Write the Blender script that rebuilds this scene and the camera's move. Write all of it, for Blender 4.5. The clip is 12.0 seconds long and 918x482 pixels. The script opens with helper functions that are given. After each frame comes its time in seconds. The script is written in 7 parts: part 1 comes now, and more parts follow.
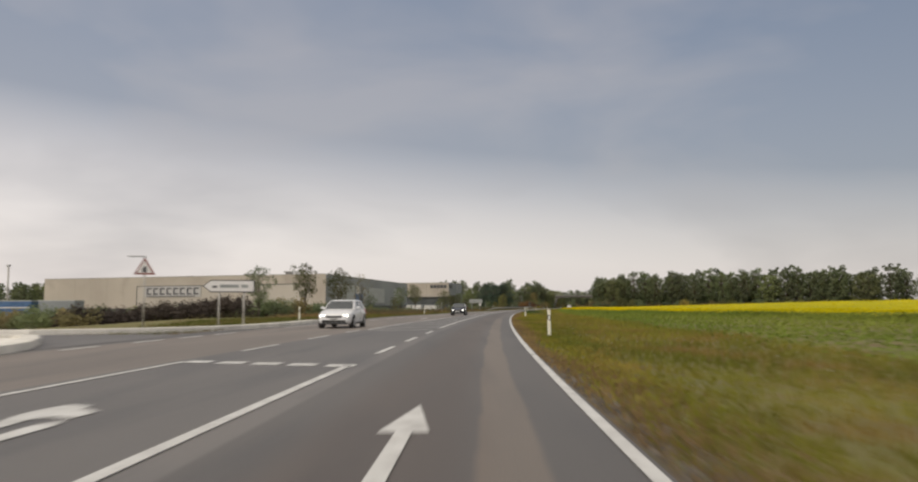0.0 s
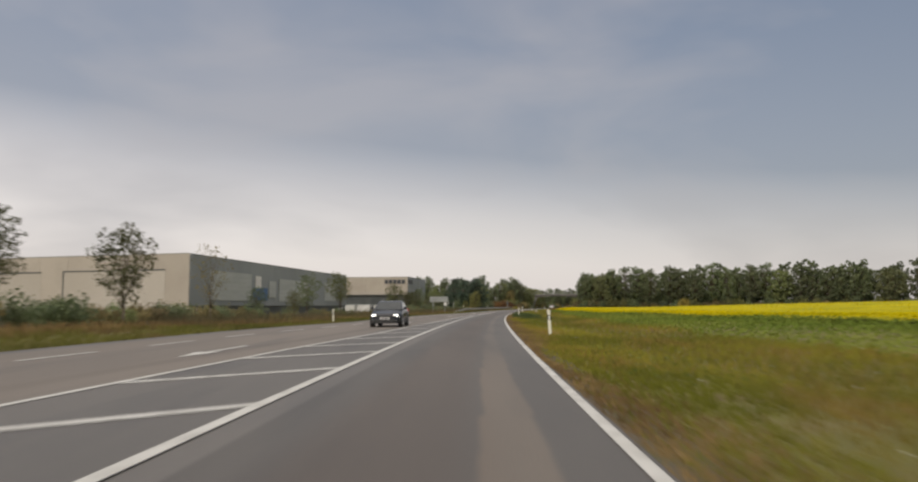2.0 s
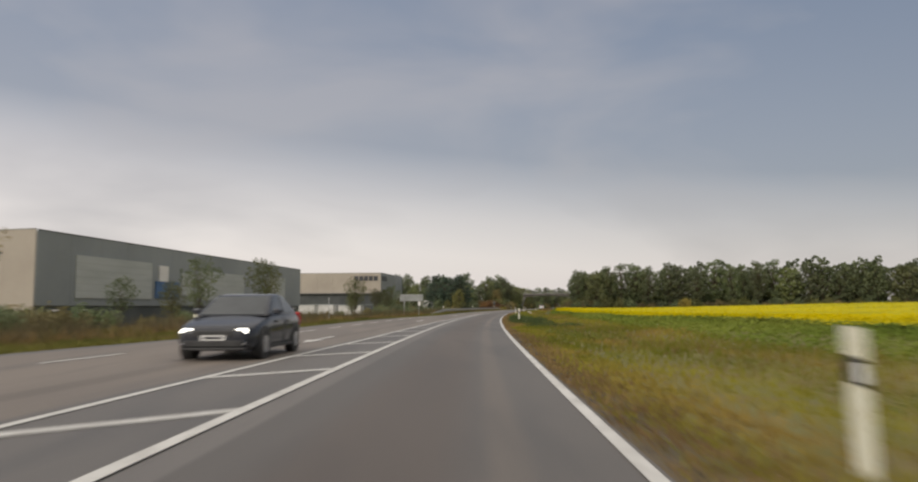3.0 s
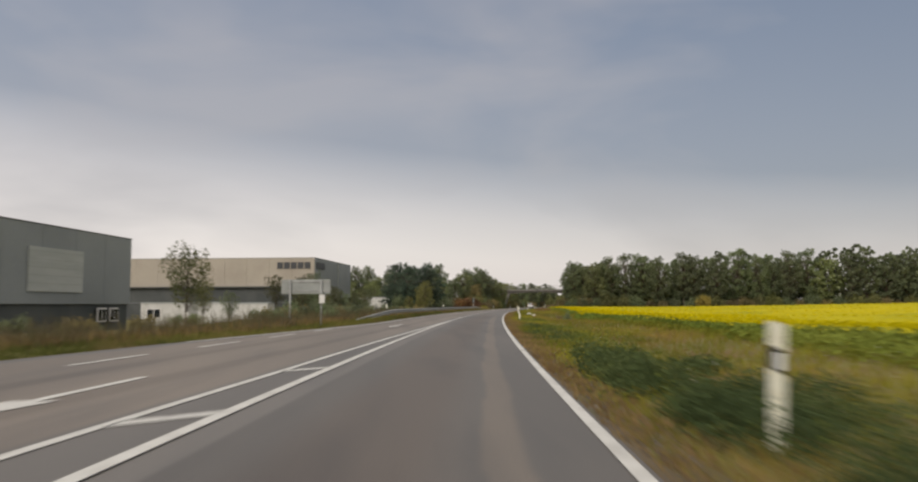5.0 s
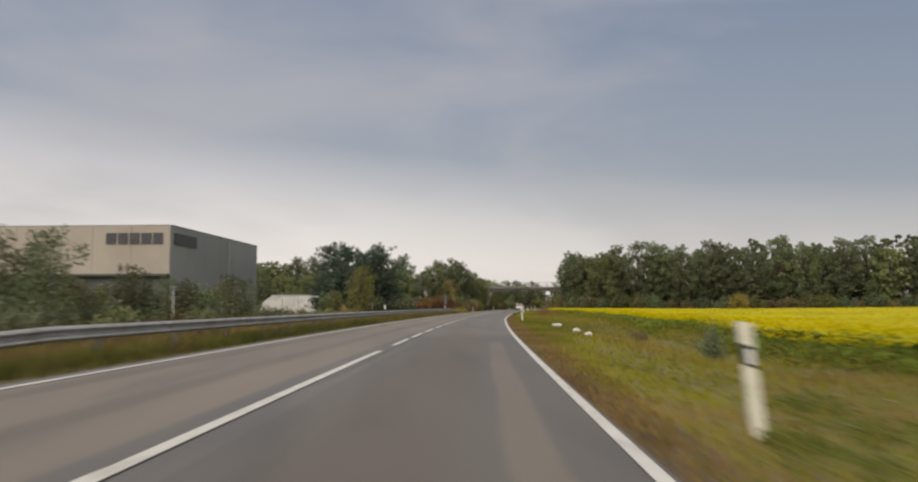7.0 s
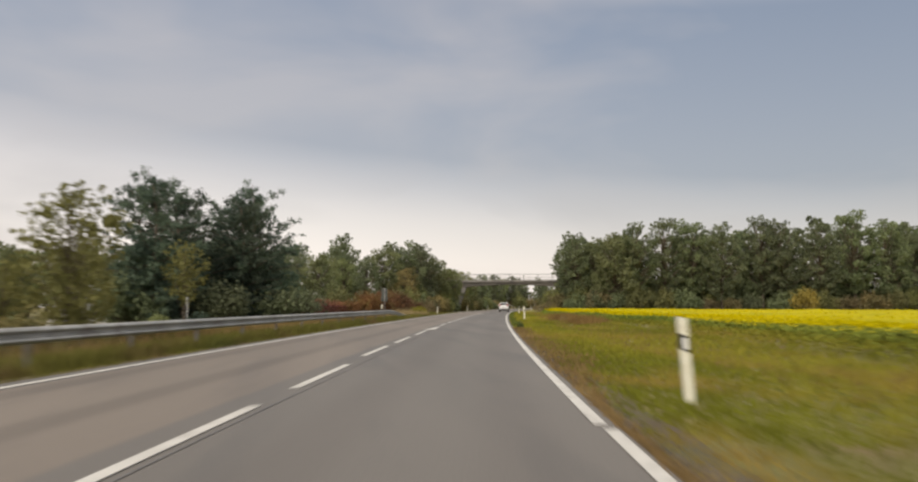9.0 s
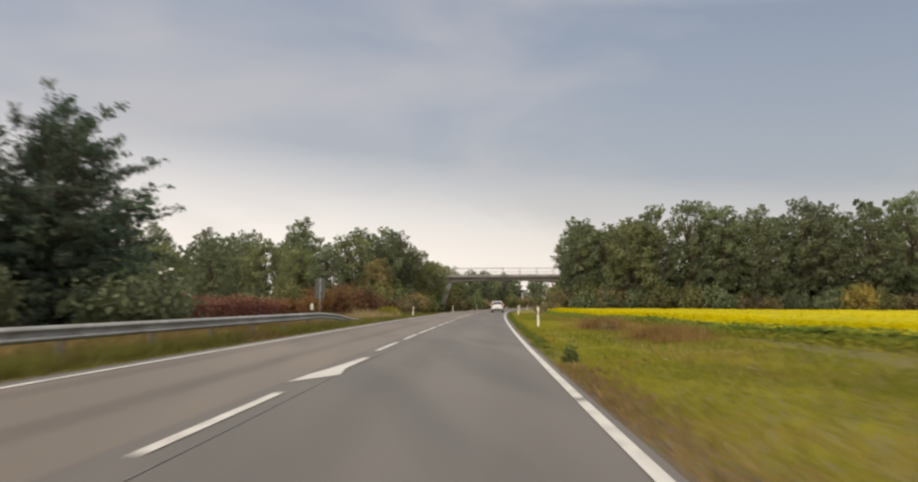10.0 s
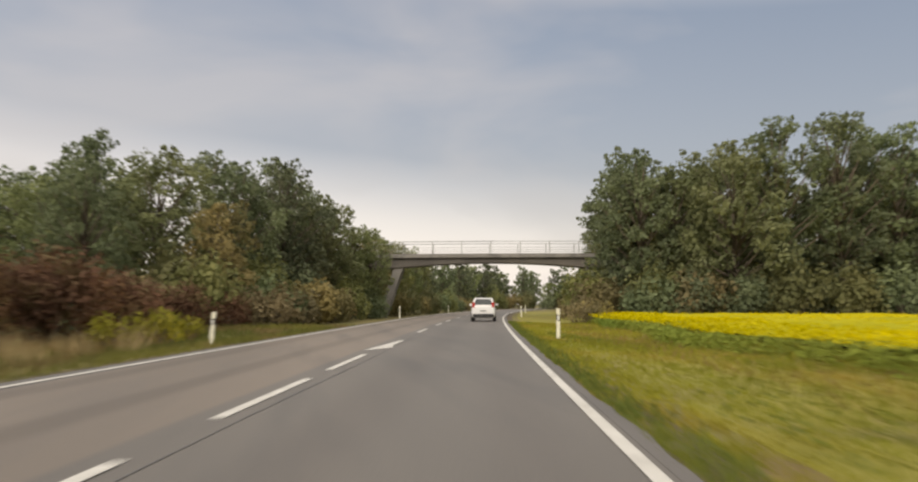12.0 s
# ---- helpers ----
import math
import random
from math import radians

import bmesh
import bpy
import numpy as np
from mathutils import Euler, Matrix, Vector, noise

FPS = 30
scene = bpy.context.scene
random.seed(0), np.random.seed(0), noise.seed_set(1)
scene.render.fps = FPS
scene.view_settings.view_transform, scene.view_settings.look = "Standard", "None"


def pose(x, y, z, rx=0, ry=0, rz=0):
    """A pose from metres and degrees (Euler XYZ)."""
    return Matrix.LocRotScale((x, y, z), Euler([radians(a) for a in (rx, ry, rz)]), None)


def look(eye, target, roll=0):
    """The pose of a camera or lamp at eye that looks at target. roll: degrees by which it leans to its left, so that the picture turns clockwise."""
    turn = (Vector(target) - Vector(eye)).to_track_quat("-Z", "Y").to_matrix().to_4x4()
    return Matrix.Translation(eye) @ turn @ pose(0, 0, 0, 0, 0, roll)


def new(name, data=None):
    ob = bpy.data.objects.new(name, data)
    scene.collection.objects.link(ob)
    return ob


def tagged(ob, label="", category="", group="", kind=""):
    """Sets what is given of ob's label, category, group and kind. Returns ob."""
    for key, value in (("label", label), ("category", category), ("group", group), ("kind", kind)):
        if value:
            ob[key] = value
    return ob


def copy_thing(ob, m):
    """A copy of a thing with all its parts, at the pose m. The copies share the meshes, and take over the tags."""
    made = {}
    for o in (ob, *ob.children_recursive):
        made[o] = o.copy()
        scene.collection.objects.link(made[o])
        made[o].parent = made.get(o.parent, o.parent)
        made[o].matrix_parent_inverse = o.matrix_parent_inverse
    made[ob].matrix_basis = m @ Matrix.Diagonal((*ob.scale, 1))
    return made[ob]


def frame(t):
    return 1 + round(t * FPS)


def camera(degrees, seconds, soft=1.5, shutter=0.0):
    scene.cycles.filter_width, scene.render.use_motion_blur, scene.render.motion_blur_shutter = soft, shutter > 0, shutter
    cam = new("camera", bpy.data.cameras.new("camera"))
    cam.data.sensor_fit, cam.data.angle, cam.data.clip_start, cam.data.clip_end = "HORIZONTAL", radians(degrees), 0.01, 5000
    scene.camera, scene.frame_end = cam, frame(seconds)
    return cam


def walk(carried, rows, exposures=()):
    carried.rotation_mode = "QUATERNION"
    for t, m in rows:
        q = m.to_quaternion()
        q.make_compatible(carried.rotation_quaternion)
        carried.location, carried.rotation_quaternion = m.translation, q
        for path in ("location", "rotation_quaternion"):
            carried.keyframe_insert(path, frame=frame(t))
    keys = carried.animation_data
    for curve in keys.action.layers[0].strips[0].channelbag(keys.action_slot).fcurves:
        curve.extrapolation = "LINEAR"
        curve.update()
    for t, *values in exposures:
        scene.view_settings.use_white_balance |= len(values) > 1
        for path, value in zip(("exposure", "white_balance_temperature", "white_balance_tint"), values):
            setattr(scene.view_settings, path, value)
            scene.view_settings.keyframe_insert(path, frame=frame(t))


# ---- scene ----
# ---- camera and its way along the lane ----
cam = camera(62.9, 12.0, soft=2.2, shutter=0.4)
PATH = [
    (0, (0.000, 0.000, 1.118), (-0.218, 9.960, 1.983), -0.22),
    (0.5, (0.076, 12.535, 1.118), (-0.033, 22.499, 1.963), -0.22),
    (1, (0.304, 25.055, 1.118), (0.298, 35.016, 1.995), -0.22),
    (1.5, (0.660, 37.557, 1.118), (0.741, 47.519, 1.990), -0.22),
    (2, (1.123, 50.042, 1.118), (1.300, 60.003, 1.984), -0.22),
    (2.5, (1.685, 62.509, 1.118), (1.971, 72.467, 1.987), -0.22),
    (3, (2.337, 74.956, 1.118), (2.725, 84.911, 1.987), -0.22),
    (3.5, (3.077, 87.385, 1.118), (3.541, 97.337, 1.985), -0.22),
    (4, (3.918, 99.794, 1.118), (4.460, 109.742, 1.983), -0.22),
    (4.5, (4.867, 112.200, 1.118), (5.486, 122.143, 1.981), -0.22),
    (5, (5.937, 124.620, 1.118), (6.638, 134.559, 1.967), -0.22),
    (5.5, (7.089, 137.055, 1.118), (7.850, 146.989, 1.983), -0.22),
    (6, (8.371, 149.503, 1.118), (9.210, 159.430, 1.985), -0.22),
    (6.5, (9.729, 161.966, 1.118), (10.649, 171.887, 1.970), -0.22),
    (7, (11.180, 174.443, 1.118), (12.186, 184.355, 1.980), -0.22),
    (7.5, (12.778, 186.928, 1.118), (13.875, 196.830, 1.984), -0.22),
    (8, (14.466, 199.425, 1.118), (15.634, 209.319, 1.983), -0.22),
    (8.5, (16.264, 211.947, 1.118), (17.504, 221.832, 1.982), -0.22),
    (9, (18.192, 224.504, 1.118), (19.566, 234.373, 1.971), -0.22),
    (9.5, (20.164, 236.503, 1.118), (21.592, 246.362, 1.992), -0.22),
    (10, (22.047, 247.254, 1.118), (23.571, 257.101, 1.961), -0.22),
    (10.5, (24.631, 261.185, 1.118), (26.232, 271.018, 1.985), -0.22),
    (11, (27.289, 274.854, 1.118), (28.978, 284.674, 1.961), -0.22),
    (11.5, (29.887, 287.775, 1.118), (31.648, 297.582, 1.967), -0.22),
    (12, (32.511, 300.542, 1.118), (34.322, 310.340, 1.959), -0.22),
]
walk(cam, [(t, look(eye, target, roll)) for t, eye, target, roll in PATH], exposures=[(0, -0.10, 6740, 10), (7.2, -0.05, 6820, 10), (9.0, 0.20, 7000, 10), (10.5, 0.25, 7100, 10), (12, 0.31, 7200, 10)])

# ---- world: overcast evening sky ----
world = bpy.data.worlds.new("overcast_sky")
scene.world = world
world.use_nodes = True
wn, wl = world.node_tree.nodes, world.node_tree.links
wn.clear()
SUN_EL, SUN_AZ = radians(31), radians(215)
sky = wn.new("ShaderNodeTexSky")
sky.sky_type, sky.sun_disc, sky.sun_elevation, sky.sun_rotation = "NISHITA", False, SUN_EL, SUN_AZ
sky.air_density, sky.dust_density = 1.2, 2.5
coord = wn.new("ShaderNodeTexCoord")
sep = wn.new("ShaderNodeSeparateXYZ")
wl.new(coord.outputs["Generated"], sep.inputs[0])
ramp = wn.new("ShaderNodeValToRGB")
ramp.color_ramp.elements[0].position, ramp.color_ramp.elements[0].color = 0.0, (0.75, 0.705, 0.70, 1)
ramp.color_ramp.elements[1].position, ramp.color_ramp.elements[1].color = 1.0, (1.55, 1.42, 1.22, 1)
# brightest overhead, as an overcast sky is
for spot, tone in ((0.07, (0.73, 0.69, 0.69, 1)), (0.12, (0.60, 0.575, 0.59, 1)), (0.205, (0.285, 0.307, 0.368, 1)), (0.40, (0.205, 0.246, 0.335, 1)), (0.55, (0.70, 0.69, 0.69, 1))):
    e = ramp.color_ramp.elements.new(spot)
    e.color = tone
# the cloud edge climbs towards the west
tilt = wn.new("ShaderNodeMath")
tilt.operation = "MULTIPLY_ADD"
tilt.inputs[1].default_value = 0.10
wl.new(sep.outputs["X"], tilt.inputs[0])
wl.new(sep.outputs["Z"], tilt.inputs[2])
wl.new(tilt.outputs[0], ramp.inputs[0])
# cloud banks, stretched flat over the sky
flat = wn.new("ShaderNodeMapping")
flat.inputs["Scale"].default_value = (1.0, 1.0, 2.7)
flat.inputs["Rotation"].default_value = (0.0, radians(9), 0.0)
wl.new(coord.outputs["Generated"], flat.inputs[0])
bank = wn.new("ShaderNodeTexNoise")
bank.inputs["Scale"].default_value, bank.inputs["Detail"].default_value, bank.inputs["Roughness"].default_value = 2.3, 4.5, 0.5
bank.inputs["Distortion"].default_value = 0.35
wl.new(flat.outputs[0], bank.inputs["Vector"])
bankr = wn.new("ShaderNodeMapRange")
bankr.inputs["From Min"].default_value, bankr.inputs["From Max"].default_value = 0.44, 0.64
bankr.inputs["To Max"].default_value = 0.62
wl.new(bank.outputs["Fac"], bankr.inputs["Value"])
cloud = wn.new("ShaderNodeMix")
cloud.data_type = "RGBA"
cloud.inputs[7].default_value = (0.40, 0.388, 0.415, 1)
wl.new(bankr.outputs[0], cloud.inputs[0])
wl.new(ramp.outputs[0], cloud.inputs[6])
# thicker cloud towards the east
east = wn.new("ShaderNodeMapRange")
east.inputs["From Min"].default_value, east.inputs["From Max"].default_value = -0.45, 0.55
east.inputs["To Min"].default_value, east.inputs["To Max"].default_value = 1.08, 0.90
wl.new(sep.outputs["X"], east.inputs["Value"])
thick = wn.new("ShaderNodeVectorMath")
thick.operation = "SCALE"
wl.new(cloud.outputs[2], thick.inputs[0])
wl.new(east.outputs[0], thick.inputs["Scale"])
clear = wn.new("ShaderNodeBackground")
clear.inputs["Strength"].default_value = 0.02
wl.new(sky.outputs[0], clear.inputs["Color"])
cover = wn.new("ShaderNodeBackground")
cover.inputs["Strength"].default_value = 1.0
wl.new(thick.outputs[0], cover.inputs["Color"])
both = wn.new("ShaderNodeAddShader")
wl.new(clear.outputs[0], both.inputs[0])
wl.new(cover.outputs[0], both.inputs[1])
wout = wn.new("ShaderNodeOutputWorld")
wl.new(both.outputs[0], wout.inputs[0])

sun_data = bpy.data.lights.new("sun", "SUN")
sun_data.energy, sun_data.angle, sun_data.color = 1.5, radians(28), (1.0, 0.95, 0.88)
sun = new("sun", sun_data)
sun.matrix_world = look((0, 0, 60), (math.sin(SUN_AZ) * -30, math.cos(SUN_AZ) * -30, 60 - 30 * math.tan(SUN_EL)))


# ---- materials ----
def surf(name, c1, c2, scale=3.0, rough=0.7, metal=0.0, bump=0.15, fine=40.0, c3=None, spread=0.0, stretch=(1, 1, 1), spec=0.5,
         local=False, trans=0.0, per_piece=0.0, per_tree=0.0, grainy=0.28, low=0.38, high=0.62, bands=(), thin=False):
    """A surface of two tones mixed by broad noise, a fine grain in colour and relief, and a third tone in stains."""
    m = bpy.data.materials.new(name)
    m.use_nodes = True
    n, l = m.node_tree.nodes, m.node_tree.links
    bsdf = n["Principled BSDF"]
    bsdf.inputs["Roughness"].default_value, bsdf.inputs["Metallic"].default_value = rough, metal
    bsdf.inputs["Specular IOR Level"].default_value = spec
    tc = n.new("ShaderNodeTexCoord") if local else n.new("ShaderNodeNewGeometry")
    mp = n.new("ShaderNodeMapping")
    mp.inputs["Scale"].default_value = stretch
    l.new(tc.outputs["Object" if local else "Position"], mp.inputs[0])
    big = n.new("ShaderNodeTexNoise")
    big.inputs["Scale"].default_value, big.inputs["Detail"].default_value = scale, 5.0
    l.new(mp.outputs[0], big.inputs["Vector"])
    rng = n.new("ShaderNodeMapRange")
    rng.inputs["From Min"].default_value, rng.inputs["From Max"].default_value = low, high
    l.new(big.outputs["Fac"], rng.inputs["Value"])
    mix = n.new("ShaderNodeMix")
    mix.data_type = "RGBA"
    mix.inputs[6].default_value, mix.inputs[7].default_value = (*c1, 1), (*c2, 1)
    l.new(rng.outputs[0], mix.inputs[0])
    col = mix.outputs[2]
    grain = n.new("ShaderNodeTexNoise")
    grain.inputs["Scale"].default_value, grain.inputs["Detail"].default_value = fine, 3.0
    l.new(mp.outputs[0], grain.inputs["Vector"])
    if c3:
        st = n.new("ShaderNodeTexNoise")
        st.inputs["Scale"].default_value, st.inputs["Detail"].default_value = scale * 2.7, 4.0
        l.new(mp.outputs[0], st.inputs["Vector"])
        sr = n.new("ShaderNodeMapRange")
        sr.inputs["From Min"].default_value, sr.inputs["From Max"].default_value = 0.5, 0.68
        l.new(st.outputs["Fac"], sr.inputs["Value"])
        m3 = n.new("ShaderNodeMix")
        m3.data_type = "RGBA"
        m3.inputs[7].default_value = (*c3, 1)
        l.new(sr.outputs[0], m3.inputs[0])
        l.new(col, m3.inputs[6])
        col = m3.outputs[2]
    for tint, strength, limits in bands:
        # a worn or repaired band with a soft, uneven edge, by distances kept in the mesh's own coordinates
        amount = None
        for layer, axis, lo, hi, soft in limits:
            uv = n.new("ShaderNodeUVMap")
            uv.uv_map = layer
            sep = n.new("ShaderNodeSeparateXYZ")
            l.new(uv.outputs[0], sep.inputs[0])
            wob = n.new("ShaderNodeMath")
            wob.operation = "MULTIPLY_ADD"
            wob.inputs[1].default_value = 1.6 * soft
            l.new(big.outputs["Fac"], wob.inputs[0])
            l.new(sep.outputs[axis], wob.inputs[2])
            for edge, turn in ((lo, 1), (hi, -1)):
                step = n.new("ShaderNodeMapRange")
                step.interpolation_type = "SMOOTHSTEP"
                step.inputs["From Min"].default_value = edge + 0.8 * soft - soft * turn
                step.inputs["From Max"].default_value = edge + 0.8 * soft + soft * turn
                l.new(wob.outputs[0], step.inputs["Value"])
                if amount is None:
                    amount = step.outputs[0]
                else:
                    mul = n.new("ShaderNodeMath")
                    mul.operation = "MULTIPLY"
                    l.new(amount, mul.inputs[0])
                    l.new(step.outputs[0], mul.inputs[1])
                    amount = mul.outputs[0]
        fade = n.new("ShaderNodeMath")
        fade.operation = "MULTIPLY"
        fade.inputs[1].default_value = strength
        l.new(amount, fade.inputs[0])
        bm_ = n.new("ShaderNodeMix")
        bm_.data_type, bm_.blend_type = "RGBA", "MULTIPLY"
        bm_.inputs[7].default_value = (*tint, 1)
        l.new(fade.outputs[0], bm_.inputs[0])
        l.new(col, bm_.inputs[6])
        col = bm_.outputs[2]
    gm = n.new("ShaderNodeMapRange")
    gm.inputs["To Min"].default_value, gm.inputs["To Max"].default_value = 1 - grainy, 1 + grainy
    l.new(grain.outputs["Fac"], gm.inputs["Value"])
    hue = n.new("ShaderNodeHueSaturation")
    l.new(gm.outputs[0], hue.inputs["Value"])
    l.new(col, hue.inputs["Color"])
    col = hue.outputs[0]
    if per_tree:
        ri = n.new("ShaderNodeObjectInfo")
        for slot, width in (("Value", per_tree), ("Saturation", 0.1), ("Hue", 0.008)):
            tr = n.new("ShaderNodeMapRange")
            mid = 0.5 if slot == "Hue" else 1.0
            tr.inputs["To Min"].default_value, tr.inputs["To Max"].default_value = mid - width, mid + width
            l.new(ri.outputs["Random"], tr.inputs["Value"])
            if slot == "Value":
                h3 = n.new("ShaderNodeHueSaturation")
            l.new(tr.outputs[0], h3.inputs[slot])
        l.new(col, h3.inputs["Color"])
        col = h3.outputs[0]
    if spread or per_piece:
        rv = n.new("ShaderNodeObjectInfo") if per_piece else n.new("ShaderNodeNewGeometry")
        pr = n.new("ShaderNodeMapRange")
        amount = per_piece or spread
        pr.inputs["To Min"].default_value, pr.inputs["To Max"].default_value = 1 - amount, 1 + amount
        l.new(rv.outputs["Random" if per_piece else "Random Per Island"], pr.inputs["Value"])
        h2 = n.new("ShaderNodeHueSaturation")
        l.new(pr.outputs[0], h2.inputs["Value"])
        l.new(col, h2.inputs["Color"])
        col = h2.outputs[0]
    l.new(col, bsdf.inputs["Base Color"])
    if bump:
        bp = n.new("ShaderNodeBump")
        bp.inputs["Strength"].default_value, bp.inputs["Distance"].default_value = bump, 0.02
        l.new(grain.outputs["Fac"], bp.inputs["Height"])
        l.new(bp.outputs[0], bsdf.inputs["Normal"])
    if trans:
        out = n["Material Output"]
        tl = n.new("ShaderNodeBsdfTranslucent")
        if thin:
            # a leaf lets through a share of the light besides what it throws back
            less = n.new("ShaderNodeVectorMath")
            less.operation = "SCALE"
            less.inputs["Scale"].default_value = 1.5 * trans
            l.new(col, less.inputs[0])
            l.new(less.outputs[0], tl.inputs["Color"])
            ms = n.new("ShaderNodeAddShader")
        else:
            l.new(col, tl.inputs["Color"])
            ms = n.new("ShaderNodeMixShader")
            ms.inputs[0].default_value = trans
        l.new(bsdf.outputs[0], ms.inputs[-2])
        l.new(tl.outputs[0], ms.inputs[-1])
        l.new(ms.outputs[0], out.inputs["Surface"])
    return m


def glow(name, colour, strength):
    m = bpy.data.materials.new(name)
    m.use_nodes = True
    b = m.node_tree.nodes["Principled BSDF"]
    b.inputs["Base Color"].default_value = (*colour, 1)
    b.inputs["Emission Color"].default_value, b.inputs["Emission Strength"].default_value = (*colour, 1), strength
    return m


ASPHALT = surf("asphalt_grey", (0.110, 0.102, 0.097), (0.134, 0.124, 0.117), 0.35, 0.62, bump=0.25, fine=90, stretch=(1, 0.12, 1), c3=(0.100, 0.094, 0.091))
ASPHALT_ROAD = surf("asphalt_worn_lanes", (0.108, 0.101, 0.096), (0.134, 0.124, 0.116), 0.35, 0.62, bump=0.25, fine=90, stretch=(1, 0.12, 1), c3=(0.097, 0.092, 0.090), bands=(
    ((1.44, 1.31, 1.18), 1.0, (("far", "X", -60.0, 0.0, 0.09), ("left", "X", 0.55, 90.0, 0.12))),
    ((0.78, 0.775, 0.77), 1.0, (("far", "X", -1.5, -1.0, 0.16), ("left", "X", 0.55, 90.0, 0.12), ("lane", "Y", 60.0, 900.0, 12.0))),
    ((0.78, 0.775, 0.77), 1.0, (("far", "X", -3.3, -2.8, 0.16), ("left", "X", 0.4, 90.0, 0.12), ("lane", "Y", 120.0, 900.0, 12.0))),
    ((1.62, 1.47, 1.30), 0.95, (("strip", "X", 0.0, 1.0, 0.09), ("lane", "Y", -90.0, 66.0, 5.0))),
    ((1.62, 1.47, 1.30), 0.42, (("strip", "X", 0.0, 1.0, 0.30), ("lane", "Y", 66.0, 118.0, 5.0))),
    ((1.62, 1.47, 1.30), 0.70, (("strip", "X", 0.0, 1.0, 0.16), ("lane", "Y", 118.0, 199.0, 1.0))),
    ((0.95, 0.86, 0.80), 1.0, (("lane", "X", -1.45, -0.10, 0.34), ("lane", "Y", -90.0, 215.0, 9.0))),
    ((0.85, 0.84, 0.83), 1.0, (("lane", "X", -2.08, 1.6, 0.05), ("lane", "Y", -90.0, 203.0, 3.0))),
    ((1.08, 1.07, 1.05), 1.0, (("lane", "X", -2.9, 1.6, 0.05), ("lane", "Y", 203.0, 900.0, 3.0))),
    ((1.22, 1.21, 1.20), 1.0, (("lane", "X", -2.44, -2.08, 0.04), ("lane", "Y", -90.0, 172.0, 10.0))),
    ((0.90, 0.89, 0.89), 1.0, (("lane", "X", -1.7, -0.95, 0.25), ("lane", "Y", 206.0, 900.0, 12.0))),
    ((0.91, 0.90, 0.90), 1.0, (("lane", "X", 0.05, 0.7, 0.25), ("lane", "Y", 206.0, 900.0, 12.0))),
))
TAR = surf("tar_seam", (0.10, 0.097, 0.095), (0.14, 0.135, 0.13), 1.2, 0.5, bump=0.2)
PAINT = surf("road_paint_white", (0.533, 0.525, 0.499), (0.619, 0.611, 0.585), 1.6, 0.6, bump=0.2, fine=60, c3=(0.404, 0.391, 0.370), grainy=0.12)
KERB = surf("kerb_concrete", (0.66, 0.63, 0.57), (0.74, 0.71, 0.65), 1.2, 0.85, bump=0.3, per_piece=0.08, grainy=0.15)
SOIL = surf("verge_ground", (0.135, 0.128, 0.036), (0.178, 0.156, 0.046), 0.22, 0.95, bump=0.5, fine=18, c3=(0.160, 0.112, 0.050))
GRASS = surf("grass_blades", (0.160, 0.168, 0.025), (0.285, 0.262, 0.037), 0.16, 0.8, bump=0.0, fine=1.3, c3=(0.330, 0.232, 0.066), spread=0.10, trans=0.25, spec=0.06, low=0.43, high=0.57, stretch=(1, 0.4, 1))
SHOULDER = surf("shoulder_soil", (0.093, 0.069, 0.045), (0.118, 0.092, 0.055), 0.35, 0.95, bump=0.6, fine=22, c3=(0.086, 0.084, 0.034))
GRASS_DULL = surf("grass_blades_dull", (0.150, 0.152, 0.028), (0.240, 0.225, 0.038), 0.2, 0.8, bump=0.0, fine=1.3, c3=(0.270, 0.180, 0.058), spread=0.10, trans=0.25, spec=0.06, low=0.43, high=0.57, stretch=(1, 0.4, 1))
GRASS_BANK = surf("grass_blades_bank", (0.108, 0.118, 0.034), (0.170, 0.166, 0.044), 0.2, 0.8, bump=0.0, fine=1.3, c3=(0.200, 0.145, 0.070), spread=0.10, trans=0.25, spec=0.06, low=0.43, high=0.57, stretch=(1, 0.4, 1))
STALK = surf("brown_weed_stalks", (0.115, 0.098, 0.060), (0.172, 0.138, 0.080), 0.3, 0.9, bump=0.0, fine=1.6, c3=(0.118, 0.125, 0.052), spread=0.12, trans=0.25, spec=0.06, stretch=(1, 0.5, 1))
GRASS_FRESH = surf("grass_blades_fresh", (0.196, 0.208, 0.026), (0.300, 0.282, 0.038), 0.16, 0.8, bump=0.0, fine=1.3, c3=(0.32, 0.255, 0.050), spread=0.10, trans=0.25, spec=0.06, stretch=(1, 0.4, 1))
DRY = surf("dry_grass", (0.205, 0.136, 0.066), (0.292, 0.205, 0.090), 0.3, 0.9, bump=0.0, fine=2.0, spread=0.10, trans=0.2, spec=0.06)
WEED = surf("weed_leaves", (0.115, 0.145, 0.034), (0.170, 0.190, 0.042), 0.4, 0.7, bump=0.0, fine=2.0, spread=0.10, trans=0.25, spec=0.06)
WEED_DARK = surf("weed_leaves_dark", (0.062, 0.088, 0.036), (0.104, 0.132, 0.048), 0.6, 0.7, bump=0.0, fine=2.0, spread=0.12, trans=0.25, spec=0.06)
DRY_WEED = surf("dry_weeds", (0.200, 0.128, 0.052), (0.290, 0.190, 0.076), 0.6, 0.8, bump=0.0, fine=2.0, spread=0.12, trans=0.25, spec=0.06)
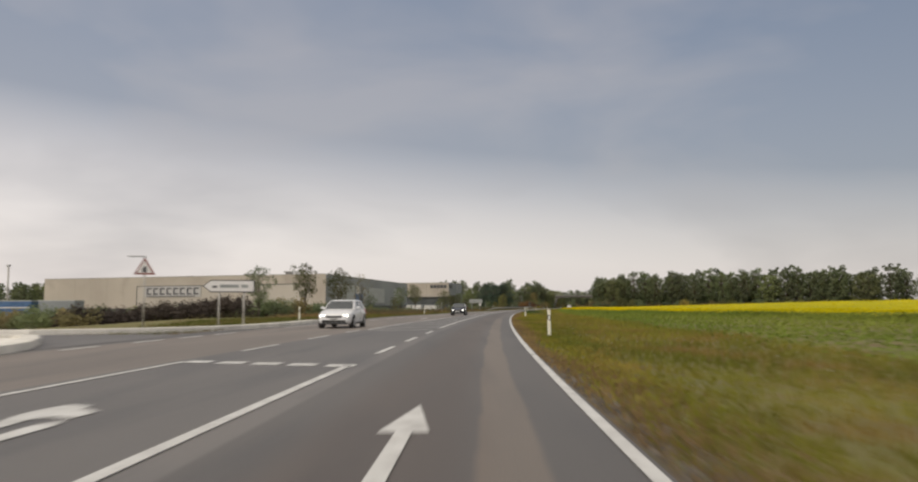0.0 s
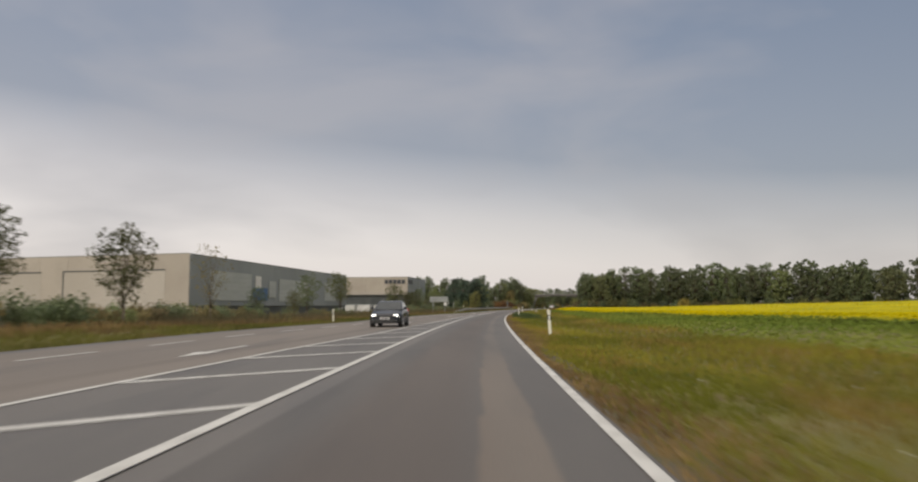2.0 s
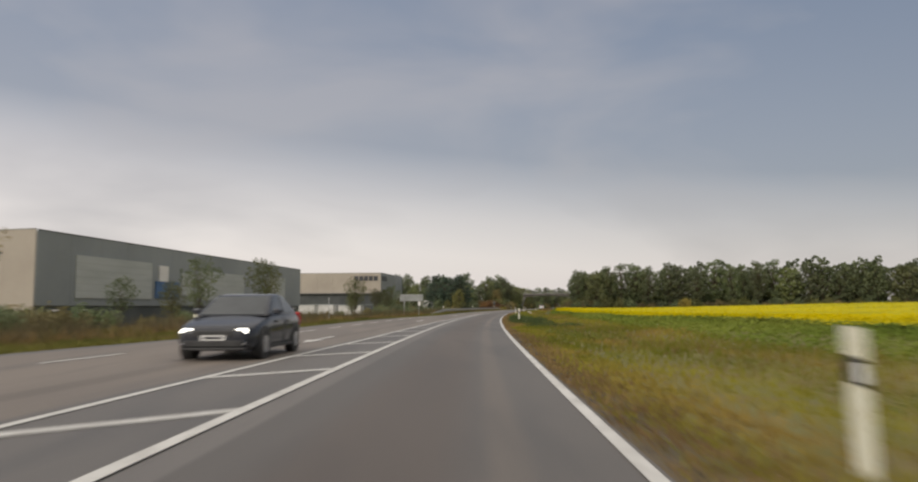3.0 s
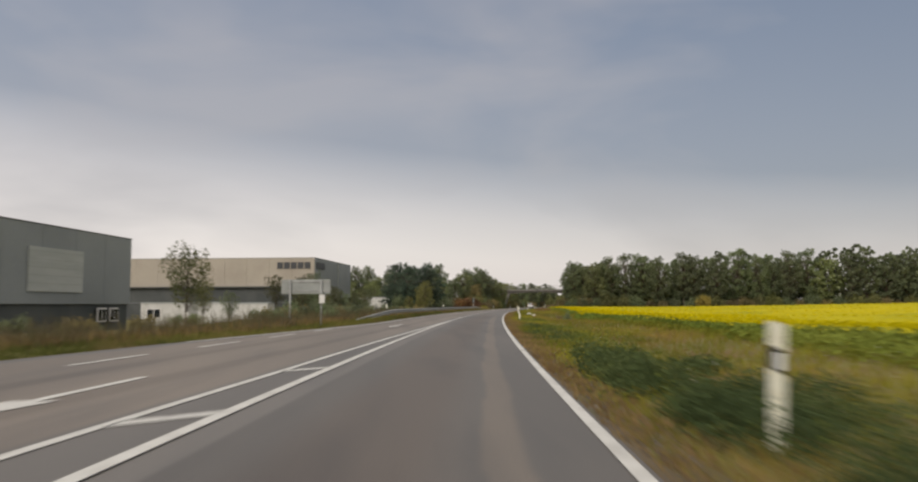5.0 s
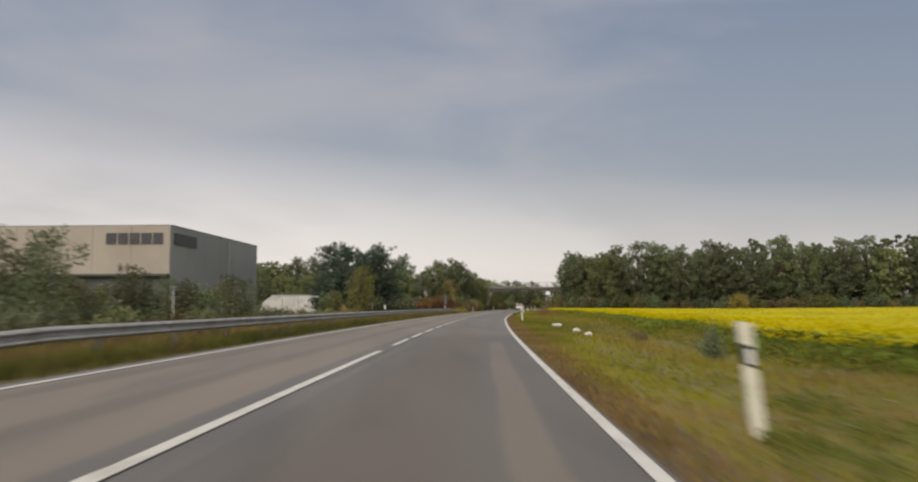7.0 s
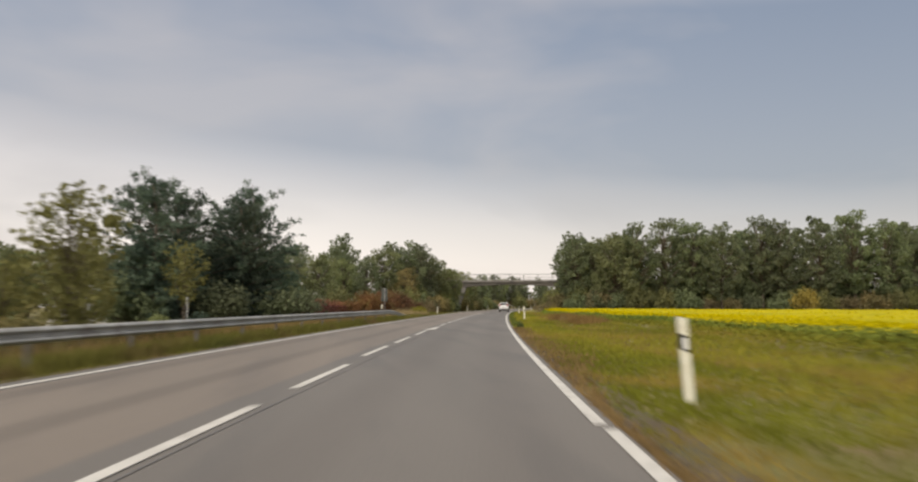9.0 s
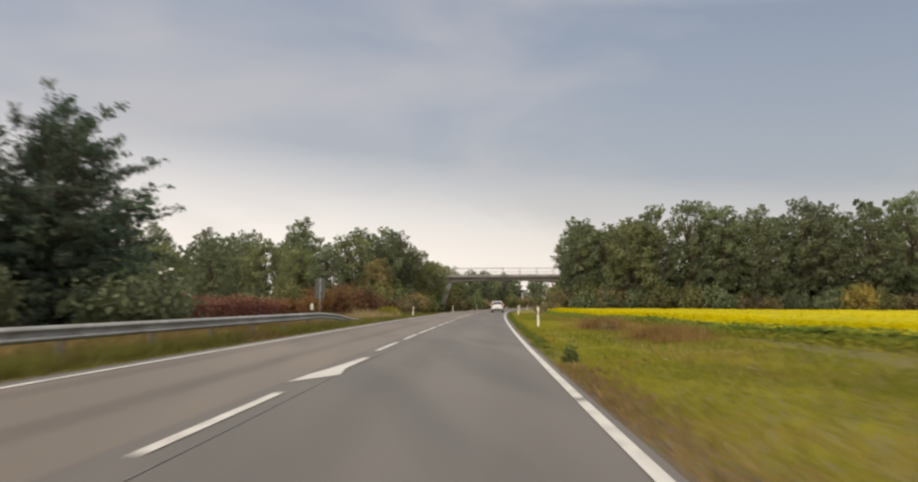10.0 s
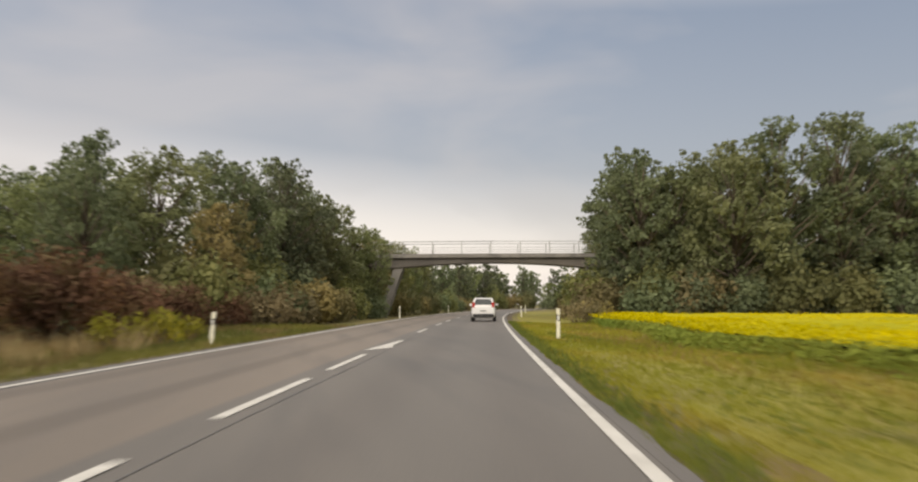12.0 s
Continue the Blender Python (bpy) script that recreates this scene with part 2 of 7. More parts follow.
CROP = surf("crop_leaves", (0.146, 0.202, 0.037), (0.231, 0.267, 0.051), 0.08, 0.75, bump=0.0, fine=0.9, spread=0.10, trans=0.25, spec=0.06)
CROP_PALE = surf("crop_leaves_pale", (0.170, 0.180, 0.026), (0.235, 0.215, 0.032), 0.1, 0.75, bump=0.0, fine=0.9, spread=0.10, trans=0.25, spec=0.06)
TURF = surf("fresh_turf", (0.185, 0.180, 0.022), (0.238, 0.212, 0.028), 0.18, 0.9, bump=0.6, fine=16, c3=(0.175, 0.146, 0.041))
BLOOM = surf("yellow_blossom", (0.62, 0.50, 0.004), (0.50, 0.43, 0.006), 0.06, 0.7, bump=0.0, fine=0.9, spread=0.15, trans=0.3, spec=0.06)
CANOPY = surf("blooming_crop_canopy", (0.50, 0.42, 0.005), (0.40, 0.36, 0.008), 0.045, 0.9, bump=0.6, fine=4.0, c3=(0.30, 0.30, 0.012), spec=0.1)
CRUMB = surf("asphalt_crumbs", (0.085, 0.076, 0.066), (0.15, 0.132, 0.112), 3.0, 0.95, bump=0.1, fine=20, spread=0.25, spec=0.1)
PETAL = surf("white_petals", (0.55, 0.54, 0.48), (0.65, 0.64, 0.58), 2.0, 0.8, bump=0.0, trans=0.3, spec=0.1)
BARK = surf("bark", (0.10, 0.08, 0.06), (0.16, 0.13, 0.10), 4.0, 0.95, bump=0.6, fine=25, local=True, stretch=(1, 1, 0.25))
# greyed a little towards blue: haze before the wood, put into the leaf colour
LEAF_DARK_HAZY = surf("leaves_dark_hazy", (0.085, 0.103, 0.057), (0.124, 0.144, 0.079), 0.35, 0.65, bump=0.0, fine=1.2, spread=0.09, trans=0.40, spec=0.1, per_tree=0.2, low=0.42, high=0.58, thin=True)
LEAF_MID = surf("leaves_mid", (0.109, 0.126, 0.059), (0.152, 0.168, 0.079), 0.35, 0.65, bump=0.0, fine=1.2, spread=0.09, trans=0.40, spec=0.1, per_tree=0.2, low=0.42, high=0.58, thin=True)
LEAF_OLIVE = surf("leaves_olive", (0.106, 0.114, 0.047), (0.150, 0.150, 0.062), 0.35, 0.65, bump=0.0, fine=1.2, spread=0.09, trans=0.40, spec=0.1, per_tree=0.2, low=0.42, high=0.58, thin=True)
LEAF_YOUNG = surf("leaves_young_olive", (0.107, 0.116, 0.058), (0.155, 0.155, 0.078), 0.35, 0.65, bump=0.0, fine=1.2, spread=0.09, trans=0.30, spec=0.1, per_tree=0.3, low=0.42, high=0.58)
LEAF_YELLOW = surf("leaves_yellowing", (0.178, 0.180, 0.070), (0.240, 0.232, 0.088), 0.35, 0.7, bump=0.0, fine=1.2, spread=0.09, trans=0.35, spec=0.1)
LEAF_BROWN = surf("leaves_browning", (0.122, 0.108, 0.054), (0.178, 0.145, 0.071), 0.35, 0.7, bump=0.0, fine=1.2, spread=0.09, trans=0.40, spec=0.1, per_tree=0.2, low=0.42, high=0.58, thin=True)
LEAF_RED = surf("leaves_russet", (0.196, 0.092, 0.064), (0.258, 0.130, 0.082), 0.5, 0.7, bump=0.0, fine=1.5, spread=0.09, trans=0.30, spec=0.1, per_tree=0.2, low=0.42, high=0.58)
LEAF_RUST = surf("leaves_rust_brown", (0.150, 0.082, 0.048), (0.215, 0.115, 0.062), 0.35, 0.7, bump=0.0, fine=1.5, c3=(0.185, 0.140, 0.062), spread=0.09, trans=0.30, spec=0.1, per_tree=0.18, low=0.42, high=0.58)
LEAF_MAROON = surf("leaves_maroon", (0.105, 0.040, 0.036), (0.150, 0.058, 0.048), 0.5, 0.7, bump=0.0, fine=1.5, spread=0.09, trans=0.25, spec=0.1, low=0.42, high=0.58)
STRAW = surf("straw_stalks", (0.30, 0.235, 0.12), (0.38, 0.30, 0.16), 0.4, 0.9, bump=0.0, fine=2.0, spread=0.25, trans=0.2, spec=0.2)
LEAF_PURPLE = surf("leaves_purplish", (0.072, 0.060, 0.052), (0.108, 0.088, 0.074), 0.35, 0.7, bump=0.0, fine=1.2, spread=0.09, trans=0.30, spec=0.1, per_tree=0.2, low=0.42, high=0.58)
LEAF_GOLD = surf("leaves_golden", (0.200, 0.165, 0.048), (0.270, 0.212, 0.058), 0.35, 0.7, bump=0.0, fine=1.2, spread=0.09, trans=0.40, spec=0.1, thin=True)
NEEDLE = surf("pine_needles", (0.072, 0.101, 0.078), (0.110, 0.145, 0.102), 0.5, 0.7, bump=0.0, fine=2.0, spread=0.09, trans=0.3, spec=0.1, per_tree=0.3, low=0.42, high=0.58)
POST_WHITE = surf("post_plastic_white", (0.74, 0.72, 0.58), (0.80, 0.78, 0.66), 2.0, 0.5, bump=0.05, fine=20, c3=(0.66, 0.62, 0.48), local=True, grainy=0.05)
POST_BLACK = surf("post_band_black", (0.02, 0.02, 0.02), (0.035, 0.033, 0.03), 3.0, 0.55, bump=0.05, local=True)
REFLECTOR = surf("reflector", (0.72, 0.72, 0.68), (0.8, 0.8, 0.76), 5.0, 0.25, bump=0.1, fine=120, local=True)
GALV = surf("galvanised_steel", (0.323, 0.328, 0.323), (0.411, 0.415, 0.411), 0.9, 0.5, metal=0.55, bump=0.08, fine=12, c3=(0.254, 0.244, 0.235), grainy=0.12)
GALV_DULL = surf("dull_post_steel", (0.10, 0.095, 0.085), (0.15, 0.14, 0.125), 1.5, 0.7, metal=0.3, bump=0.1, fine=14, c3=(0.12, 0.09, 0.06), grainy=0.15)
SIGN_WHITE = surf("sign_white", (0.70, 0.68, 0.66), (0.76, 0.74, 0.72), 1.5, 0.45, bump=0.02, local=True, grainy=0.05)
SIGN_PALE = surf("sign_pale_grey", (0.42, 0.41, 0.40), (0.47, 0.46, 0.45), 0.5, 0.5, bump=0.02, grainy=0.05)
POLE = surf("sign_pole", (0.40, 0.38, 0.34), (0.48, 0.46, 0.42), 1.5, 0.5, metal=0.2, bump=0.05, grainy=0.08)
SIGN_BLACK = surf("sign_black", (0.03, 0.03, 0.035), (0.05, 0.05, 0.055), 3.0, 0.5, bump=0.02, local=True, grainy=0.05)
SIGN_RED = surf("sign_red_faded", (0.20, 0.07, 0.06), (0.28, 0.09, 0.07), 3.0, 0.45, bump=0.02, local=True, grainy=0.05)
SIGN_BACK = surf("sign_back_grey", (0.27, 0.285, 0.275), (0.34, 0.355, 0.34), 1.2, 0.5, metal=0.3, bump=0.05, local=True, grainy=0.12)
SIGN_DARK = surf("sign_back_dark", (0.075, 0.085, 0.078), (0.11, 0.12, 0.11), 1.2, 0.6, metal=0.2, bump=0.05, local=True, grainy=0.12)
BEIGE = surf("cladding_beige", (0.400, 0.356, 0.300), (0.448, 0.400, 0.336), 0.08, 0.6, bump=0.03, fine=3.0, c3=(0.368, 0.324, 0.272), per_piece=0.02, grainy=0.05)
BEIGE_PALE = surf("cladding_pale", (0.406, 0.367, 0.312), (0.452, 0.413, 0.359), 0.1, 0.6, bump=0.03, fine=3.0, grainy=0.05)
GREY_CLAD = surf("cladding_dark_grey", (0.210, 0.230, 0.240), (0.262, 0.284, 0.294), 0.1, 0.5, bump=0.03, fine=3.0, per_piece=0.025, grainy=0.05)
GREY_SKIRT = surf("plinth_dark", (0.050, 0.058, 0.060), (0.075, 0.082, 0.082), 0.4, 0.6, bump=0.05, fine=5.0, grainy=0.05)
GATE = surf("roller_gate_grey", (0.38, 0.40, 0.39), (0.43, 0.45, 0.44), 0.3, 0.5, bump=0.05, fine=6.0, stretch=(1, 1, 6), grainy=0.05)
ROOF = surf("roof_sheet", (0.30, 0.29, 0.28), (0.36, 0.35, 0.33), 0.3, 0.7, bump=0.1)
LOGO_GREY = surf("logo_dark", (0.038, 0.041, 0.049), (0.053, 0.057, 0.064), 2.0, 0.5, bump=0.0, grainy=0.05)
LOGO_FADED = surf("logo_faded", (0.060, 0.062, 0.070), (0.085, 0.087, 0.095), 2.0, 0.5, bump=0.0, grainy=0.05)
BLUE = surf("container_blue", (0.040, 0.105, 0.235), (0.060, 0.140, 0.290), 0.6, 0.5, bump=0.05, c3=(0.035, 0.085, 0.18), grainy=0.12)
CABIN = surf("cabin_white", (0.60, 0.59, 0.57), (0.68, 0.67, 0.65), 0.5, 0.6, bump=0.05, c3=(0.50, 0.49, 0.46), grainy=0.12)
DARK_GLASS = surf("dark_window", (0.018, 0.021, 0.024), (0.030, 0.034, 0.038), 2.0, 0.08, bump=0.0, local=True, grainy=0.05)
CONCRETE = surf("bridge_concrete", (0.209, 0.198, 0.184), (0.259, 0.245, 0.227), 0.35, 0.85, bump=0.2, fine=8, c3=(0.151, 0.144, 0.137))
# darker and browner than the deck concrete, for the girder below it
CONCRETE_DARK = surf("bridge_concrete_dark", (0.104, 0.094, 0.086), (0.148, 0.134, 0.120), 0.4, 0.85, bump=0.2, fine=8)
CAR_WHITE = surf("car_paint_white", (0.70, 0.70, 0.70), (0.74, 0.74, 0.74), 0.8, 0.22, bump=0.0, local=True, grainy=0.05)
CAR_DARK = surf("car_paint_dark", (0.020, 0.023, 0.030), (0.028, 0.031, 0.040), 0.8, 0.2, bump=0.0, local=True, grainy=0.05)
CAR_GLASS = surf("car_glass", (0.045, 0.052, 0.056), (0.065, 0.073, 0.078), 1.0, 0.06, bump=0.0, local=True, grainy=0.05)
RUBBER = surf("tyre_rubber", (0.020, 0.020, 0.020), (0.032, 0.031, 0.030), 6.0, 0.85, bump=0.2, local=True)
RIM = surf("wheel_rim", (0.42, 0.42, 0.43), (0.52, 0.52, 0.53), 4.0, 0.35, metal=0.8, bump=0.02, local=True, grainy=0.05)
TRIM_BLACK = surf("black_plastic", (0.022, 0.022, 0.023), (0.036, 0.036, 0.036), 4.0, 0.6, bump=0.1, local=True)
PLATE = surf("plate_white", (0.66, 0.66, 0.64), (0.72, 0.72, 0.70), 5.0, 0.4, bump=0.0, local=True, grainy=0.05)
TAIL_RED = surf("tail_lamp_red", (0.42, 0.018, 0.018), (0.50, 0.03, 0.025), 5.0, 0.2, bump=0.0, local=True, grainy=0.05)
HEADLAMP = glow("headlamp_on", (1.0, 0.97, 0.9), 5.0)
HEADLAMP_OFF = surf("headlamp_clear", (0.60, 0.61, 0.62), (0.70, 0.71, 0.72), 6.0, 0.15, bump=0.0, local=True, grainy=0.05)
STONE = surf("pale_stone", (0.58, 0.56, 0.50), (0.66, 0.64, 0.58), 3.0, 0.9, bump=0.3, local=True)
LIME = surf("lime_shrub_leaves", (0.20, 0.20, 0.022), (0.28, 0.25, 0.03), 0.5, 0.7, bump=0.0, fine=1.5, spread=0.09, trans=0.30, spec=0.25)

# ---- the road as a frame of reference: s metres along the camera's lane, u metres to its right ----
S_KEYS = (-400, 0, 25, 50, 75, 100, 125, 150, 175, 200, 225, 251, 277, 303, 329, 355, 380, 402, 430, 480, 560, 800)
H_KEYS = (0, 0, 1.39, 2.37, 3.21, 3.98, 5.0, 6.17, 7.09, 7.89, 9.01, 10.35, 11.25, 11.73, 12.53, 13.4, 15.0, 17.0, 20.0, 26.0, 32.0, 40.0)
S_LINE = np.arange(-400.0, 800.0, 0.5)
H_LINE = np.radians(np.interp(S_LINE, S_KEYS, H_KEYS))
X_LINE = np.cumsum(np.sin(H_LINE)) * 0.5
Y_LINE = np.cumsum(np.cos(H_LINE)) * 0.5
ZERO = int(np.argmin(abs(S_LINE)))
X_LINE, Y_LINE = X_LINE - X_LINE[ZERO], Y_LINE - Y_LINE[ZERO]


def road_xy(s, u):
    """World x, y (arrays or numbers) of a place s metres along and u metres right of the lane."""
    h = np.interp(s, S_LINE, H_LINE)
    return np.interp(s, S_LINE, X_LINE) + u * np.cos(h), np.interp(s, S_LINE, Y_LINE) - u * np.sin(h)


def road_su(x, y):
    """The nearest s and u of world places (arrays)."""
    x, y = np.ravel(x), np.ravel(y)
    s, u = np.empty(len(x)), np.empty(len(x))
    for a in range(0, len(x), 4000):
        d2 = (x[a:a + 4000, None] - X_LINE[None]) ** 2 + (y[a:a + 4000, None] - Y_LINE[None]) ** 2
        i = d2.argmin(1)
        dx, dy = x[a:a + 4000] - X_LINE[i], y[a:a + 4000] - Y_LINE[i]
        s[a:a + 4000] = S_LINE[i] + dx * np.sin(H_LINE[i]) + dy * np.cos(H_LINE[i])
        u[a:a + 4000] = dx * np.cos(H_LINE[i]) - dy * np.sin(H_LINE[i])
    return s, u


def heading(s):
    return math.degrees(float(np.interp(s, S_LINE, H_LINE)))


def edge_left(s):
    """u of the left edge of the asphalt."""
    return np.interp(s, (-60, 30, 36, 44, 52, 84, 95, 105, 140, 150, 161, 172, 560), (-12.0, -12.0, -12.0, -11.95, -12.3, -12.2, -11.4, -10.2, -9.8, -9.0, -7.8, -7.0, -7.0))


EDGE_RIGHT = 1.27


def smooth(a, b, x):
    k = np.clip((np.asarray(x, float) - a) / (b - a), 0, 1)
    return k * k * (3 - 2 * k)


def land(s, u):
    """Height of the ground at s, u."""
    s, u = np.asarray(s, float), np.asarray(u, float)
    swell = np.interp(s, (0, 120, 200, 270, 340, 420), (1.35, 1.25, 0.85, 0.2, -0.45, -0.3))
    right = smooth(7, 60, u) * swell - 0.12 * smooth(2.0, 5.0, u) * smooth(9.0, 6.0, u)
    # a shallow ditch before the field
    right = right - 0.55 * smooth(4.4, 7.0, u) * smooth(9.2, 7.9, u) * smooth(184, 195, s) * smooth(228, 214, s)
    out = -u + edge_left(s)
    left = 0.26 * smooth(0.5, 3, out) * smooth(30, 50, s) * smooth(120, 70, s) - 1.0 * smooth(12.0, 22.0, out) - 0.1 * smooth(0.3, 2, out)
    wave = 0.05 * np.sin(s * 0.31 + u * 0.7) * smooth(2.0, 5.0, u) + 0.06 * np.sin(s * 0.23 - u * 0.5) * smooth(1.0, 4.0, out)
    return right + left + wave - 0.045


def at(s, u, z=0.0, turn=0.0, scale=1.0, tall=1.0):
    """A pose on the ground at s, u, facing along the road, turned by degrees to the left."""
    x, y = road_xy(s, u)
    return pose(float(x), float(y), float(land(s, u)) + z, 0, 0, -heading(s) + turn) @ Matrix.Diagonal((scale, scale, scale * tall, 1))


# ---- mesh helpers ----
def mesh_of(name, verts, faces, material, smooth_faces=False):
    me = bpy.data.meshes.new(name)
    me.from_pydata([tuple(v) for v in verts], [], [tuple(f) for f in faces])
    me.update()
    if isinstance(material, (list, tuple)):
        for m in material:
            me.materials.append(m)
    else:
        me.materials.append(material)
    if smooth_faces:
        me.shade_smooth()
    return me


def big_mesh(name, verts, size, material, which=None):
    """Many loose triangles (size 3) or quads (size 4) from one array of corners."""
    verts = np.ascontiguousarray(verts, np.float32).reshape(-1, 3)
    n = len(verts) // size
    me = bpy.data.meshes.new(name)
    me.vertices.add(len(verts))
    me.vertices.foreach_set("co", verts.ravel())
    me.loops.add(n * size)
    me.loops.foreach_set("vertex_index", np.arange(n * size, dtype=np.int32))
    me.polygons.add(n)
    me.polygons.foreach_set("loop_start", np.arange(n, dtype=np.int32) * size)
    for m in material if isinstance(material, (list, tuple)) else [material]:
        me.materials.append(m)
    if which is not None:
        me.polygons.foreach_set("material_index", np.asarray(which, np.int32))
    me.update(calc_edges=True)
    return me


def part(name, bm, material, parent, label="", smooth_faces=False, bevel=0.0):
    """Links a bmesh (or a ready mesh) as one mesh object under a thing or a part."""
    if isinstance(bm, bmesh.types.BMesh):
        me = bpy.data.meshes.new(name)
        bm.to_mesh(me)
        bm.free()
        me.materials.append(material)
    else:
        me = bm
    if smooth_faces:
        me.shade_smooth()
    ob = new(name, me)
    ob.parent = parent
    if label:
        ob["label"] = label
    if bevel:
        b = ob.modifiers.new("edges", "BEVEL")
        b.width, b.segments, b.limit_method = bevel, 2, "ANGLE"
    return ob


def box(x0, x1, y0, y1, z0, z1, bm=None):
    bm = bm or bmesh.new()
    vs = [bm.verts.new((x, y, z)) for z in (z0, z1) for x, y in ((x0, y0), (x1, y0), (x1, y1), (x0, y1))]
    for f in ((3, 2, 1, 0), (4, 5, 6, 7), (0, 1, 5, 4), (1, 2, 6, 5), (2, 3, 7, 6), (3, 0, 4, 7)):
        bm.faces.new([vs[i] for i in f])
    return bm


def tube(p, q, r0, r1=None, sides=10, bm=None):
    """A capped, tapered round bar from p to q."""
    bm = bm or bmesh.new()
    p, q = Vector(p), Vector(q)
    r1 = r0 if r1 is None else r1
    turn = (q - p).to_track_quat("Z", "Y").to_matrix()
    rings = []
    for c, r in ((p, r0), (q, r1)):
        rings.append([bm.verts.new(c + turn @ Vector((r * math.cos(a), r * math.sin(a), 0))) for a in (2 * math.pi * k / sides for k in range(sides))])
    for k in range(sides):
        bm.faces.new((rings[0][k], rings[0][(k + 1) % sides], rings[1][(k + 1) % sides], rings[1][k]))
    bm.faces.new(rings[0][::-1])
    bm.faces.new(rings[1])
    return bm


def prism(points, x0, x1, axis="x", bm=None):
    """A plate with the given outline: points in the two other axes, thick from x0 to x1."""
    bm = bm or bmesh.new()
    put = {"x": lambda a, p: (a, p[0], p[1]), "y": lambda a, p: (p[0], a, p[1]), "z": lambda a, p: (p[0], p[1], a)}[axis]
    a, b = [bm.verts.new(put(x0, p)) for p in points], [bm.verts.new(put(x1, p)) for p in points]
    n = len(points)
    bm.faces.new(a[::-1])
    bm.faces.new(b)
    for k in range(n):
        bm.faces.new((a[k], a[(k + 1) % n], b[(k + 1) % n], b[k]))
    bmesh.ops.recalc_face_normals(bm, faces=bm.faces)
    return bm


def thing(name, label, category, group="", kind="", m=None):
    ob = tagged(new(name), label, category, group, kind)
    if m is not None:
        ob.matrix_basis = m
    return ob


def ribbon(name, s0, s1, u_left, u_right, z, material, thick=0.0, step=2.0):
    """A strip that follows the road. u_left and u_right are numbers or functions of s."""
    n = max(2, int(math.ceil((s1 - s0) / step)) + 1)
    s = np.linspace(s0, s1, n)
    ul = u_left(s) if callable(u_left) else np.full(n, float(u_left))
    ur = u_right(s) if callable(u_right) else np.full(n, float(u_right))
    verts = []
    for u in (ul, ur):
        x, y = road_xy(s, u)
        verts += [(float(a), float(b), z) for a, b in zip(x, y)]
    faces = [(k, n + k, n + k + 1, k + 1) for k in range(n - 1)]
    if thick:
        low = len(verts)
        verts += [(a, b, c - thick) for a, b, c in verts]
        faces += [(k + 1, low + k + 1, low + k, k) for k in range(n - 1)] + [(n + k, low + n + k, low + n + k + 1, n + k + 1) for k in range(n - 1)]
        faces += [(0, low, low + n, n), (n - 1, 2 * n - 1, low + 2 * n - 1, low + n - 1)]
    return mesh_of(name, verts, faces, material)

# ---- ground: one sheet to the horizon ----
def build_ground():
    xs = np.unique(np.concatenate([np.arange(-60, 140, 2.0), np.arange(-30, 60, 1.0), -60 - np.geomspace(3, 2400, 26), 140 + np.geomspace(3, 2300, 26)]))
    ys = np.unique(np.concatenate([np.arange(-20, 420, 2.0), -20 - np.geomspace(3, 1500, 20), 420 + np.geomspace(3, 2500, 28)]))
    gx, gy = np.meshgrid(xs, ys)
    s, u = road_su(gx, gy)
    z = land(s, u)
    # a hollow under the asphalt, so that the two sheets never touch
    z = np.where((u < EDGE_RIGHT + 0.1) & (u > edge_left(s) - 0.1), -0.16, z)
    z = z.reshape(gx.shape)
    nx, ny = len(xs), len(ys)
    verts = np.stack([gx, gy, z], -1).reshape(-1, 3)
    faces = [(j * nx + i, j * nx + i + 1, (j + 1) * nx + i + 1, (j + 1) * nx + i) for j in range(ny - 1) for i in range(nx - 1)]
    tagged(new("ground", mesh_of("ground", verts, faces, SOIL, True)), "dry grassy ground on both sides of the road", "ground", kind="structure")


build_ground()


def shoulder(s0, s1, side):
    """Soil and gravel that runs from the asphalt's edge down to the verge."""
    s = np.arange(s0, s1, 1.5)
    rows = []
    for k, d in enumerate((-0.12, 0.02, 0.22, 0.5, 0.85)):
        u = EDGE_RIGHT + d if side > 0 else edge_left(s) - d
        u = u + 0.05 * np.sin(s * 1.7 + k) * (0.2 < d < 0.8) + 0 * s
        z = np.interp(d, (-0.12, 0.02, 0.22, 0.5, 0.85), (-0.012, -0.004, -0.02, 0, 0)) + (land(s, u) + 0.012) * np.clip(d / 0.5, 0, 1)
        x, y = road_xy(s, u)
        rows.append(np.stack([x, y, z if d < 0.85 else land(s, u) - 0.05], 1))
    n = len(s)
    faces = [(j * n + i, j * n + i + 1, (j + 1) * n + i + 1, (j + 1) * n + i) for j in range(4) for i in range(n - 1)]
    if side > 0:
        faces = [f[::-1] for f in faces]
    ob = new("shoulder", mesh_of("shoulder", np.concatenate(rows), faces, SHOULDER, True))
    tagged(ob, "brown soil and gravel along the asphalt's edge", "ground", kind="structure")


shoulder(-60, 420, 1)
shoulder(52, 540, -1)


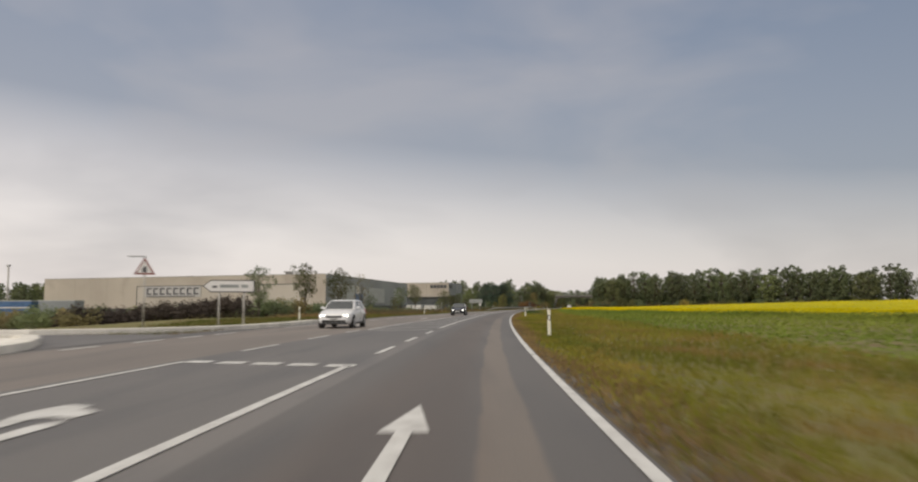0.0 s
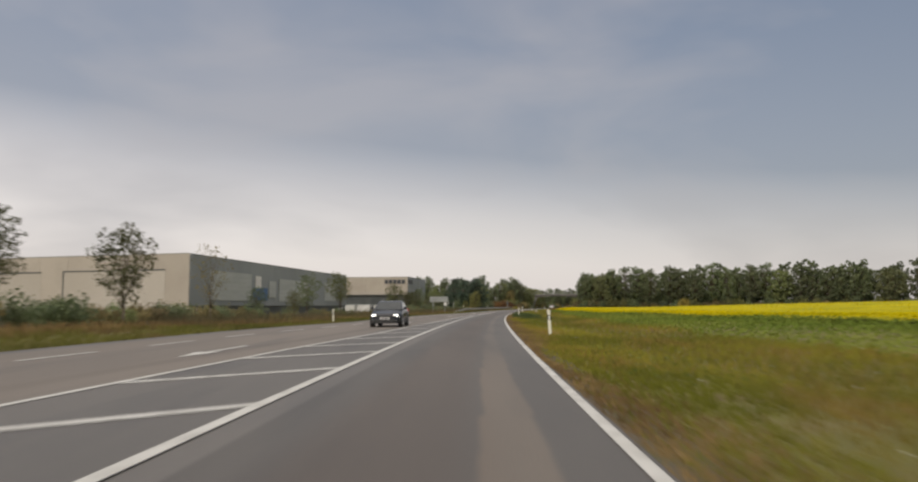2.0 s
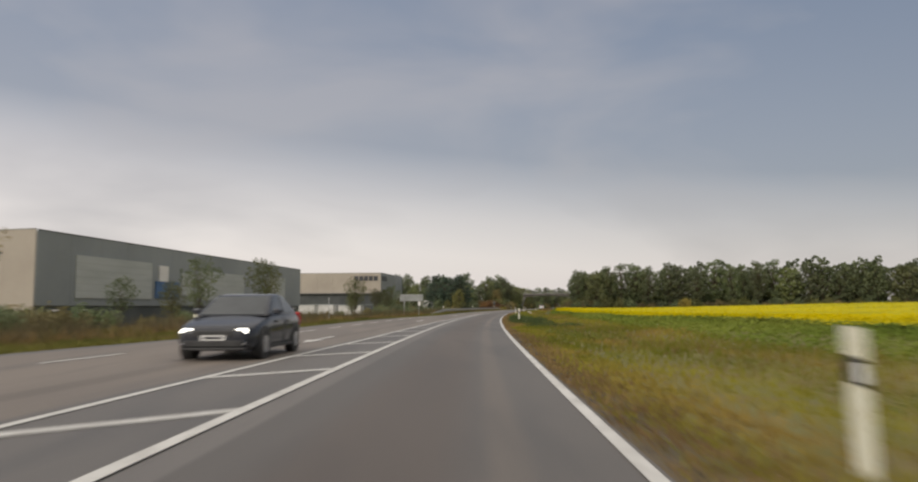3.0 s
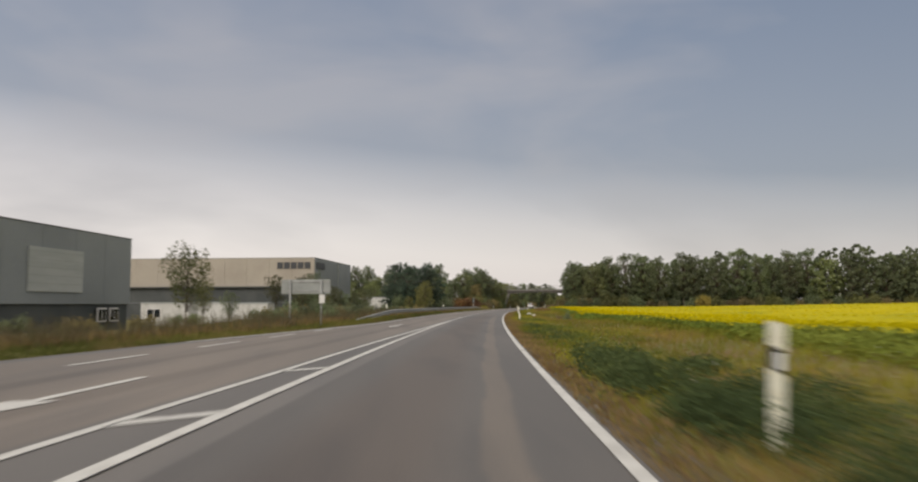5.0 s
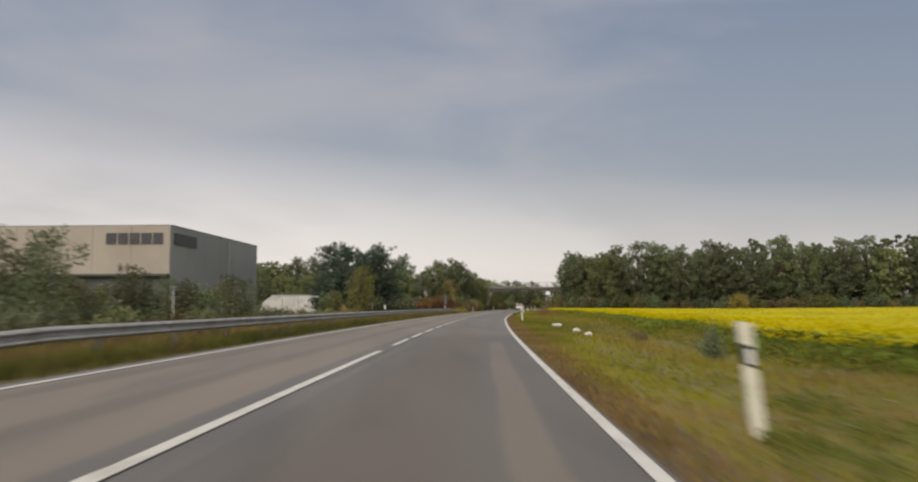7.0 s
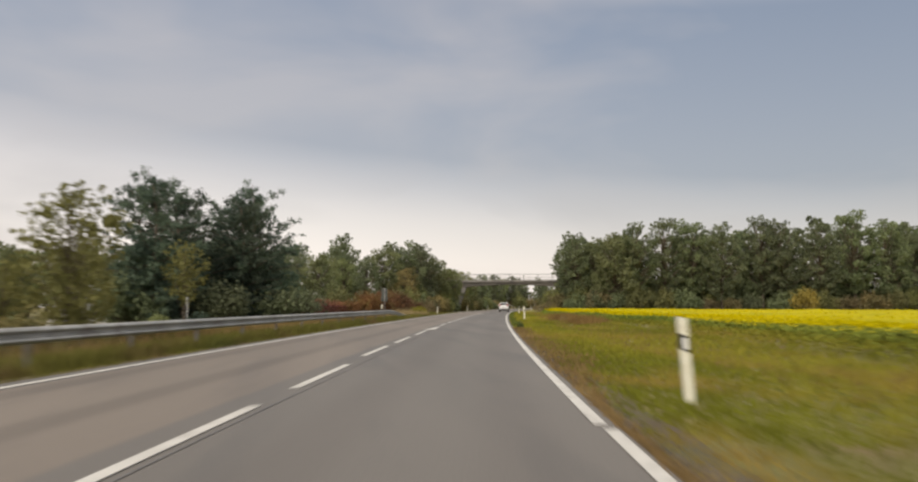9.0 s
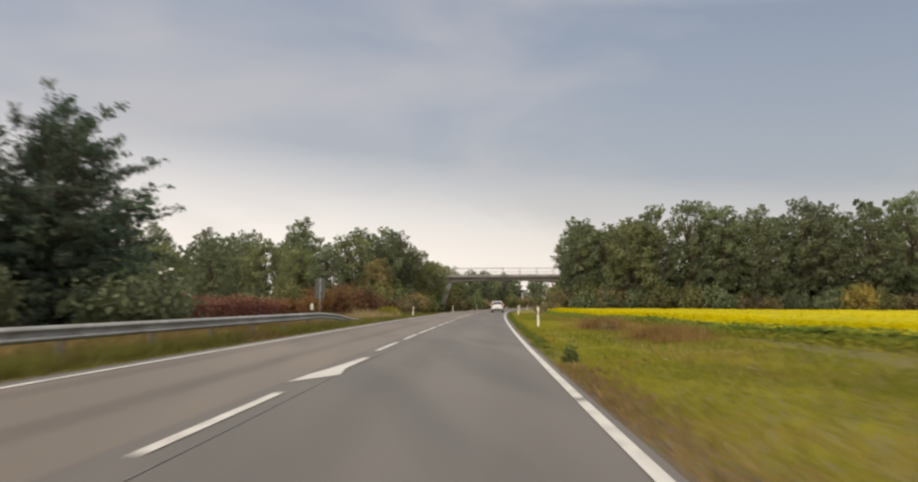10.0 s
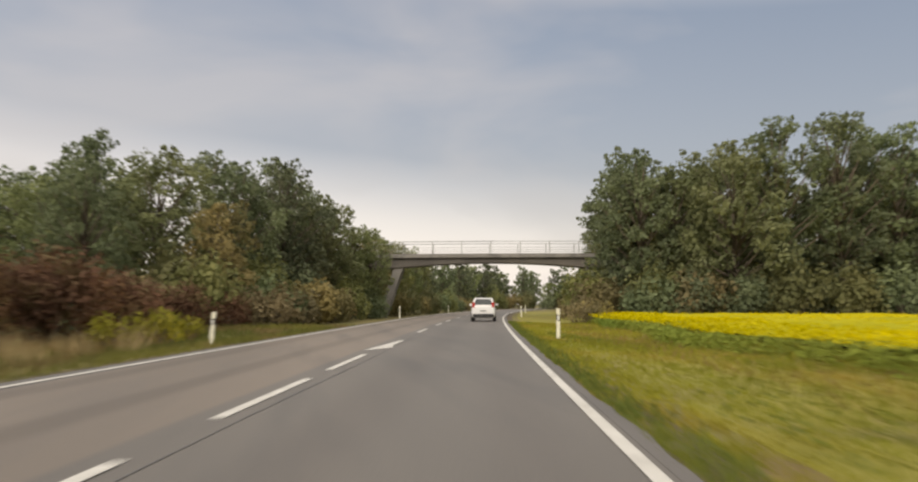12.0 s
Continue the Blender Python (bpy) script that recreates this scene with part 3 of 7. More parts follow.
def verge_turf(s0, s1, u0, u1):
    s, d = np.arange(s0, s1, 1.5), np.linspace(0, 1, 8)
    gs, gd = np.meshgrid(s, d)
    u = u0 + (u1 - u0) * gd + 0.0 * gs
    x, y = road_xy(gs.ravel(), u.ravel())
    z = np.where(gd.ravel() == 0, land(gs.ravel(), u.ravel()) - 0.06, land(gs.ravel(), u.ravel()) + 0.02)
    z = np.where(gd.ravel() == 1, land(gs.ravel(), u.ravel()) - 0.06, z)
    n = len(s)
    faces = [(j * n + i, (j + 1) * n + i, (j + 1) * n + i + 1, j * n + i + 1) for j in range(7) for i in range(n - 1)]
    tagged(new("verge", mesh_of("verge", np.stack([x, y, z], 1), faces, TURF, True)), "fresh green turf beside the asphalt", "ground", kind="structure")


verge_turf(268, 420, EDGE_RIGHT + 0.2, 9.0)

# ---- road surface ----
def tan_edge(s):
    """u of the right edge of the browner oncoming lanes."""
    return np.interp(s, (-80, 14, 36, 60, 110, 170, 560), (-6.4, -6.4, -6.0, -5.4, -3.9, -2.95, -2.95))


def strip_edges(s):
    """u of both edges of the pale repaired strip in the near lane."""
    s = np.asarray(s, float)
    wobble = 0.02 * np.sin(s * 0.9) + 0.015 * np.sin(s * 2.3 + 1)
    return np.interp(s, (-80, 5, 30, 55, 80, 130, 155, 180), (-0.02, -0.01, 0.09, 0.0, 0.08, 0.15, 0.28, 0.20)) + wobble, np.interp(s, (-80, 5, 30, 55, 80, 130, 155, 180), (0.5, 0.49, 0.53, 0.55, 0.4, 0.48, 0.58, 0.60)) + 0.7 * wobble


def build_road(s0, s1, step=2.0):
    me = ribbon("road", s0, s1, edge_left, EDGE_RIGHT, 0.0, ASPHALT_ROAD, 0.16, step)
    n = len(me.vertices) // 4
    s = np.tile(np.linspace(s0, s1, n), 4)
    u = np.tile(np.concatenate([edge_left(s[:n]), np.full(n, EDGE_RIGHT)]), 2)
    loops = np.empty(len(me.loops), np.int32)
    me.loops.foreach_get("vertex_index", loops)
    lo, hi = strip_edges(s)
    for layer, across in (("lane", u), ("far", u - tan_edge(s)), ("left", u - edge_left(s)), ("strip", (u - lo) / (hi - lo))):
        uv = me.uv_layers.new(name=layer)
        uv.data.foreach_set("uv", np.stack([across[loops], s[loops]], 1).astype(np.float32).ravel())
    tagged(new("road", me), "grey worn asphalt road with browner oncoming lanes", "road", kind="structure")


build_road(-80, 560)
tagged(new("road_seam", ribbon("road_seam", 186, 560, lambda s: -2.352 + 0.02 * np.sin(s * 0.4), lambda s: -2.33 + 0.02 * np.sin(s * 0.4 + 0.4), 0.006, TAR)), "dark tar seam beside the centre line", "road", kind="structure")

margin_edge = lambda s: EDGE_RIGHT + 0.20 * smooth(282.5, 286, s) - 0.09 + 0.03 * np.sin(s * 1.1) + 0.02 * np.sin(s * 3.7)
tagged(new("road_margin", ribbon("road_margin", 283, 420, EDGE_RIGHT - 0.03, margin_edge, 0.004, ASPHALT, 0.05, 0.5)), "bare asphalt margin outside the edge line", "road", kind="structure")

# ---- road markings ----
def mark(name, s0, s1, u0, u1=None, width=0.12, step=3.0, label="white painted line on the asphalt", z=0.012):
    u1 = u0 if u1 is None else u1
    mid = lambda s: u0 + (u1 - u0) * (s - s0) / (s1 - s0)
    ob = new(name, ribbon(name, s0, s1, lambda s: mid(s) - width / 2, lambda s: mid(s) + width / 2, z, PAINT, 0.006, step))
    return tagged(ob, label, "road marking", kind="structure")


def mark_poly(name, pts, label):
    """A painted shape with corners in s, u."""
    xy = [tuple(float(v) for v in road_xy(s, u)) for s, u in pts]
    bm = prism(xy, 0.006, 0.012, "z")
    bmesh.ops.triangulate(bm, faces=[f for f in bm.faces if len(f.verts) > 4])
    me = bpy.data.meshes.new(name)
    bm.to_mesh(me)
    bm.free()
    me.materials.append(PAINT)
    return tagged(new(name, me), label, "road marking", kind="structure")


EDGE = "white painted edge line on the asphalt"
for k, (a, b) in enumerate(((-60, 17.3), (17.5, 42), (42.1, 71.6), (71.8, 98), (98.1, 143.2), (143.4, 173.5), (173.7, 232.3), (232.6, 257.3), (257.6, 283.4), (283.9, 340), (340.1, 540))):
    mark("edge_line", a, b, 1.16 if a < 200 else 1.11, width=0.125 if k % 2 else 0.12, label=EDGE)
for a, b, c, d in ((148, 161, -9.0, -7.45), (161, 171, -7.45, -6.6), (171, 540, -6.58, -6.58)):
    mark("edge_line", a, b, c, d, width=0.14, label=EDGE)
# line right of the turning lane, then dashes, then the hatched area
mark("lane_line", -60, 14.2, -2.52, width=0.14)
for a in (17.9, 24.0, 30.9):
    mark("lane_dash", a, a + 3.0, -2.5, width=0.14, label="white painted lane dash on the asphalt")
mark("lane_line", 38.6, 193.6, -2.52, width=0.15, z=0.016)
mark("lane_line", -60, 15.3, -6.1, width=0.12)
for a, b in ((15.3, 0), (15.05, 1), (14.8, 2), (14.55, 3), (14.3, 4)):
    uu = -6.05 + b * 0.78
    mark_poly("yield_dash", [(a - 0.25, uu), (a - 0.32, uu + 0.55), (a + 0.18, uu + 0.55), (a + 0.25, uu)], "short thick white dash closing the turning lane")
for a in (19.0, 25.8, 32.4):
    mark("lane_dash", a, a + 3.1, -6.1, width=0.12, label="white painted lane dash on the asphalt")
for a, b in ((19.4, 21.2), (23.3, 25.4), (26.8, 28.9), (30.2, 32.6)):
    mark("junction_dash", a, b, -11.05, width=0.16, label="white painted dash across the side road mouth")
mark("lane_line", 39.5, 50, -10.9, -10.8, width=0.13)


def turn_lane_u(s):
    return float(np.interp(s, (41, 55, 66, 80, 90, 97, 140, 160), (-10.83, -10.2, -9.75, -9.6, -8.8, -8.3, -7.6, -7.1)))


for a in np.arange(53.5, 163, 6.1):
    mark("lane_dash", float(a), float(a) + 3.1, turn_lane_u(a), turn_lane_u(a + 3), width=0.13, label="white painted lane dash on the asphalt")
# outline of the hatched area and its bars
HATCH_S, HATCH_U = (36.5, 44, 51, 70, 81, 93, 101, 130, 138, 147, 157, 168, 180), (-5.86, -5.84, -5.73, -5.1, -4.5, -4.15, -3.85, -3.44, -3.24, -3.08, -2.86, -2.66, -2.56)
for a, b, c, d in zip(HATCH_S, HATCH_S[1:], HATCH_U, HATCH_U[1:]):
    mark("hatch_outline", a, b + 0.02, c, d, width=0.13, label="white outline of the hatched area")
nose = [(36.5, -5.86), (35.75, -5.5), (35.35, -4.8), (35.3, -4.0), (35.7, -3.2), (36.6, -2.75), (37.6, -2.55), (38.7, -2.5)]
for k in range(len(nose) - 1):
    mark_poly("hatch_nose", [nose[k], nose[k + 1], (nose[k + 1][0] + 0.2, nose[k + 1][1] - 0.02), (nose[k][0] + 0.2, nose[k][1] + 0.02)], "rounded white nose of the hatched area")
for a in (41.2, 47.2, 52.8, 58.7, 63.8, 68.8, 73.4, 78.0, 83.2, 88.6, 93.6, 98.9, 104.2, 109.7, 115.2, 121, 126.8, 132.7, 138.3):
    ul = float(np.interp(a - 1.5, HATCH_S, HATCH_U)) + 0.05
    back = 0.95 * (-2.55 - ul)
    mark_poly("hatch_bar", [(a - 0.16, -2.58), (a + 0.16, -2.58), (a - back + 0.16, ul), (a - back - 0.16, ul)], "slanted white bar of the hatched area")
# centre line beyond: dashes of four metres
for a in (196.4, 201.8, 207.5, 213.5, 219.3, 224.6, 229.9, 235.7):
    mark("centre_dash", a, a + 4.0, -2.52, width=0.13, label="white painted centre dash on the asphalt")
for a in (242.2, 248.1, 254.2, 266.9, 272.9, 277.8, 282.5, 288.2, 293.4, 298.5, 304.3, 310.3, 315.8, 333.0, 343.0, 352.0, 364.0, 376.0, 388.0, 400.0, 412.0):
    mark("centre_dash", a, a + (3.9 if a < 330 else 4.2), -2.62, width=0.13, label="white painted centre dash on the asphalt")
for a in (259.4, 321.2):
    mark_poly("merge_arrow", [(a + 5, -2.56), (a + 5, -2.42), (a + 2.35, -2.44), (a + 1.2, -2.30), (a + 0.05, -2.86), (a + 1.2, -2.82), (a + 2.3, -2.72)], "white merge arrow painted on the centre line")


def lane_arrow(s, u, length, ahead, wide=0.45):
    """A straight arrow; ahead 1 points along the road, -1 back."""
    pts = ((0, -0.075), (0, 0.075), (length - 1.85, 0.075), (length - 1.85, wide / 2), (length, 0.0), (length - 1.85, -wide / 2), (length - 1.85, -0.075))
    mark_poly("lane_arrow", [(s + ahead * a, u + ahead * b) for a, b in pts], "white straight arrow painted in the lane")


lane_arrow(3.4, -0.67, 5.2, 1, 0.46)
for a, b in ((48.4, -8.2), (71.6, -6.8), (103.4, -5.5), (136.6, -5.15), (168.2, -4.75)):
    lane_arrow(a, b, 4.8, -1, 0.6)
mark_poly("turn_arrow", [(6.2, -4.72), (7.0, -4.62), (7.8, -4.8), (8.23, -4.79), (8.6, -4.7), (8.5, -4.42), (8.26, -4.36), (8.0, -4.06), (7.55, -4.1), (7.66, -4.34), (7.5, -4.5), (7.1, -4.44), (6.2, -4.5)], "curved white head of the turn arrow in the turning lane")
mark_poly("turn_arrow", [(5.6, -4.18), (6.6, -4.2), (7.06, -4.23), (7.38, -4.1), (7.15, -4.0), (6.5, -4.0), (5.6, -4.0)], "white shaft of the turn arrow in the turning lane")

# ---- kerbs and island at the side road ----
def kerb_run(pts, label, top=0.22):
    run = thing("kerb", label, "kerb", kind="structure")
    for (sa, ua), (sb, ub) in zip(pts, pts[1:]):
        (xa, ya), (xb, yb) = road_xy(sa, ua), road_xy(sb, ub)
        length = math.hypot(xb - xa, yb - ya)
        n = max(1, round(length / 1.0))
        turn = math.degrees(math.atan2(yb - ya, xb - xa))
        for k in range(n):
            f = k / n
            bm = box(0.006, length / n - 0.006, -0.08, 0.42, -0.12, top)
            bmesh.ops.bevel(bm, geom=bm.edges[:], offset=0.02, segments=1, affect="EDGES")
            ob = part("kerb_stone", bm, KERB, run)
            ob.matrix_basis = pose(float(xa + (xb - xa) * f), float(ya + (yb - ya) * f), 0, 0, 0, turn)
    return run


kerb_run([(29.6, -24), (30.0, -18.6), (31.4, -16.2), (33.2, -14.3), (35.2, -12.95), (38, -12.2), (44, -11.95), (52, -12.3)], "pale concrete kerb round the corner of the side road")
kerb_run([(15.6, -12.0), (16.2, -11.2), (19.7, -12.2), (22.6, -13.7), (24.6, -15.0), (24.9, -15.9), (24.0, -17.1), (16, -24)], "pale concrete kerb of the side road island")
SIDE = ((6, -12.02), (44, -12.02), (38, -12.25), (35.2, -13.0), (33.2, -14.4), (31.4, -16.3), (30.0, -60), (6, -60))
tagged(new("side_road", mesh_of("side_road", [(*map(float, road_xy(s, u)), h) for h in (0.0, -0.16) for s, u in SIDE],
       [tuple(range(8))] + [((k + 1) % 8, k, 8 + k, 8 + (k + 1) % 8) for k in range(8)], ASPHALT)), "grey asphalt side road", "road", kind="structure")
island = [(15.8, -12.0), (16.3, -11.4), (19.7, -12.4), (22.6, -13.9), (24.4, -15.2), (24.7, -15.9), (23.8, -16.9), (15.9, -23.8), (15.6, -24)]
tagged(new("island_top", mesh_of("island_top", [(*map(float, road_xy(s, u)), 0.115) for s, u in island], [tuple(range(len(island)))[::-1]], KERB)), "paved top of the side road island", "traffic island", kind="structure")


# ---- buildings ----
def wall_panels(house, p, q, z0, z1, width, material, name="wall_panel", out=0.0):
    """A wall from p to q (world x, y) of upright cladding panels with open joints, on a solid core."""
    p, q = Vector((*p, 0)), Vector((*q, 0))
    along = (q - p).normalized()
    normal = Vector((along.y, -along.x, 0))
    length, turn = (q - p).length, math.degrees(math.atan2(along.y, along.x))
    n = max(1, round(length / width))
    w = length / n
    me = bpy.data.meshes.new(name)
    bm = box(0.015, w - 0.015, -0.06, 0.0, z0, z1)
    bm.to_mesh(me)
    bm.free()
    me.materials.append(material)
    for k in range(n):
        ob = part(name, me, material, house)
        at_ = p + along * (k * w) + normal * out
        ob.matrix_basis = pose(at_.x, at_.y, 0, 0, 0, turn)


def wall_box(house, name, p, q, a0, a1, z0, z1, depth, material, label="", proud=0.06):
    """A plate set on the wall from p to q: from a0 to a1 metres along it."""
    p, q = Vector((*p, 0)), Vector((*q, 0))
    along = (q - p).normalized()
    turn = math.degrees(math.atan2(along.y, along.x))
    bm = box(a0, a1, -proud - depth, -proud + 0.003, z0, z1)
    ob = part(name, bm, material, house, label)
    ob.matrix_basis = pose(p.x, p.y, 0, 0, 0, turn)
    return ob


def poly_prism(points, z0, z1):
    return prism(points, z0, z1, "z")


def build_hall_one():
    near, far, left = (-26.0, 130.0), (-17.4, 190.0), (-86.5, 149.0)
    back = (left[0] + far[0] - near[0], left[1] + far[1] - near[1])
    h = thing("factory_hall", "long low factory hall with beige front and dark grey side", "building")
    inset = lambda p, c=((near[0] + back[0]) / 2, (near[1] + back[1]) / 2): (p[0] + (c[0] - p[0]) * 0.004, p[1] + (c[1] - p[1]) * 0.004)
    part("wall", poly_prism([inset(p) for p in (near, far, back, left)], -1.4, 6.6), GREY_SKIRT, h)
    part("roof", poly_prism([inset(p) for p in (near, far, back, left)], 6.6, 6.66), ROOF, h)
    wall_panels(h, left, near, 0.9, 6.8, 4.0, BEIGE)
    wall_panels(h, near, far, 1.3, 6.75, 4.0, GREY_CLAD)
    wall_panels(h, far, back, 1.3, 6.75, 6.0, GREY_CLAD)
    front = math.hypot(near[0] - left[0], near[1] - left[1])
    wall_box(h, "parapet_cap", left, near, 0, front, 6.8, 6.88, 0.03, ROOF)
    side = math.hypot(far[0] - near[0], far[1] - near[1])
    wall_box(h, "parapet_cap", near, far, 0, side, 6.75, 6.83, 0.03, GREY_SKIRT)
    # framed fields of the front; distances are taken from the corner
    for a, b, z in ((40.5, 19.5, 5.15), (16.5, 3.0, 5.2)):
        wall_box(h, "field_frame", left, near, front - a, front - b, z - 0.14, z, 0.05, GREY_SKIRT)
        wall_box(h, "field_frame", left, near, front - a, front - a + 0.16, 1.2, z - 0.14, 0.05, GREY_SKIRT)
        wall_box(h, "pale_field", left, near, front - a + 0.16, front - b, 1.2, z - 0.14, 0.02, BEIGE_PALE)
    wall_box(h, "company_sign", left, near, front - 38.5, front - 25.8, 3.0, 5.0, 0.14, SIGN_PALE, "pale company sign with dark bars in place of letters")
    # eight plain brackets in place of the letters
    for k in range(8):
        a0 = front - 38.0 + k * 1.52
        wall_box(h, "sign_bar", left, near, a0, a0 + 0.34, 3.45, 4.75, 0.19, LOGO_FADED)
        for z in (3.45, 4.47):
            wall_box(h, "sign_bar", left, near, a0 + 0.34, a0 + 1.12, z, z + 0.28, 0.19, LOGO_FADED)
    wall_box(h, "sign_bar", left, near, front - 38.1, front - 27, 3.1, 3.24, 0.19, LOGO_FADED)
    # gates and the blue picture on the side wall
    for a, b, z0, z1 in ((4.6, 16.2, 1.9, 5.25), (26.0, 38.4, 1.9, 5.0), (47.0, 53.4, 2.15, 5.2)):
        wall_box(h, "gate", near, far, a, b, z0, z1, 0.1, GATE, "pale grey panel gate")
        for z in np.arange(z0 + 0.55, z1 - 0.1, 0.55):
            wall_box(h, "gate_joint", near, far, a + 0.05, b - 0.05, float(z), float(z) + 0.025, 0.106, SIGN_BACK)
    wall_box(h, "blue_board", near, far, 17.0, 21.6, 2.0, 3.6, 0.12, BLUE, "blue board on the wall")
    wall_box(h, "white_board", near, far, 17.6, 19.3, 3.6, 5.1, 0.12, SIGN_WHITE)
    wall_box(h, "white_board", near, far, 22.2, 24.6, 2.4, 4.6, 0.12, GATE)
    for a in (3.0, 9.0, 16.0, 30.0):
        wall_box(h, "door", left, near, front - a - 1.0, front - a, -0.9, 1.15, 0.06, GATE, "pale door")
    for a in (1.5, 5.0, 55.6, 57.4):
        w = wall_box(h, "window", near, far, a, a + 1.3, -0.1, 1.0, 0.08, SIGN_WHITE)
        wall_box(h, "pane", near, far, a + 0.1, a + 0.6, 0.0, 0.9, 0.1, DARK_GLASS)
        wall_box(h, "pane", near, far, a + 0.7, a + 1.2, 0.0, 0.9, 0.1, DARK_GLASS)
    # roof vents
    for a, b in ((-8, 3.5), (-18, 9), (-33, 14), (-47, 18)):
        x, y = near[0] + a, near[1] - a * 0.31 + b
        bm = box(x - 0.5, x + 0.5, y - 0.5, y + 0.5, 6.6, 7.3)
        box(x - 0.75, x + 0.75, y - 0.75, y + 0.75, 7.3, 7.55, bm)
        part("roof_vent", bm, ROOF, h, "grey metal roof vent")


def build_hall_two():
    near, far, left = (-8.9, 247.8), (-5.0, 272.8), (-83.0, 258.0)
    back = (left[0] + far[0] - near[0], left[1] + far[1] - near[1])
    h = thing("logistics_hall", "tall logistics hall, beige above and dark grey at the side", "building")
    mid = ((near[0] + back[0]) / 2, (near[1] + back[1]) / 2)
    inset = lambda p: (p[0] + (mid[0] - p[0]) * 0.004, p[1] + (mid[1] - p[1]) * 0.004)
    part("wall", poly_prism([inset(p) for p in (near, far, back, left)], -1.6, 8.7), GREY_SKIRT, h)
    part("roof", poly_prism([inset(p) for p in (near, far, back, left)], 8.7, 8.76), ROOF, h)
    wall_panels(h, left, near, 4.25, 8.85, 3.7, BEIGE)
    wall_panels(h, near, far, -0.6, 8.85, 4.2, GREY_CLAD)
    front = math.hypot(near[0] - left[0], near[1] - left[1])
    wall_box(h, "parapet_cap", left, near, 0, front, 8.85, 8.93, 0.03, ROOF)
    wall_box(h, "parapet_cap", near, far, 0, 25.3, 8.85, 8.93, 0.03, GREY_SKIRT)
    wall_box(h, "ledge", left, near, 0, front, 4.05, 4.25, 0.5, GREY_SKIRT)
    # five blocks in place of the letters of the company name
    for k in range(5):
        a0 = front - 6.15 + k * 1.13
        wall_box(h, "sign_bar", left, near, a0, a0 + 0.92, 7.1, 8.15, 0.1, LOGO_GREY, "dark block of the company lettering")
    wall_box(h, "sign_bar", near, far, 0.7, 5.9, 7.1, 8.2, 0.1, LOGO_GREY, "dark block of the company lettering")
    # one long dark joint between the two rows of dark panels under the ledge
    wall_box(h, "panel_joint", left, near, 1, front - 1, 1.6, 1.68, 0.03, GREY_CLAD)
    wall_box(h, "down_pipe", near, far, 15.0, 15.15, -0.6, 8.6, 0.15, GATE)


build_hall_one()
build_hall_two()


def site_cabin(s, u, length, wide, tall, material, label, turn=0.0, windows=0, group="site cabins"):
    c = thing("site_cabin", label, "cabin", group, m=at(s, u, 0, turn))
    part("body", box(0, length, 0, wide, 0.12, tall), material, c, bevel=0.03)
    part("roof_frame", box(-0.04, length + 0.04, -0.04, wide + 0.04, tall, tall + 0.14), GATE, c)
    part("base_frame", box(-0.03, length + 0.03, -0.03, wide + 0.03, -0.25, 0.12), GREY_SKIRT, c)
    if windows:
        for a in (0.7 + 2.9 * k for k in range(windows)):
            w = part("window", box(a, a + 1.7, -0.05, 0.0, 0.95, 2.05), SIGN_WHITE, c)
            for k in range(2):
                part("pane", box(a + 0.1 + k * 0.8, a + 0.78 + k * 0.8, -0.07, -0.045, 1.05, 1.95), DARK_GLASS, w)
    else:
        for a in np.arange(0.4, length - 0.3, 0.6):
            part("rib", box(a, a + 0.25, -0.04, 0.0, 0.2, tall - 0.1), material, c)
    return c


site_cabin(207, -39.8, 5.6, 2.5, 2.6, CABIN, "white site cabin with a dark double window", windows=1)
site_cabin(215, -37.8, 4.8, 2.5, 2.65, CABIN, "plain white site cabin beside the shrubs")
site_cabin(213, -31.5, 4.3, 2.5, 2.4, CABIN, "small white site cabin")
site_cabin(110, -96, 22.0, 2.6, 3.3, BLUE, "long blue container with a pale stripe", group="containers")
mast = thing("mast", "thin grey mast beyond the yard", "mast", m=pose(-106, 168, -1.0))
part("pole", tube((0, 0, -0.4), (0, 0, 11.4), 0.24, 0.18), POLE, mast, smooth_faces=True)
part("head", box(-0.35, 0.35, -0.25, 0.25, 11.4, 11.9), GALV, mast, bevel=0.04)
stripe = thing("wall_stripe", "pale stripe board along the blue container", "board", m=at(110, -96))
part("board", box(0.2, 21.8, -0.09, -0.05, 2.25, 2.4), SIGN_WHITE, stripe)
site_cabin(111, -73.5, 6.0, 2.6, 3.3, GREY_CLAD, "grey container beside the blue one", group="containers")


def white_tent(s, u):
    t = thing("white_shed", "low white shed with a sloping end in the yard", "shed", m=at(s, u, 0, -4))
    pts = [(-1.2, 0), (10.2, 0), (10.2, 3.9), (1.4, 4.0), (-0.1, 3.0)]
    part("body", prism(pts, 0, 5, "y"), CABIN, t, bevel=0.04)
    part("roof_edge", box(1.3, 10.3, -0.08, 5.08, 4.0, 4.1), GATE, t)
    for a in (3.0, 5.6, 8.2):
        part("rib", box(a, a + 0.1, -0.05, 0, 0.1, 3.85), GATE, t)


white_tent(288, -37.5)

# ---- vegetation ----
RNG = np.random.default_rng(7)


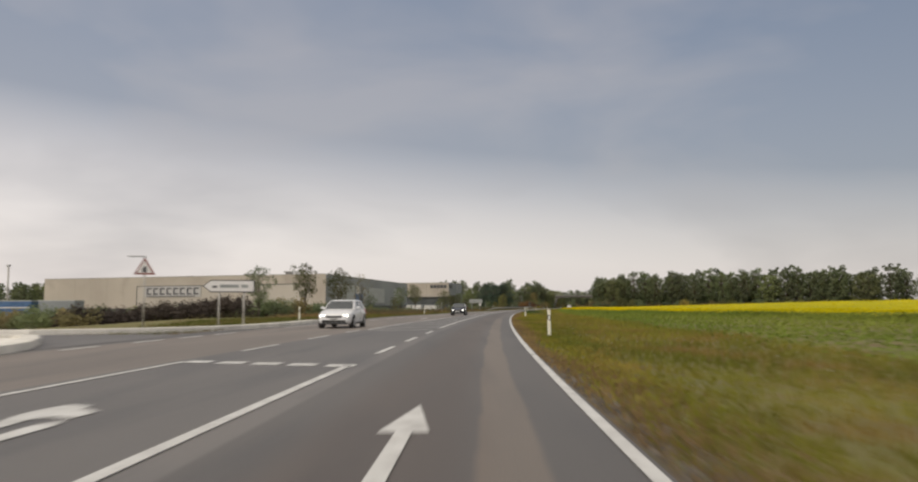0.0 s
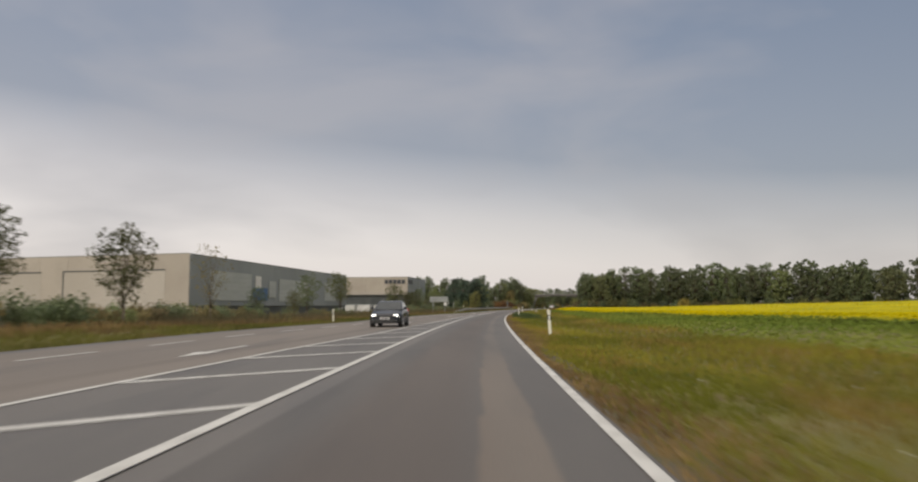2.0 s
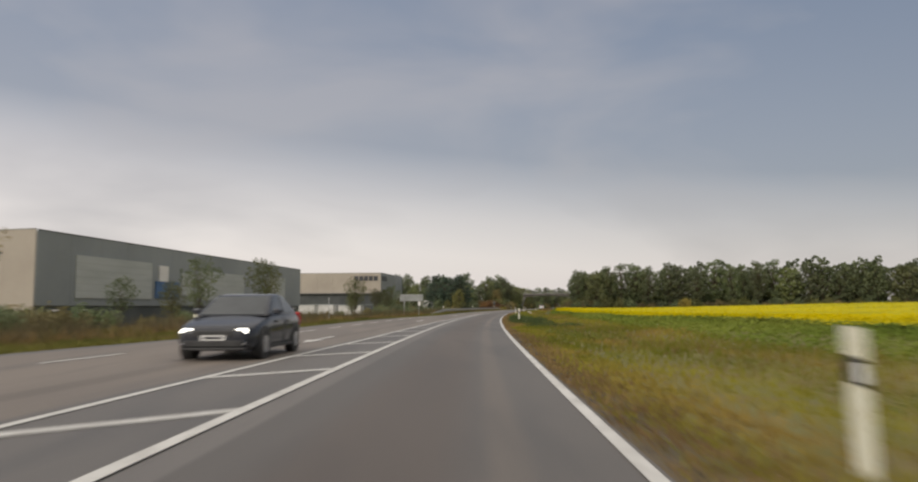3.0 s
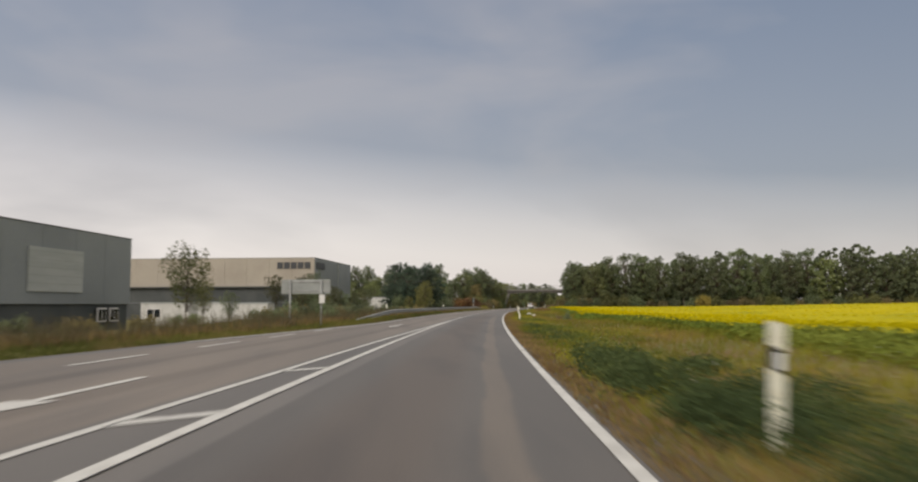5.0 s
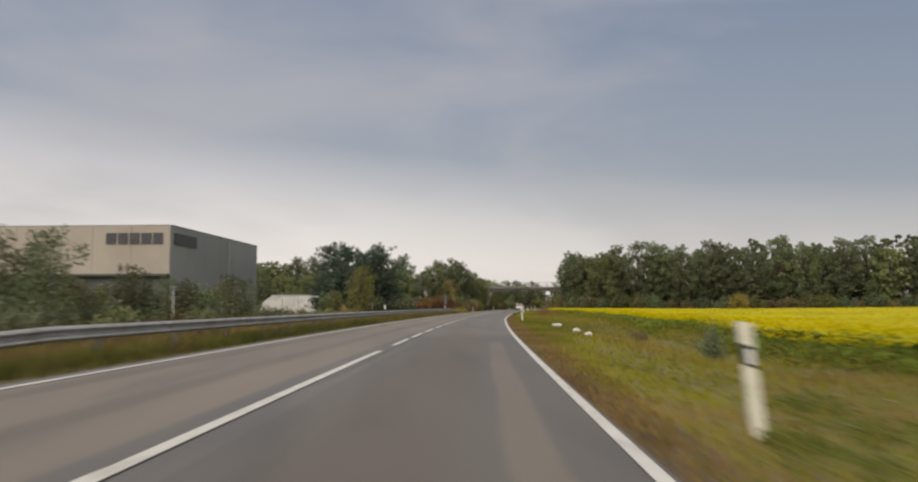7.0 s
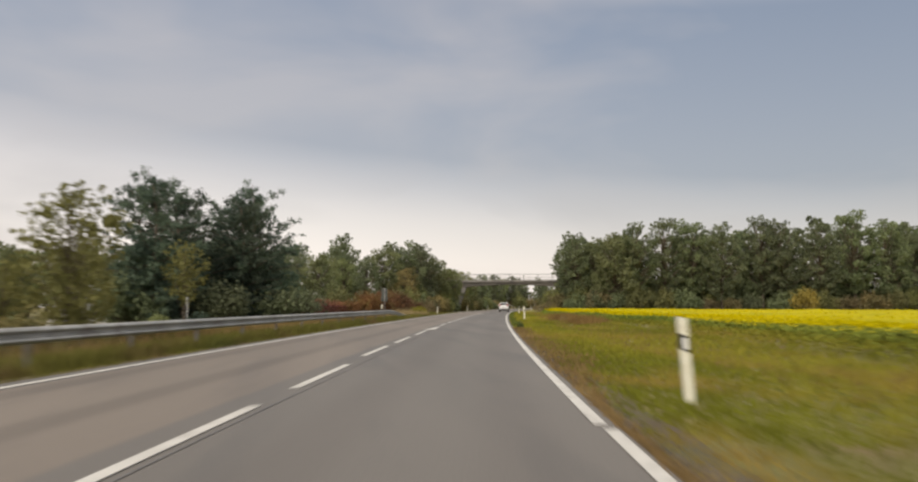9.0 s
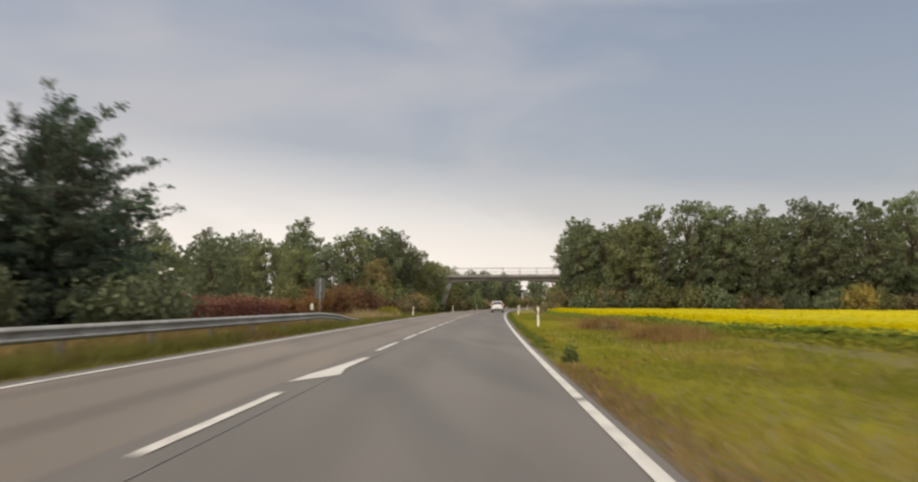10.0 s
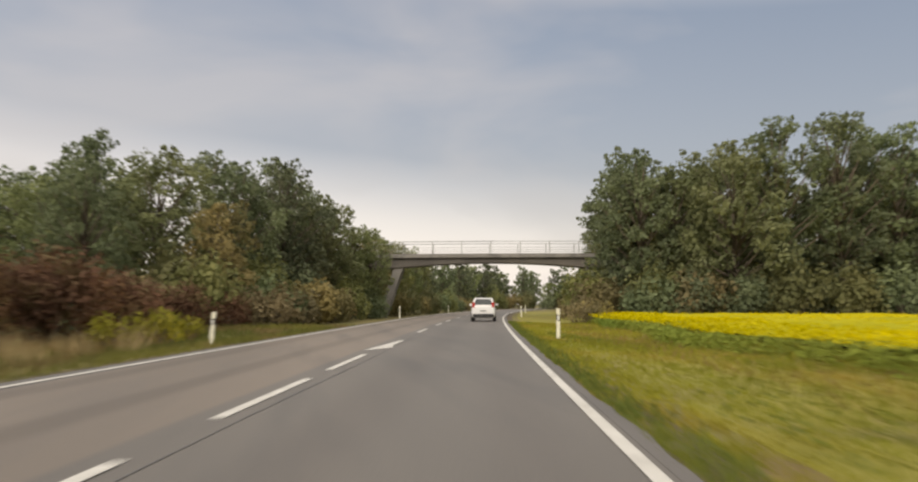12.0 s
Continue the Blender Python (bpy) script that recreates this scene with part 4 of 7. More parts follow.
def leaf_quads(centres, size, rng, aspect=0.62, face=None, loose=0.55):
    """Small leaf clumps: one quad at each centre, turned at random, or facing outwards more or less."""
    n = len(centres)
    a = rng.normal(size=(n, 3))
    a[:, 2] *= 0.6
    a /= np.linalg.norm(a, axis=1, keepdims=True)
    if face is not None:
        up = face + rng.normal(size=(n, 3)) * loose + np.array([0, 0, 0.25])
        up /= np.linalg.norm(up, axis=1, keepdims=True)
        a = rng.normal(size=(n, 3))
        a -= (a * up).sum(1, keepdims=True) * up
        a /= np.linalg.norm(a, axis=1, keepdims=True)
    b = np.cross(up, a) if face is not None else rng.normal(size=(n, 3))
    b -= (a * b).sum(1, keepdims=True) * a
    b /= np.linalg.norm(b, axis=1, keepdims=True)
    k = size * rng.uniform(0.55, 1.35, (n, 1))
    a, b = a * k, b * k * aspect
    return np.stack([centres - a * 0.5, centres - b * 0.5, centres + a * 0.5, centres + b * 0.5], 1)


def crown_points(lobes, per, rng, shell=0.55):
    """Points in the outer part of a set of ellipsoid lobes (x, y, z, rx, ry, rz), and the way out of the lobe at each."""
    out, face = [], []
    for x, y, z, rx, ry, rz in lobes:
        n = max(6, int(per * (rx * ry * rz) ** (2 / 3)))
        d = rng.normal(size=(n, 3))
        d /= np.linalg.norm(d, axis=1, keepdims=True)
        r = rng.uniform(shell, 1.0, (n, 1)) ** 0.7 * rng.uniform(0.82, 1.12, (n, 1))
        out.append(np.array([x, y, z]) + d * r * np.array([rx, ry, rz]))
        face.append(d)
    return np.concatenate(out), np.concatenate(face)


def inner_leaves(lobes, rng, count=5, size=0.75):
    """Broad leaf masses deep inside the lobes, which close the crown to the light behind it."""
    out = []
    for x, y, z, rx, ry, rz in lobes:
        mid = np.array([x, y, z]) + rng.normal(0, 0.30, (count, 3)) * np.array([rx, ry, rz])
        out.append(leaf_quads(mid, size * (rx * ry * rz) ** (1 / 3), rng, 0.8))
    return np.concatenate(out)


def trunk_mesh(height, r, limbs, rng, lean=0.3):
    bm = bmesh.new()
    pts = [Vector((0, 0, -0.4))]
    for k in range(1, 5):
        pts.append(Vector((rng.uniform(-lean, lean) * k / 4, rng.uniform(-lean, lean) * k / 4, height * k / 4)))
    for k in range(4):
        tube(pts[k], pts[k + 1], r * (1 - k * 0.2), r * (1 - (k + 1) * 0.2), 8, bm)
    for to in limbs:
        f = min(0.95, max(0.3, (to[2] - 1.0) / height * 0.75))
        start = pts[0].lerp(pts[-1], f)
        tube(start, to, r * 0.35, r * 0.1, 6, bm)
    return bm


def tree_proto(name, label, category, height, spread, base, n_lobes, per, leaf, material, seed, trunk_r=0.18, slim=1.0, group="", core=0.8):
    """A tree at the origin: tapered trunk with limbs, and a domed crown of uneven lobes with gaps between them."""
    rng = np.random.default_rng(seed)
    lobes = []
    mid, tall = (base + height) / 2, (height - base) / 2
    for k in range(n_lobes):
        f = 1 - 2 * (k + 0.5) / n_lobes
        ring = math.sqrt(max(0.0, 1 - f * f))
        ang = k * 2.39996 + rng.uniform(-0.4, 0.4)
        reach = rng.uniform(0.5, 0.9) if k % 4 else rng.uniform(0.1, 0.45)
        size = spread * rng.uniform(0.6, 1.15) * 1.75 / math.sqrt(n_lobes)
        z = mid + tall * f * rng.uniform(0.72, 0.98) + (tall * rng.uniform(0.0, 0.12) if f > 0.6 else 0)
        rz = size * rng.uniform(0.62, 0.9) * slim
        lobes.append((spread * ring * reach * math.cos(ang), spread * ring * reach * math.sin(ang), min(z, height - rz * 0.7), size, size, rz))
    # small sprigs that break the outline
    sprigs = []
    for x, y, z, rx, ry, rz in lobes:
        for _ in range(4):
            d = rng.normal(size=3)
            d /= np.linalg.norm(d)
            d[2] = abs(d[2]) * 1.1
            k = rng.uniform(0.16, 0.30)
            sprigs.append((x + d[0] * rx * 1.05, y + d[1] * ry * 1.05, z + d[2] * rz * 1.08, rx * k, ry * k, rz * k * 1.2))
    t = thing(name, label, category, group)
    part("trunk", trunk_mesh(height * 0.8, trunk_r, [l[:3] for l in lobes], rng), BARK, t, smooth_faces=True)
    (pts, face), (more, out) = crown_points(lobes, per * 0.7, rng, 0.7), crown_points(sprigs, per * 1.1, rng, 0.2)
    pts, face = np.concatenate([pts, more]), np.concatenate([face, out])
    quads = leaf_quads(pts, leaf, rng, 0.64, face, 0.5)
    if core:
        # the topmost lobes stay open, so that the sky shows through them
        quads = np.concatenate([quads, inner_leaves([l for l in lobes if l[2] < base + (height - base) * core], rng)])
    part("crown", big_mesh("crown", quads, 4, material), None, t)
    t.matrix_basis = pose(0, -900, -60)
    return t


def pine_proto(name, label, height, spread, seed, trunk_r=0.2):
    """A pine at the origin: a bare-topped trunk with rising branches, each carrying tufts of needles."""
    rng = np.random.default_rng(seed)
    t = thing(name, label, "tree")
    bm = trunk_mesh(height * 0.97, trunk_r, [], rng, 0.5)
    tufts = []
    n = 92
    for k in range(n):
        f = (k + 0.5) / n
        z = height * (0.03 + 0.90 * (f + 0.012 * math.sin(k * 1.3)))
        reach = spread * min(1.0, 1.25 * (1.05 - f) ** 0.42) * (rng.uniform(0.55, 1.12) if f < 0.5 else rng.uniform(0.3, 1.3))
        a = k * 2.39996 + rng.uniform(-0.5, 0.5)
        rise = reach * (0.1 + 0.55 * f) * rng.uniform(0.6, 1.3)
        tip = Vector((math.cos(a) * reach, math.sin(a) * reach, z + rise))
        tube((0, 0, z), tip, 0.05 * (1.15 - f), 0.015, 4, bm)
        for j in range(6 if f < 0.55 else 4):
            g = 1.0 - j * 0.14
            size = rng.uniform(0.38, 0.66) * (1.0 if f < 0.55 else 0.8)
            tufts.append((tip.x * g + rng.normal(0, 0.2), tip.y * g + rng.normal(0, 0.2), z + rise * g + rng.uniform(-0.05, 0.25), size, size, size * (0.5 if f < 0.7 else 0.85)))
    for _ in range(7):
        tufts.append((rng.normal(0, 0.25), rng.normal(0, 0.25), height * rng.uniform(0.93, 1.02), 0.28, 0.28, 0.42))
    part("trunk", bm, BARK, t, smooth_faces=True)
    pts, face = crown_points(tufts, 200, rng, 0.1)
    # the lower half is a closed dark mass
    heart = [(rng.normal(0, spread * 0.36), rng.normal(0, spread * 0.36), height * f, spread * 0.4, spread * 0.4, height * 0.06) for f in np.linspace(0.05, 0.6, 26)]
    quads = np.concatenate([leaf_quads(pts, 0.25, rng, 0.36, face, 0.6), inner_leaves(heart, rng, 50, 0.34)])
    part("crown", big_mesh("crown", quads, 4, NEEDLE), None, t)
    t.matrix_basis = pose(0, -900, -60)
    return t


def shrub_proto(name, label, spread, height, n_lobes, per, leaf, material, seed):
    rng = np.random.default_rng(seed)
    lobes = []
    for k in range(n_lobes):
        a, r = rng.uniform(0, 6.28), spread * math.sqrt(rng.uniform(0, 0.6))
        h = height * rng.uniform(0.3, 0.75) * (1 - 0.35 * r / spread)
        lobes.append((r * math.cos(a), r * math.sin(a), h, spread * rng.uniform(0.3, 0.5), spread * rng.uniform(0.3, 0.5), height * rng.uniform(0.25, 0.42)))
    t = thing(name, label, "shrub")
    bm = bmesh.new()
    for l in lobes:
        tube((l[0] * 0.15, l[1] * 0.15, -0.3), l[:3], 0.035, 0.012, 5, bm)
    part("stem", bm, BARK, t)
    pts, face = crown_points(lobes, per, rng, 0.45)
    pts[:, 2] = np.maximum(pts[:, 2], rng.uniform(0.0, 0.25, len(pts)))
    quads = np.concatenate([leaf_quads(pts, leaf, rng, 0.64, face, 0.5), inner_leaves(lobes, rng, 4, 0.5)])
    part("foliage", big_mesh("foliage", quads, 4, material), None, t)
    t.matrix_basis = pose(0, -900, -60)
    return t


WOOD = [
    tree_proto("woodland_tree", "tall dark green deciduous tree at the wood's edge", "tree", 15.0, 4.8, 1.6, 60, 178, 0.32, LEAF_DARK_HAZY, 11, 0.24),
    tree_proto("woodland_tree", "broad mid green deciduous tree at the wood's edge", "tree", 13.2, 5.2, 1.0, 60, 178, 0.32, LEAF_MID, 12, 0.22),
    tree_proto("woodland_tree", "dense dark leafy tree of the wood", "tree", 16.2, 4.6, 2.2, 64, 178, 0.32, LEAF_DARK_HAZY, 13, 0.26),
    tree_proto("woodland_tree", "dull olive leafy tree at the wood's edge", "tree", 11.6, 4.2, 0.8, 52, 178, 0.32, LEAF_OLIVE, 14, 0.2),
    tree_proto("woodland_tree", "leafy green tree with an uneven open crown", "tree", 14.4, 4.6, 2.6, 44, 178, 0.32, LEAF_MID, 15, 0.22),
    tree_proto("woodland_tree", "tree with browning leaves at the wood's edge", "tree", 10.5, 3.9, 0.8, 48, 178, 0.32, LEAF_BROWN, 16, 0.2),
]
FAR = [
    tree_proto("distant_tree", "dark green tree of the distant wood", "tree", 15.0, 5.2, 1.0, 38, 15, 0.88, LEAF_DARK_HAZY, 17, 0.24),
    tree_proto("distant_tree", "mid green tree of the distant wood", "tree", 14.2, 5.4, 0.8, 36, 15, 0.88, LEAF_MID, 18, 0.24),
    tree_proto("distant_tree", "slender dark tree of the distant wood", "tree", 16.6, 3.8, 1.0, 38, 15, 0.88, LEAF_DARK_HAZY, 19, 0.24),
]
PINES = [
    pine_proto("pine_tree", "dark green pine with ragged upper branches", 11.4, 3.7, 21),
    pine_proto("pine_tree", "dark green pine with spreading branches", 10.4, 4.2, 22),
]
YOUNG = [
    tree_proto("young_tree", "young roadside tree with a slim trunk and leafy crown", "tree", 5.8, 1.75, 1.9, 22, 380, 0.16, LEAF_YOUNG, 31, 0.07, 1.25, group="young roadside trees", core=0.0),
    tree_proto("young_tree", "young roadside tree with dull olive leaves", "tree", 5.6, 1.7, 1.8, 20, 380, 0.16, LEAF_YOUNG, 32, 0.07, 1.25, group="young roadside trees", core=0.0),
    tree_proto("young_tree", "young dark roadside tree with an open crown", "tree", 5.3, 1.6, 1.6, 18, 380, 0.16, LEAF_DARK_HAZY, 33, 0.06, 1.25, group="young roadside trees", core=0.0),
]
BARE = tree_proto("young_tree", "young roadside tree with a thin, nearly bare crown", "tree", 5.6, 1.5, 1.7, 18, 110, 0.13, LEAF_BROWN, 34, 0.055, 1.25, group="young roadside trees", core=0.0)
BIRCH = tree_proto("yellowing_tree", "small yellow-green tree behind the guard rail", "tree", 5.4, 1.9, 0.3, 36, 330, 0.18, LEAF_YELLOW, 41, 0.08, 1.3)
SLIGHT = tree_proto("yellowing_tree", "slight yellowing tree with a round crown behind the guard rail", "tree", 4.75, 1.3, 1.15, 26, 330, 0.16, LEAF_YELLOW, 42, 0.05, 1.15)
SHRUBS = [
    shrub_proto("shrub", "dense dark green shrub on the grass bank", 1.8, 2.3, 14, 98, 0.22, LEAF_DARK_HAZY, 51),
    shrub_proto("shrub", "mid green shrub on the grass bank", 1.6, 2.0, 13, 98, 0.22, LEAF_MID, 52),
    shrub_proto("shrub", "browning shrub on the grass bank", 1.7, 2.1, 13, 105, 0.22, LEAF_BROWN, 53),
    shrub_proto("shrub", "russet red shrub beside the road", 1.7, 2.1, 14, 190, 0.19, LEAF_RED, 54),
    shrub_proto("shrub", "bright lime yellow low shrub beside the road", 1.0, 1.0, 10, 260, 0.12, LIME, 55),
    shrub_proto("shrub", "tall rust brown shrub behind the verge", 2.3, 3.4, 20, 150, 0.2, LEAF_RUST, 56),
    shrub_proto("shrub", "dark purplish brown shrub before the factory hall", 1.9, 2.2, 15, 105, 0.22, LEAF_PURPLE, 57),
    shrub_proto("shrub", "golden yellow bush at the wood's edge behind the field", 2.5, 5.0, 18, 60, 0.36, LEAF_GOLD, 58),
]
UNDER = [
    shrub_proto("undergrowth_shrub", "leafy dark undergrowth at the wood's edge", 2.7, 4.4, 18, 66, 0.37, LEAF_DARK_HAZY, 61),
    shrub_proto("undergrowth_shrub", "leafy brownish undergrowth at the wood's edge", 2.5, 3.8, 17, 66, 0.37, LEAF_BROWN, 62),
    shrub_proto("undergrowth_shrub", "leafy green undergrowth at the wood's edge", 2.7, 4.8, 18, 66, 0.37, LEAF_OLIVE, 63),
]


def plant(proto, s, u, scale=1.0, tall=1.0, turn=None):
    return copy_thing(proto, at(s, u, 0, RNG.uniform(0, 360) if turn is None else turn, scale, tall))


def plant_xy(proto, x, y, scale=1.0, tall=1.0):
    s, u = road_su(np.array([x]), np.array([y]))
    z = float(land(s, u)[0])
    return copy_thing(proto, pose(x, y, z, 0, 0, RNG.uniform(0, 360)) @ Matrix.Diagonal((scale, scale, scale * tall, 1)))


# wood right of the road, behind the field
for row, (y0, n, gap) in enumerate(((357, 24, 5.4), (363, 22, 6.4), (371, 14, 11.0))):
    for k in range(n):
        x = 58 + row * 2 + k * gap + RNG.uniform(-1.6, 1.6)
        y = y0 - (x - 60) * 0.16 + RNG.uniform(-1.6, 1.6)
        grow = float(np.interp(x, (57, 62, 67, 73, 80, 100, 190), (0.90, 1.01, 1.03, 1.0, 1.05, 1.10, 1.17)))
        pick = WOOD[int(RNG.choice([0, 1, 2, 5, 0, 2, 1, 3] if x < 74 else [0, 2, 0, 2]))] if row == 0 and x < 130 or row == 1 and x < 84 else FAR[int(RNG.choice([0, 1, 2, 0]))]
        plant_xy(pick, x, y, grow * RNG.uniform(0.94, 1.04))
for k in range(30):
    x = 62 + k * 4.6 + RNG.uniform(-1, 1)
    plant_xy(UNDER[int(RNG.choice([0, 0, 2]))], x, 361 - (x - 60) * 0.16 + RNG.uniform(-0.8, 0.8), RNG.uniform(0.9, 1.2))
for k in range(36):
    x = 56 + k * 4.0 + RNG.uniform(-1, 1)
    plant_xy(UNDER[int(RNG.choice([0, 0, 1, 2, 2]))], x, 352.8 - (x - 60) * 0.16 + RNG.uniform(-0.8, 0.8), RNG.uniform(0.75, 1.15))
# taller undergrowth that closes the wood behind its first trees
for k in range(16):
    x = 61 + k * 3.1 + RNG.uniform(-0.8, 0.8)
    plant_xy(UNDER[int(RNG.choice([0, 2, 0]))], x, 362.5 - (x - 60) * 0.16 + RNG.uniform(-1.0, 1.0), RNG.uniform(1.5, 1.9))
# its corner beside the road and on past the bridge
for s, u, k, sc in ((368.5, 12.6, 3, 0.92), (366.5, 15.5, 1, 0.92), (371, 12.0, 0, 0.86), (373, 17, 0, 0.86), (384, 13.0, 4, 0.85), (391, 12.6, 3, 0.8), (399, 13, 0, 0.75), (408, 13.5, 5, 0.85), (380, 20, 2, 0.85)):
    plant(WOOD[k], s, u, sc)
for s, u, k, sc in ((418, 14, 1, 0.75), (430, 15, 0, 0.75), (444, 16, 2, 0.75), (395, 21, 0, 0.8), (412, 22, 2, 0.8), (456, 17, 0, 0.7), (470, 18, 1, 0.7)):
    plant(FAR[k], s, u, sc)
for s, u, k, sc in ((365, 10.6, 1, 0.95), (362, 12.8, 2, 0.95), (368, 9.4, 2, 0.85), (371, 9.2, 1, 0.9), (370, 8.4, 1, 0.62), (388, 9.8, 0, 0.8), (396, 9.8, 2, 0.8), (404, 10, 1, 0.8), (374, 10.6, 0, 1.05), (367.5, 8.9, 1, 1.0), (372, 9.4, 2, 1.1), (360.5, 15, 0, 0.9)):
    plant(UNDER[k], s, u, sc)
plant_xy(SHRUBS[7], 94.5, 343.5)
plant(SHRUBS[2], 352, 6.0, 0.95)
plant(SHRUBS[2], 353.6, 7.4, 0.8)

# wood left of the road
for s, u, k, sc in ((348, -20, 1, 0.80), (353, -16.8, 0, 0.72), (358, -15.2, 0, 0.80), (364, -18, 0, 0.88), (365, -14.2, 1, 0.76), (368, -12.2, 4, 0.56), (369.5, -10.9, 4, 0.56), (371, -17, 2, 0.72), (350, -27, 2, 0.68), (344, -33, 0, 0.68), (346, -26, 1, 0.72), (342, -21.5, 0, 0.60), (347, -16.0, 5, 0.70), (362, -14.0, 3, 0.64), (356, -20, 0, 0.82),
                    (352, -39, 0, 0.8), (347, -46, 1, 0.8), (335, -27, 1, 0.72), (330, -31.5, 0, 0.62), (338, -40, 0, 0.6), (337, -52, 1, 0.7), (336, -34, 0, 0.62), (340, -60, 1, 0.7)):
    plant(WOOD[k], s, u, sc)
for k in range(34):
    plant(((WOOD[0], WOOD[4]) if k < 9 else FAR)[int(RNG.choice([0, 1, 0, 1]))], 354 + RNG.uniform(0, 20), -29 - k * 3.4 + RNG.uniform(-1, 1), RNG.uniform(0.84, 0.98))
for s, u, k, sc in ((384, -13.5, 5, 0.8), (389, -14.5, 1, 0.7), (394, -13, 3, 0.75), (399, -14.5, 0, 0.62), (405, -13.5, 4, 0.64), (411, -13.5, 3, 0.7)):
    plant(WOOD[k], s, u, sc)
for k in range(22):
    plant(FAR[int(RNG.choice([0, 1, 0, 2]))], 380 + k * 5.5, -19 - (k % 2) * 5 + RNG.uniform(-1, 1) + max(0, k - 6) * 0.35, RNG.uniform(0.6, 0.75))
for s, u, k, sc in ((346, -12.8, 1, 0.7), (349, -13.2, 0, 0.8), (354, -12.6, 1, 0.9), (359, -11.9, 1, 0.85), (363, -11.7, 2, 0.75), (368, -11.4, 0, 0.75), (373, -11.6, 0, 0.7), (343, -15, 2, 0.9), (338, -17, 1, 0.9), (333, -19, 0, 0.9), (345, -18, 2, 1.05), (351, -15, 2, 1.0), (357, -13.5, 0, 1.0),
                    (328, -22, 2, 0.9), (323, -25, 0, 0.9), (330, -27, 1, 1.0), (384, -10.8, 1, 0.75), (388, -10.4, 2, 0.75), (395, -10.2, 1, 0.75), (402, -10, 2, 0.75), (410, -10, 0, 0.75), (418, -10, 2, 0.75), (427, -10, 0, 0.75), (438, -10, 1, 0.8)):
    plant(UNDER[k], s, u, sc)
# trees that close the view where the road bends away
for k in range(44):
    plant_xy(FAR[int(RNG.choice([0, 2, 1]))], 48 + k * 4.4 + RNG.uniform(-2, 2), 500 + RNG.uniform(-10, 14) - k * 0.6, RNG.uniform(0.5, 0.74))
for k in range(26):
    plant_xy(FAR[int(RNG.choice([0, 2, 1, 2]))], 58 + k * 2.6 + RNG.uniform(-1, 1), 474 + RNG.uniform(-6, 6), RNG.uniform(0.4, 0.58))
for k in range(24):
    plant_xy(UNDER[k % 3], 56 + k * 3.0 + RNG.uniform(-1, 1), 468 + RNG.uniform(-4, 4), RNG.uniform(0.8, 1.15))
for k in range(20):
    plant_xy(FAR[int(RNG.choice([0, 1, 2]))], -160 + k * 8.0 + RNG.uniform(-2, 2), 405 + RNG.uniform(-8, 8), RNG.uniform(0.8, 1.0))
for k in range(20):
    plant_xy(FAR[int(RNG.choice([0, 1]))], -250 + k * 6.5 + RNG.uniform(-2, 2), 232 + k * 3 + RNG.uniform(-6, 6), RNG.uniform(0.62, 0.8))
for k in range(15):
    plant_xy(FAR[int(RNG.choice([0, 1, 0]))], -196 + k * 3.4 + RNG.uniform(-1, 1), 292 + RNG.uniform(-5, 5), RNG.uniform(0.72, 0.86))
for k in range(11):
    plant_xy(FAR[int(RNG.choice([0, 1, 0]))], -172 + k * 4.4 + RNG.uniform(-1, 1), 212 + k * 2.8 + RNG.uniform(-4, 4), RNG.uniform(0.6, 0.68))
# pines and smaller trees behind the guard rail
for s, u, k, sc in ((275, -23.5, 0, 0.88), (279.0, -17.6, 1, 0.93), (274.8, -20.8, 1, 0.86), (270, -20.4, 0, 0.8), (283, -20.5, 0, 0.8), (281.4, -18.2, 1, 0.82), (277, -17.4, 0, 0.74), (284, -25, 1, 0.85), (290, -27, 0, 0.8)):
    plant(PINES[k], s, u, sc)
for s, u, k, sc in ((273, -17.2, 0, 0.7), (268, -21, 0, 0.8), (289, -20, 2, 0.7)):
    plant(UNDER[k], s, u, sc)
for s, u, sc in ((277.2, -14.6, 1.2), (279.2, -13.9, 1.15), (281.5, -15.2, 1.3)):
    plant(SHRUBS[0], s, u, sc, 1.1)
plant(BIRCH, 249.2, -13.3, 0.94)
plant(SLIGHT, 266.6, -16.9)
plant(BIRCH, 250.0, -16.2, 0.5)
plant(BIRCH, 251.8, -14.4, 0.66)
for s, u, k, sc in ((304, -44, 2, 0.56), (311, -38, 1, 0.6), (300, -55, 0, 0.6), (316, -52, 2, 0.56), (292, -45, 1, 0.6), (320, -40, 1, 0.5), (286, -44, 0, 0.6)):
    plant(WOOD[k], s, u, sc)
# young trees beside the first hall and the yard
for s, u, k, sc in ((71.4, -23.2, 2, 0.92), (82.0, -21.7, 0, 0.98), (91.0, -20.2, 1, 1.0), (122.2, -18.1, 2, 0.84), (135.5, -18.0, 0, 0.86), (122, -23, 2, 0.6), (119.2, -18.5, 1, 0.5), (168.6, -17.6, 1, 0.86), (177, -20, 1, 0.55), (196, -20.6, 0, 0.72), (205, -20.6, 1, 0.8), (209.5, -20.6, 2, 0.95), (211.5, -23, 0, 0.8), (216.5, -20, 0, 0.62), (223, -21, 2, 0.64), (229, -19, 0, 0.62), (219, -18.0, 1, 0.5), (235, -20, 2, 0.66), (190, -23, 2, 0.55)):
    plant(YOUNG[k], s, u, sc)
